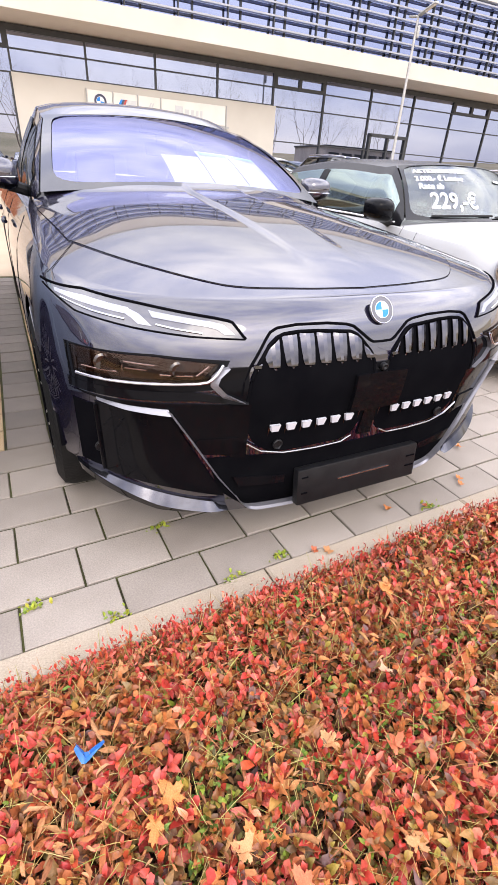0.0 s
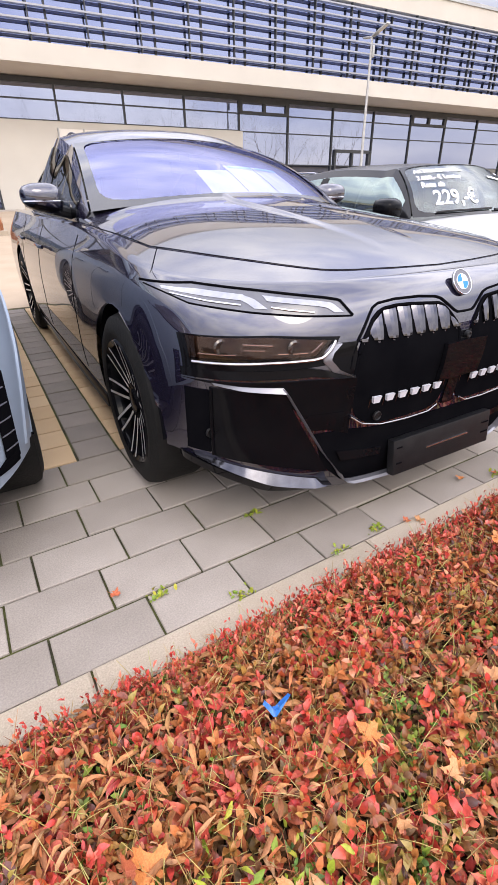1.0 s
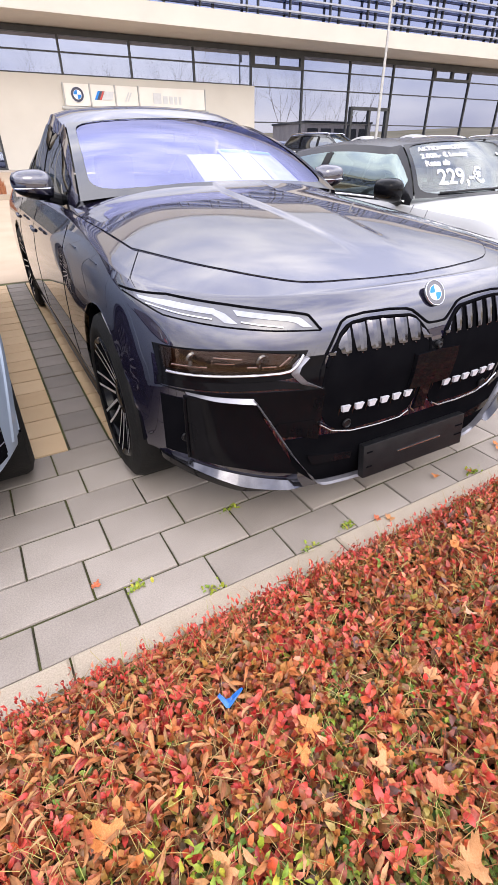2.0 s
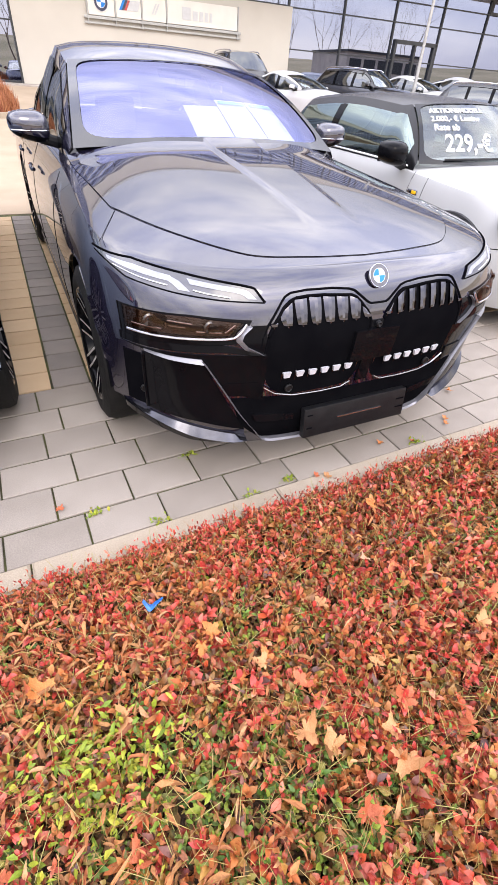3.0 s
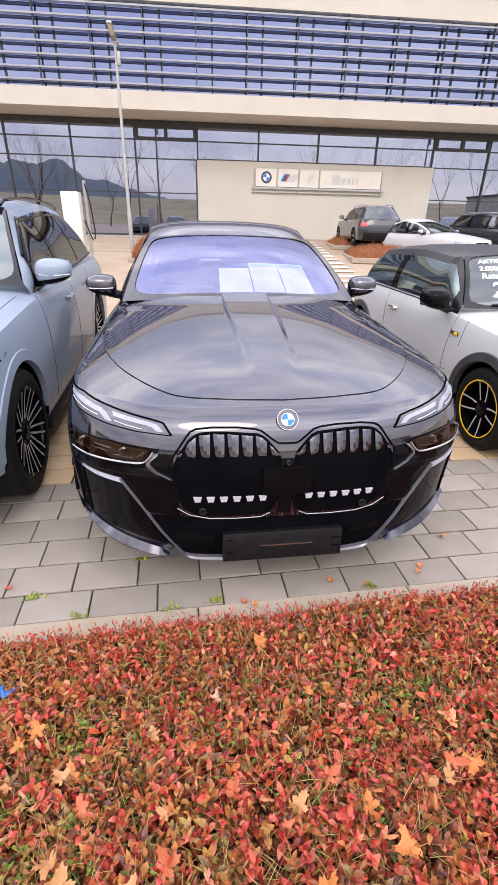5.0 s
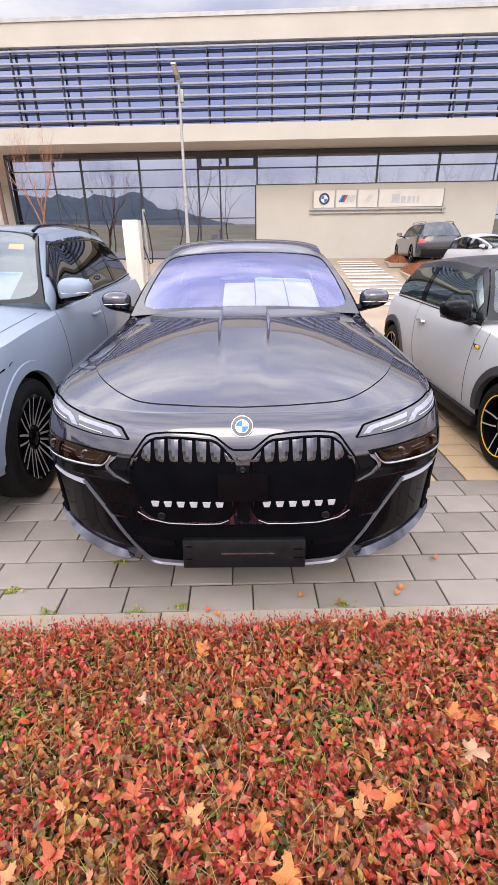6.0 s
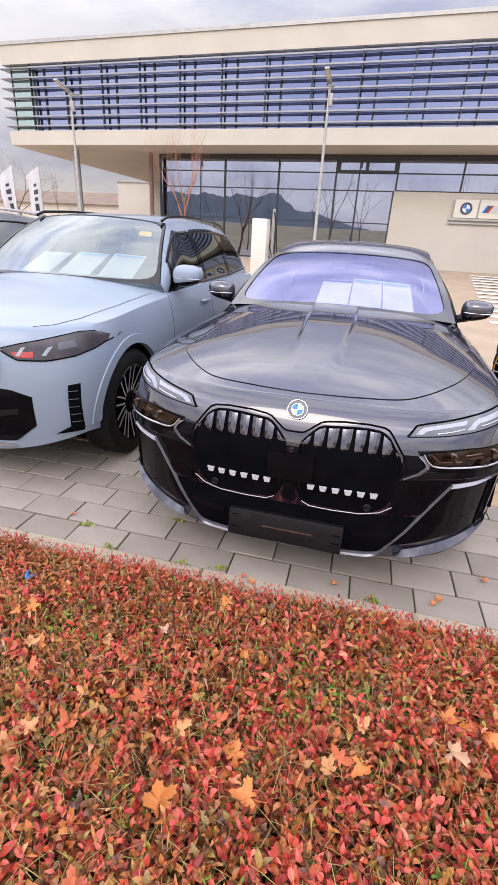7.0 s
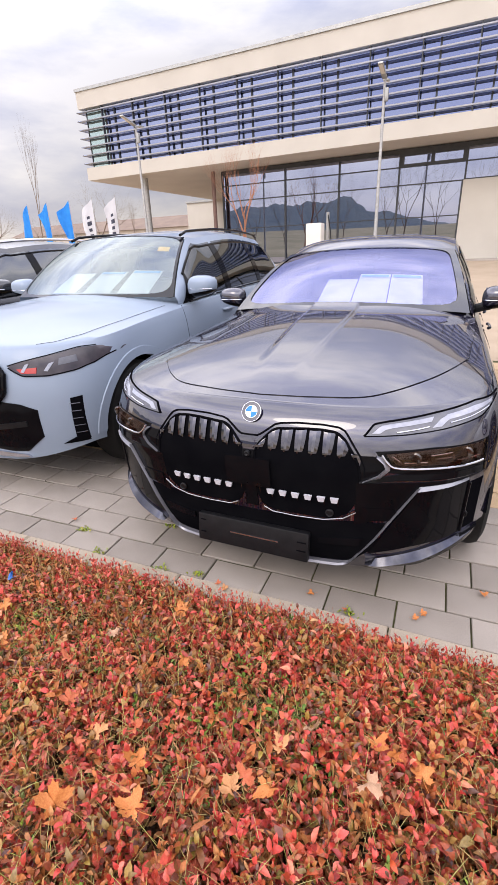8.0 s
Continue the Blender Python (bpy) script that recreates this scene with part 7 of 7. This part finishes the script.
def street_lamp():
    lamp = root("street_lamp", spot(-2.82, 16.0), "tall grey steel street lamp with two flat heads", "street lamp", "street lamps")
    b = bmesh.new()
    tube(b, [(0, 0, 0), (0, 0, 1.2), (0, 0, 1.25), (0, 0, 5.7)], [0.075, 0.07, 0.058, 0.04], 14)
    part("pole", b, M_STEEL, lamp)
    b = bmesh.new()
    box(b, -0.12, 0.12, -0.10, 0.10, 0, 0.03, bevel=0.008)
    part("base_plate", b, M_STEEL, lamp, smooth=False)
    for s, ln, up in ((-1, 0.85, 14), (1, 0.45, 8)):
        b = bmesh.new()
        box(b, -0.075, 0.075, 0.05, ln, -0.02, 0.035, bevel=0.015, m=pose(0, 0, 5.72, up, 0, 180 if s < 0 else 0))
        part("lamp_head", b, M_COPING, lamp, "flat grey lamp head")
        b = bmesh.new()
        box(b, -0.05, 0.05, ln * 0.4, ln - 0.05, -0.026, -0.021, m=pose(0, 0, 5.72, up, 0, 180 if s < 0 else 0))
        part("diffuser", b, M_PANEL, lamp, smooth=False)
    b = bmesh.new()
    box(b, 0.03, 0.13, -0.06, 0.06, 5.15, 5.5, bevel=0.02)
    part("control_box", b, M_COPING, lamp)
    return lamp


lamp = street_lamp()
copy_thing(lamp, spot(-12.55, 16.0))
copy_thing(lamp, spot(12.68, 16.0))

# charging pillar with hanging cable
charger = root("charging_pillar", spot(-3.68, 12.0), "white car charging pillar with a hanging black cable", "charging pillar")
b = bmesh.new()
box(b, -0.22, 0.22, -0.18, 0.18, 0.05, 1.86, bevel=0.03)
part("cabinet", b, M_PANEL, charger, "white cabinet")
b = bmesh.new()
box(b, -0.29, 0.29, -0.21, 0.21, 0.0, 0.06, bevel=0.01)
part("foot", b, M_COPING, charger, smooth=False)
post = bmesh.new()
tube(post, [(0.36, 0, 0), (0.36, 0, 2.12)], 0.04, 10)
part("post", post, M_STEEL, charger)
b = bmesh.new()
tube(b, [(0.38, -0.05, 2.05), (0.47, -0.07, 1.6), (0.52, -0.08, 1.0), (0.50, -0.08, 0.78), (0.44, -0.08, 0.74), (0.38, -0.07, 0.9), (0.30, -0.1, 1.2)], 0.016, 8)
part("cable", b, M_PLASTIC, charger, "black charging cable")

# mounds of dry red ornamental grass in low kerbed beds


def grass_mound(m, lx, ly, h, label, count):
    bed = root("grass_bed", m, label, "grass bed", "grass beds", "stuff")
    b = bmesh.new()
    for x0, x1, y0, y1 in ((-lx - 0.1, lx + 0.1, -ly - 0.1, -ly), (-lx - 0.1, lx + 0.1, ly, ly + 0.1), (-lx - 0.1, -lx, -ly, ly), (lx, lx + 0.1, -ly, ly)):
        box(b, x0, x1, y0, y1, -0.1, 0.06, bevel=0.01)
    part("bed_kerb", b, M_KERB, bed, smooth=False)
    vs, fs = [], []
    core = bmesh.new()
    rows = []
    for j in range(13):
        v = j / 12
        rows.append([((k / 16 * 2 - 1) * lx, (v * 2 - 1) * ly, h * 0.72 * max(0, 1 - abs(k / 8 - 1) ** 4) * max(0, 1 - abs(v * 2 - 1) ** 4)) for k in range(17)])
    grid(core, rows)
    part("thatch", core, M_BEDGRASS, bed)
    for i in range(count):
        x, y = rng.uniform(-lx, lx), rng.uniform(-ly, ly)
        hh = h * (0.75 + 0.35 * rng.uniform()) * max(0.35, 1 - abs(x / lx) ** 4 * 0.6) * max(0.35, 1 - abs(y / ly) ** 4 * 0.6)
        a, lean = rng.uniform(0, 6.28), rng.uniform(0, 0.28)
        dx, dy = math.cos(a) * lean * hh, math.sin(a) * lean * hh
        w = 0.012
        px, py = -math.sin(a + 1) * w, math.cos(a + 1) * w
        k = len(vs)
        vs += [(x - px, y - py, 0), (x + px, y + py, 0), (x + dx * 0.5 + px * 0.8, y + dy * 0.5 + py * 0.8, hh * 0.6), (x + dx * 0.5 - px * 0.8, y + dy * 0.5 - py * 0.8, hh * 0.6), (x + dx, y + dy, hh)]
        fs += [(k, k + 1, k + 2, k + 3), (k + 3, k + 2, k + 4)]
    me = bpy.data.meshes.new("blades")
    me.from_pydata([tuple(float(c) for c in v) for v in vs], [], fs)
    me.materials.append(M_BEDGRASS)
    new("blades", me).parent = bed
    return bed


grass_mound(spot(-1.75, 14.3), 0.75, 0.9, 0.72, "mound of dry rust-red grass in a kerbed bed", 2600)
grass_mound(spot(6.3, 15.4, -8), 1.5, 1.6, 0.45, "long mound of dry rust-red grass beside the crossing", 5000)
grass_mound(spot(5.9, 18.9, -8), 0.9, 1.5, 0.42, "mound of dry rust-red grass near the cream wall", 2500)

# crossing stripes on the lane, pavement before the building
for k in range(13):
    y = 9.6 + k * 0.82
    b = bmesh.new()
    x0 = 2.0 + 0.05 * k
    g = [[(x, yy, rise(yy) + 0.004) for x in (x0 + 0.4, x0 + 1.9)] for yy in (y, y + 0.30)]
    grid(b, g)
    ob = mesh_object("crossing_stripe", b, M_MARK, smooth=False)
    ob.matrix_world = SITE
    tagged(ob, "worn white stripe painted across the sandy lane", "road marking", "crossing stripes", "structure")
b = bmesh.new()
for x0, x1 in ((-30, 2.0), (8.0, 40)):
    box(b, x0, x1, 20.3, 22.2, 0.5, 0.83, bevel=0.01)
ob = mesh_object("pavement", b, M_PATH, smooth=False)
ob.matrix_world = SITE
tagged(ob, "pale raised pavement along the showroom front", "pavement", kind="structure")
b = bmesh.new()
lathe(b, [(0.0, 0.001), (0.006, 0.30), (0.0, 0.33)], "z", 28)
man = mesh_object("manhole_cover", b, M_STEEL)
man.matrix_world = spot(-3.9, 17.3, 0, 0.002)
tagged(man, "round steel manhole cover in the sandy lane", "manhole cover")
b = bmesh.new()
box(b, -1.4, 1.2, -0.06, 0.06, -0.05, 0.07, bevel=0.015)
ob = mesh_object("lane_kerb", b, M_KERB, smooth=False)
ob.matrix_world = spot(-3.9, 15.6)
tagged(ob, "low concrete kerb edging the sandy lane", "kerb", kind="structure")


def tree(m, height, label, bark, seed, spread=0.42, depth=5, group="bare trees", slim=False, girth=1.0):
    """A leafless tree: tapered trunk, limbs and a crown of many twigs."""
    r = np.random.default_rng(seed)
    t = root("tree", m, label, "tree", group)
    trunk, crown = bmesh.new(), bmesh.new()

    def grow(b, p, d, ln, rad, lev):
        steps = 3
        pts, rads = [p], [rad]
        q = p.copy()
        for i in range(steps):
            d = (d + Vector(r.normal(0, 0.10, 3))).normalized()
            q = q + d * ln / steps
            pts.append(q.copy())
            rads.append(rad * (1 - 0.42 * (i + 1) / steps))
        tube(b, pts, rads, 7 if lev == 0 else (5 if lev < 3 else 3), caps=False)
        if lev >= depth:
            return
        for k in range(3 if lev < 2 else 2 + int(r.uniform() < 0.6)):
            side = Vector(r.normal(0, 1, 3))
            nd = (d + side * spread + Vector((0, 0, 0.10 + (0.35 if slim else 0)))).normalized()
            start = pts[-1] if k == 0 or lev > 2 else pts[-2] + (pts[-1] - pts[-2]) * r.uniform(0.2, 1)
            grow(crown, start, nd, ln * r.uniform(0.62, 0.82), rads[-1] * r.uniform(0.68, 0.90), lev + 1)

    grow(trunk, Vector((0, 0, -0.1)), Vector((0, 0, 1)), height * 0.32, height * girth * (0.019 if slim else 0.0165), 0)
    part("trunk", trunk, bark, t)
    part("crown", crown, bark, t, "leafless twigs", smooth=False)
    return t


tree(spot(-9.1, 18.6), 5.2, "slim young leafless tree with reddish bark before the glass front", M_BARKRED, 3, 0.22, 6, "young trees", True)
big = tree(spot(-47.4, 52), 10.5, "bare deciduous tree in the distance", M_BARK, 5, 0.42, 7)
for x, y, k, a in ((-70, 52, 0.9, 40), (-59, 57, 0.62, 100), (-78, 58, 1.0, 200), (-44.5, 60, 0.5, 250), (-66, 58, 0.72, 310)):
    copy_thing(big, spot(x, y, a) @ Matrix.Diagonal((k, k, k, 1))).scale = (k, k, k)
tall = tree(spot(-59.4, 52), 17.0, "tall slim bare poplar in the distance", M_BARK, 11, 0.11, 6, "bare trees", True)
tall.scale = (0.42, 0.42, 1.08)
copy_thing(tall, spot(-41.7, 52, 80)).scale = (0.22, 0.22, 0.42)
# trees and slope behind the camera, seen in the showroom's glass
road_tree = tree(SITE @ pose(-64, -54, 0), 14.5, "bare slim tree beside the road", M_BARK, 21, 0.34, 7, "roadside trees", False, 0.55)
for i in range(22):
    k = 1.0 + 0.35 * ((i * 37) % 10) / 10
    copy_thing(road_tree, SITE @ pose(-58 + 6.3 * i + 2.4 * math.sin(i * 2.3), -52 - 8 * ((i * 7) % 3) / 2, 0, 0, 0, 53 * i)).scale = (k, k, k)

b = bmesh.new()
rows = []
for j in range(5):
    row = []
    for k in range(601):
        k /= 10
        a = math.pi * (1.02 + 0.96 * k / 60)
        rad = 170 + 40 * j
        hgt = (6, 17, 30, 38, 36)[j] * (0.74 + 0.2 * noise.noise((k * 0.16, 3.1, 0)) + 0.12 * noise.noise((k * 0.9, 1.0, 2)) + 0.025 * noise.noise((k * 4.1, 2.0, 5)) + 0.02 * noise.noise((k * 9.3, 4.0, j)))
        row.append((math.cos(a) * rad, math.sin(a) * rad, hgt * (0.30 + 0.70 * min(max((28.0 - k) / 5.0, 0), 1)) - 0.5))
    rows.append(row)
grid(b, rows)
tagged(mesh_object("backdrop_hill", b, M_HILL), "dark wooded hillside in the far distance", "hill", kind="structure")
b = bmesh.new()
rows = []
for j in range(6):
    rad = 75 + 21 * j
    rows.append([(math.cos(math.pi * (1.02 + 0.96 * k / 80)) * rad, math.sin(math.pi * (1.02 + 0.96 * k / 80)) * rad, -0.3 + 1.9 * j + 0.5 * noise.noise((k * 0.2, j * 0.7, 6.0))) for k in range(81)])
grid(b, rows)
tagged(mesh_object("backdrop_field", b, M_FIELD), "tan and olive field rising to the wooded hillside", "field", kind="structure")
b = bmesh.new()
rows = []
for j in range(3):
    rows.append([(x, 190 + 40 * j, (0, 5.5, 7)[j] * (0.8 + 0.5 * noise.noise((x * 0.02, 0.4, 0)))) for x in np.linspace(-420, 300, 80)])
grid(b, rows)
tagged(mesh_object("backdrop_wood", b, M_HILL), "low wooded skyline in the far distance", "wood", kind="structure")

# office block across the road, seen in the showroom's glass
block = root("office_block", SITE @ pose(52, -52, 0), "grey flat-roofed office block across the road", "building")
b = bmesh.new()
box(b, 0, 15, 0, 12, -0.5, 6.3)
part("wall", b, M_ROOMWALL, block, smooth=False)
b = bmesh.new()
box(b, -0.2, 15.2, -0.2, 12.2, 6.3, 6.6)
part("roof", b, M_FRAME, block, smooth=False)
for z in (1.0, 3.9):
    for k in range(5):
        b = bmesh.new()
        box(b, 0.6 + 2.9 * k, 2.9 + 2.9 * k, 11.9, 12.05, z, z + 1.6)
        part("window", b, M_DARKGLASS, block, smooth=False)

# feather flags
for i, (x, y, blue) in enumerate(((-35.2, 29.0, True), (-33.0, 29.0, True), (-30.6, 29.0, True), (-28.2, 29.0, False), (-25.9, 29.0, False))):
    f = root("feather_flag", spot(x, y, 8 * i), "bright blue feather flag on a thin mast" if blue else "white feather flag with dark print on a thin mast", "flag", "feather flags")
    b = bmesh.new()
    tube(b, [(0.62, 0, -0.1), (0.62, 0, 3.0), (0.62, 0, 5.05)], [0.035, 0.028, 0.016], 8)
    part("mast", b, M_STEEL, f)

    def cloth_at(q, t, off=0.0):
        w = 1.05 * (0.58 + 0.42 * t + 0.10 * math.sin(5 * t + 1.7 * i))
        return (0.62 - w * q, off + 0.16 * q * math.sin(4 * q + 3.2 * t + 2.1 * i), 1.4 + 3.55 * t - q * (0.12 + 0.72 * t) + 0.05 * math.sin(6 * q + i))

    b = bmesh.new()
    grid(b, [[cloth_at(q / 8, k / 16) for q in range(9)] for k in range(17)])
    bmesh.ops.solidify(b, geom=b.faces[:], thickness=0.004)
    part("cloth", b, M_BLUEFLAG if blue else M_WHITEFLAG, f)
    if not blue:
        for t0, t1, q0, q1 in ((0.20, 0.34, 0.30, 0.62), (0.40, 0.47, 0.34, 0.60), (0.53, 0.62, 0.28, 0.62), (0.68, 0.74, 0.36, 0.58)):
            b = bmesh.new()
            grid(b, [[cloth_at(q0 + (q1 - q0) * q / 3, t0 + (t1 - t0) * k / 3, -0.015) for q in range(4)] for k in range(4)])
            part("print_bar", b, M_INK, f, "dark print", smooth=False)

# low buildings to the left
b = bmesh.new()
box(b, 0, 9.0, 0, 6, -0.5, 4.9)
low = root("outbuilding", spot(-24.5, 38.0), "plain beige flat-roofed outbuilding", "building")
part("wall", b, M_RENDER, low, smooth=False)
b = bmesh.new()
box(b, -0.1, 9.1, -0.1, 6.1, 4.9, 5.05)
part("coping", b, M_COPING, low, smooth=False)
far = root("far_hall", spot(-75, 60), "long low beige hall in the distance", "building")
b = bmesh.new()
box(b, 0, 45, 0, 10, -0.5, 4.4)
part("wall", b, M_SOFFIT, far, smooth=False)
b = bmesh.new()
grid(b, [[(-0.5, -0.5, 4.4), (45.5, -0.5, 4.4)], [(-0.5, 5, 6.3), (45.5, 5, 6.3)], [(-0.5, 10.5, 4.4), (45.5, 10.5, 4.4)]])
part("roof", b, mat("far_tile_roof", (0.15, 0.10, 0.075), (0.21, 0.15, 0.11), scale=0.6, rough=0.8), far, smooth=False)
# ---- paving pieces, last ----


def paver_mesh(name, lx, ly, material, h=0.06, c=0.0025):
    """A concrete paver with chamfered upper edges, its top at z = 0."""
    x, y = lx / 2, ly / 2
    v = []
    for dx, dy, z in ((0, 0, -h), (0, 0, -c), (c, c, 0.0)):
        v += [(-x + dx, -y + dy, z), (x - dx, -y + dy, z), (x - dx, y - dy, z), (-x + dx, y - dy, z)]
    f = [(8, 9, 10, 11)]
    for r in (0, 4):
        f += [(r + k, r + (k + 1) % 4, r + 4 + (k + 1) % 4, r + 4 + k) for k in range(4)]
    me = bpy.data.meshes.new(name)
    me.from_pydata(v, [], f)
    me.materials.append(material)
    return me


paving = root("paving", Matrix.Identity(4), "parking bays paved with grey, tan and dark concrete blocks", "paving", kind="structure")
GREY = paver_mesh("paver", 0.2925, 0.1895, M_PAVER)
GREY_CUT = paver_mesh("paver", 0.2925, 0.1640, M_PAVER)
TANP = paver_mesh("paver", 0.2900, 0.1880, M_TAN)
TAN_CUT = paver_mesh("paver", 0.184, 0.1880, M_TAN)
TAN_SLIM = paver_mesh("paver", 0.087, 0.1880, M_TAN)
DARK = paver_mesh("paver", 0.191, 0.1880, M_STRIP)
prng = random.Random(5)
rest = {"grey": [], "tan": [], "dark": []}


def lay(me, x, y, turn, near):
    m = pose(x, y, prng.uniform(-0.0025, 0.0015), prng.uniform(-0.5, 0.5), prng.uniform(-0.5, 0.5), turn + prng.uniform(-0.4, 0.4))
    if near:
        o = new("paver", me)
        o.parent, o.matrix_local = paving, m
    else:
        rest["grey" if me in (GREY, GREY_CUT) else ("dark" if me is DARK else "tan")].append((me, m))


for r, shift in enumerate((0.038, 0.240, 0.049, 0.254, 0.052, 0.260)):
    y = 0.0605 if r == 0 else 0.148 + 0.2 * r - 0.1
    for k in range(-22, 22):
        x = shift + 0.15 + 0.3 * k
        lay(GREY_CUT if r == 0 else GREY, x, y, 0, -3.4 < x < 2.6)
# tan bays with dark lines between them
for r in range(20):
    y = 1.148 + 0.1 + 0.2 * r
    lines = [-6.046, -3.546, -1.046, 1.454, 3.954]
    drift = 0.021 * (y - 1.13)
    for i, lx in enumerate(lines):
        lay(DARK, lx + drift, y, -1.2, -1.5 < lx < 1.6)
        if i + 1 < len(lines):
            a, b_ = lx + 0.103 + drift, lines[i + 1] - 0.103 + drift
            x = a
            for w, me in [(0.3, TANP)] * 3 + ([(0.097, TAN_SLIM), (0.3, TANP), (0.097, TAN_SLIM)] if r % 2 else [(0.194, TAN_CUT), (0.3, TANP)]) + [(0.3, TANP)] * 3:
                xc = x + w / 2
                lay(me, xc, y, -1.2, -1.75 < xc < -0.7 or 0.75 < xc < 1.55)
                x += w
for key, items in rest.items():
    vs, fs = [], []
    for me, m in items:
        k = len(vs)
        vs += [tuple(m @ v.co) for v in me.vertices]
        fs += [tuple(k + i for i in p.vertices) for p in me.polygons]
    me = bpy.data.meshes.new("more_pavers")
    me.from_pydata(vs, [], fs)
    me.materials.append({"grey": M_PAVER, "tan": M_TAN, "dark": M_STRIP}[key])
    o = new("more_pavers", me)
    o.parent = paving
    tagged(o, kind="stuff")
# kerb stones on both sides of the bed
for y0, w in ((-0.077, 0.104), (-1.46, 0.08)):
    me = paver_mesh("kerb_stone", 0.994, w, M_KERB, h=0.2, c=0.008)
    kerb = root("kerb", Matrix.Identity(4), "flush pale concrete kerb edging the planted bed", "kerb", "kerbs", "structure")
    for k in range(-9, 9):
        o = new("kerb_stone", me)
        o.parent, o.matrix_local = kerb, pose(k + 0.12, y0, 0.006, prng.uniform(-0.3, 0.3), 0, prng.uniform(-0.15, 0.15))
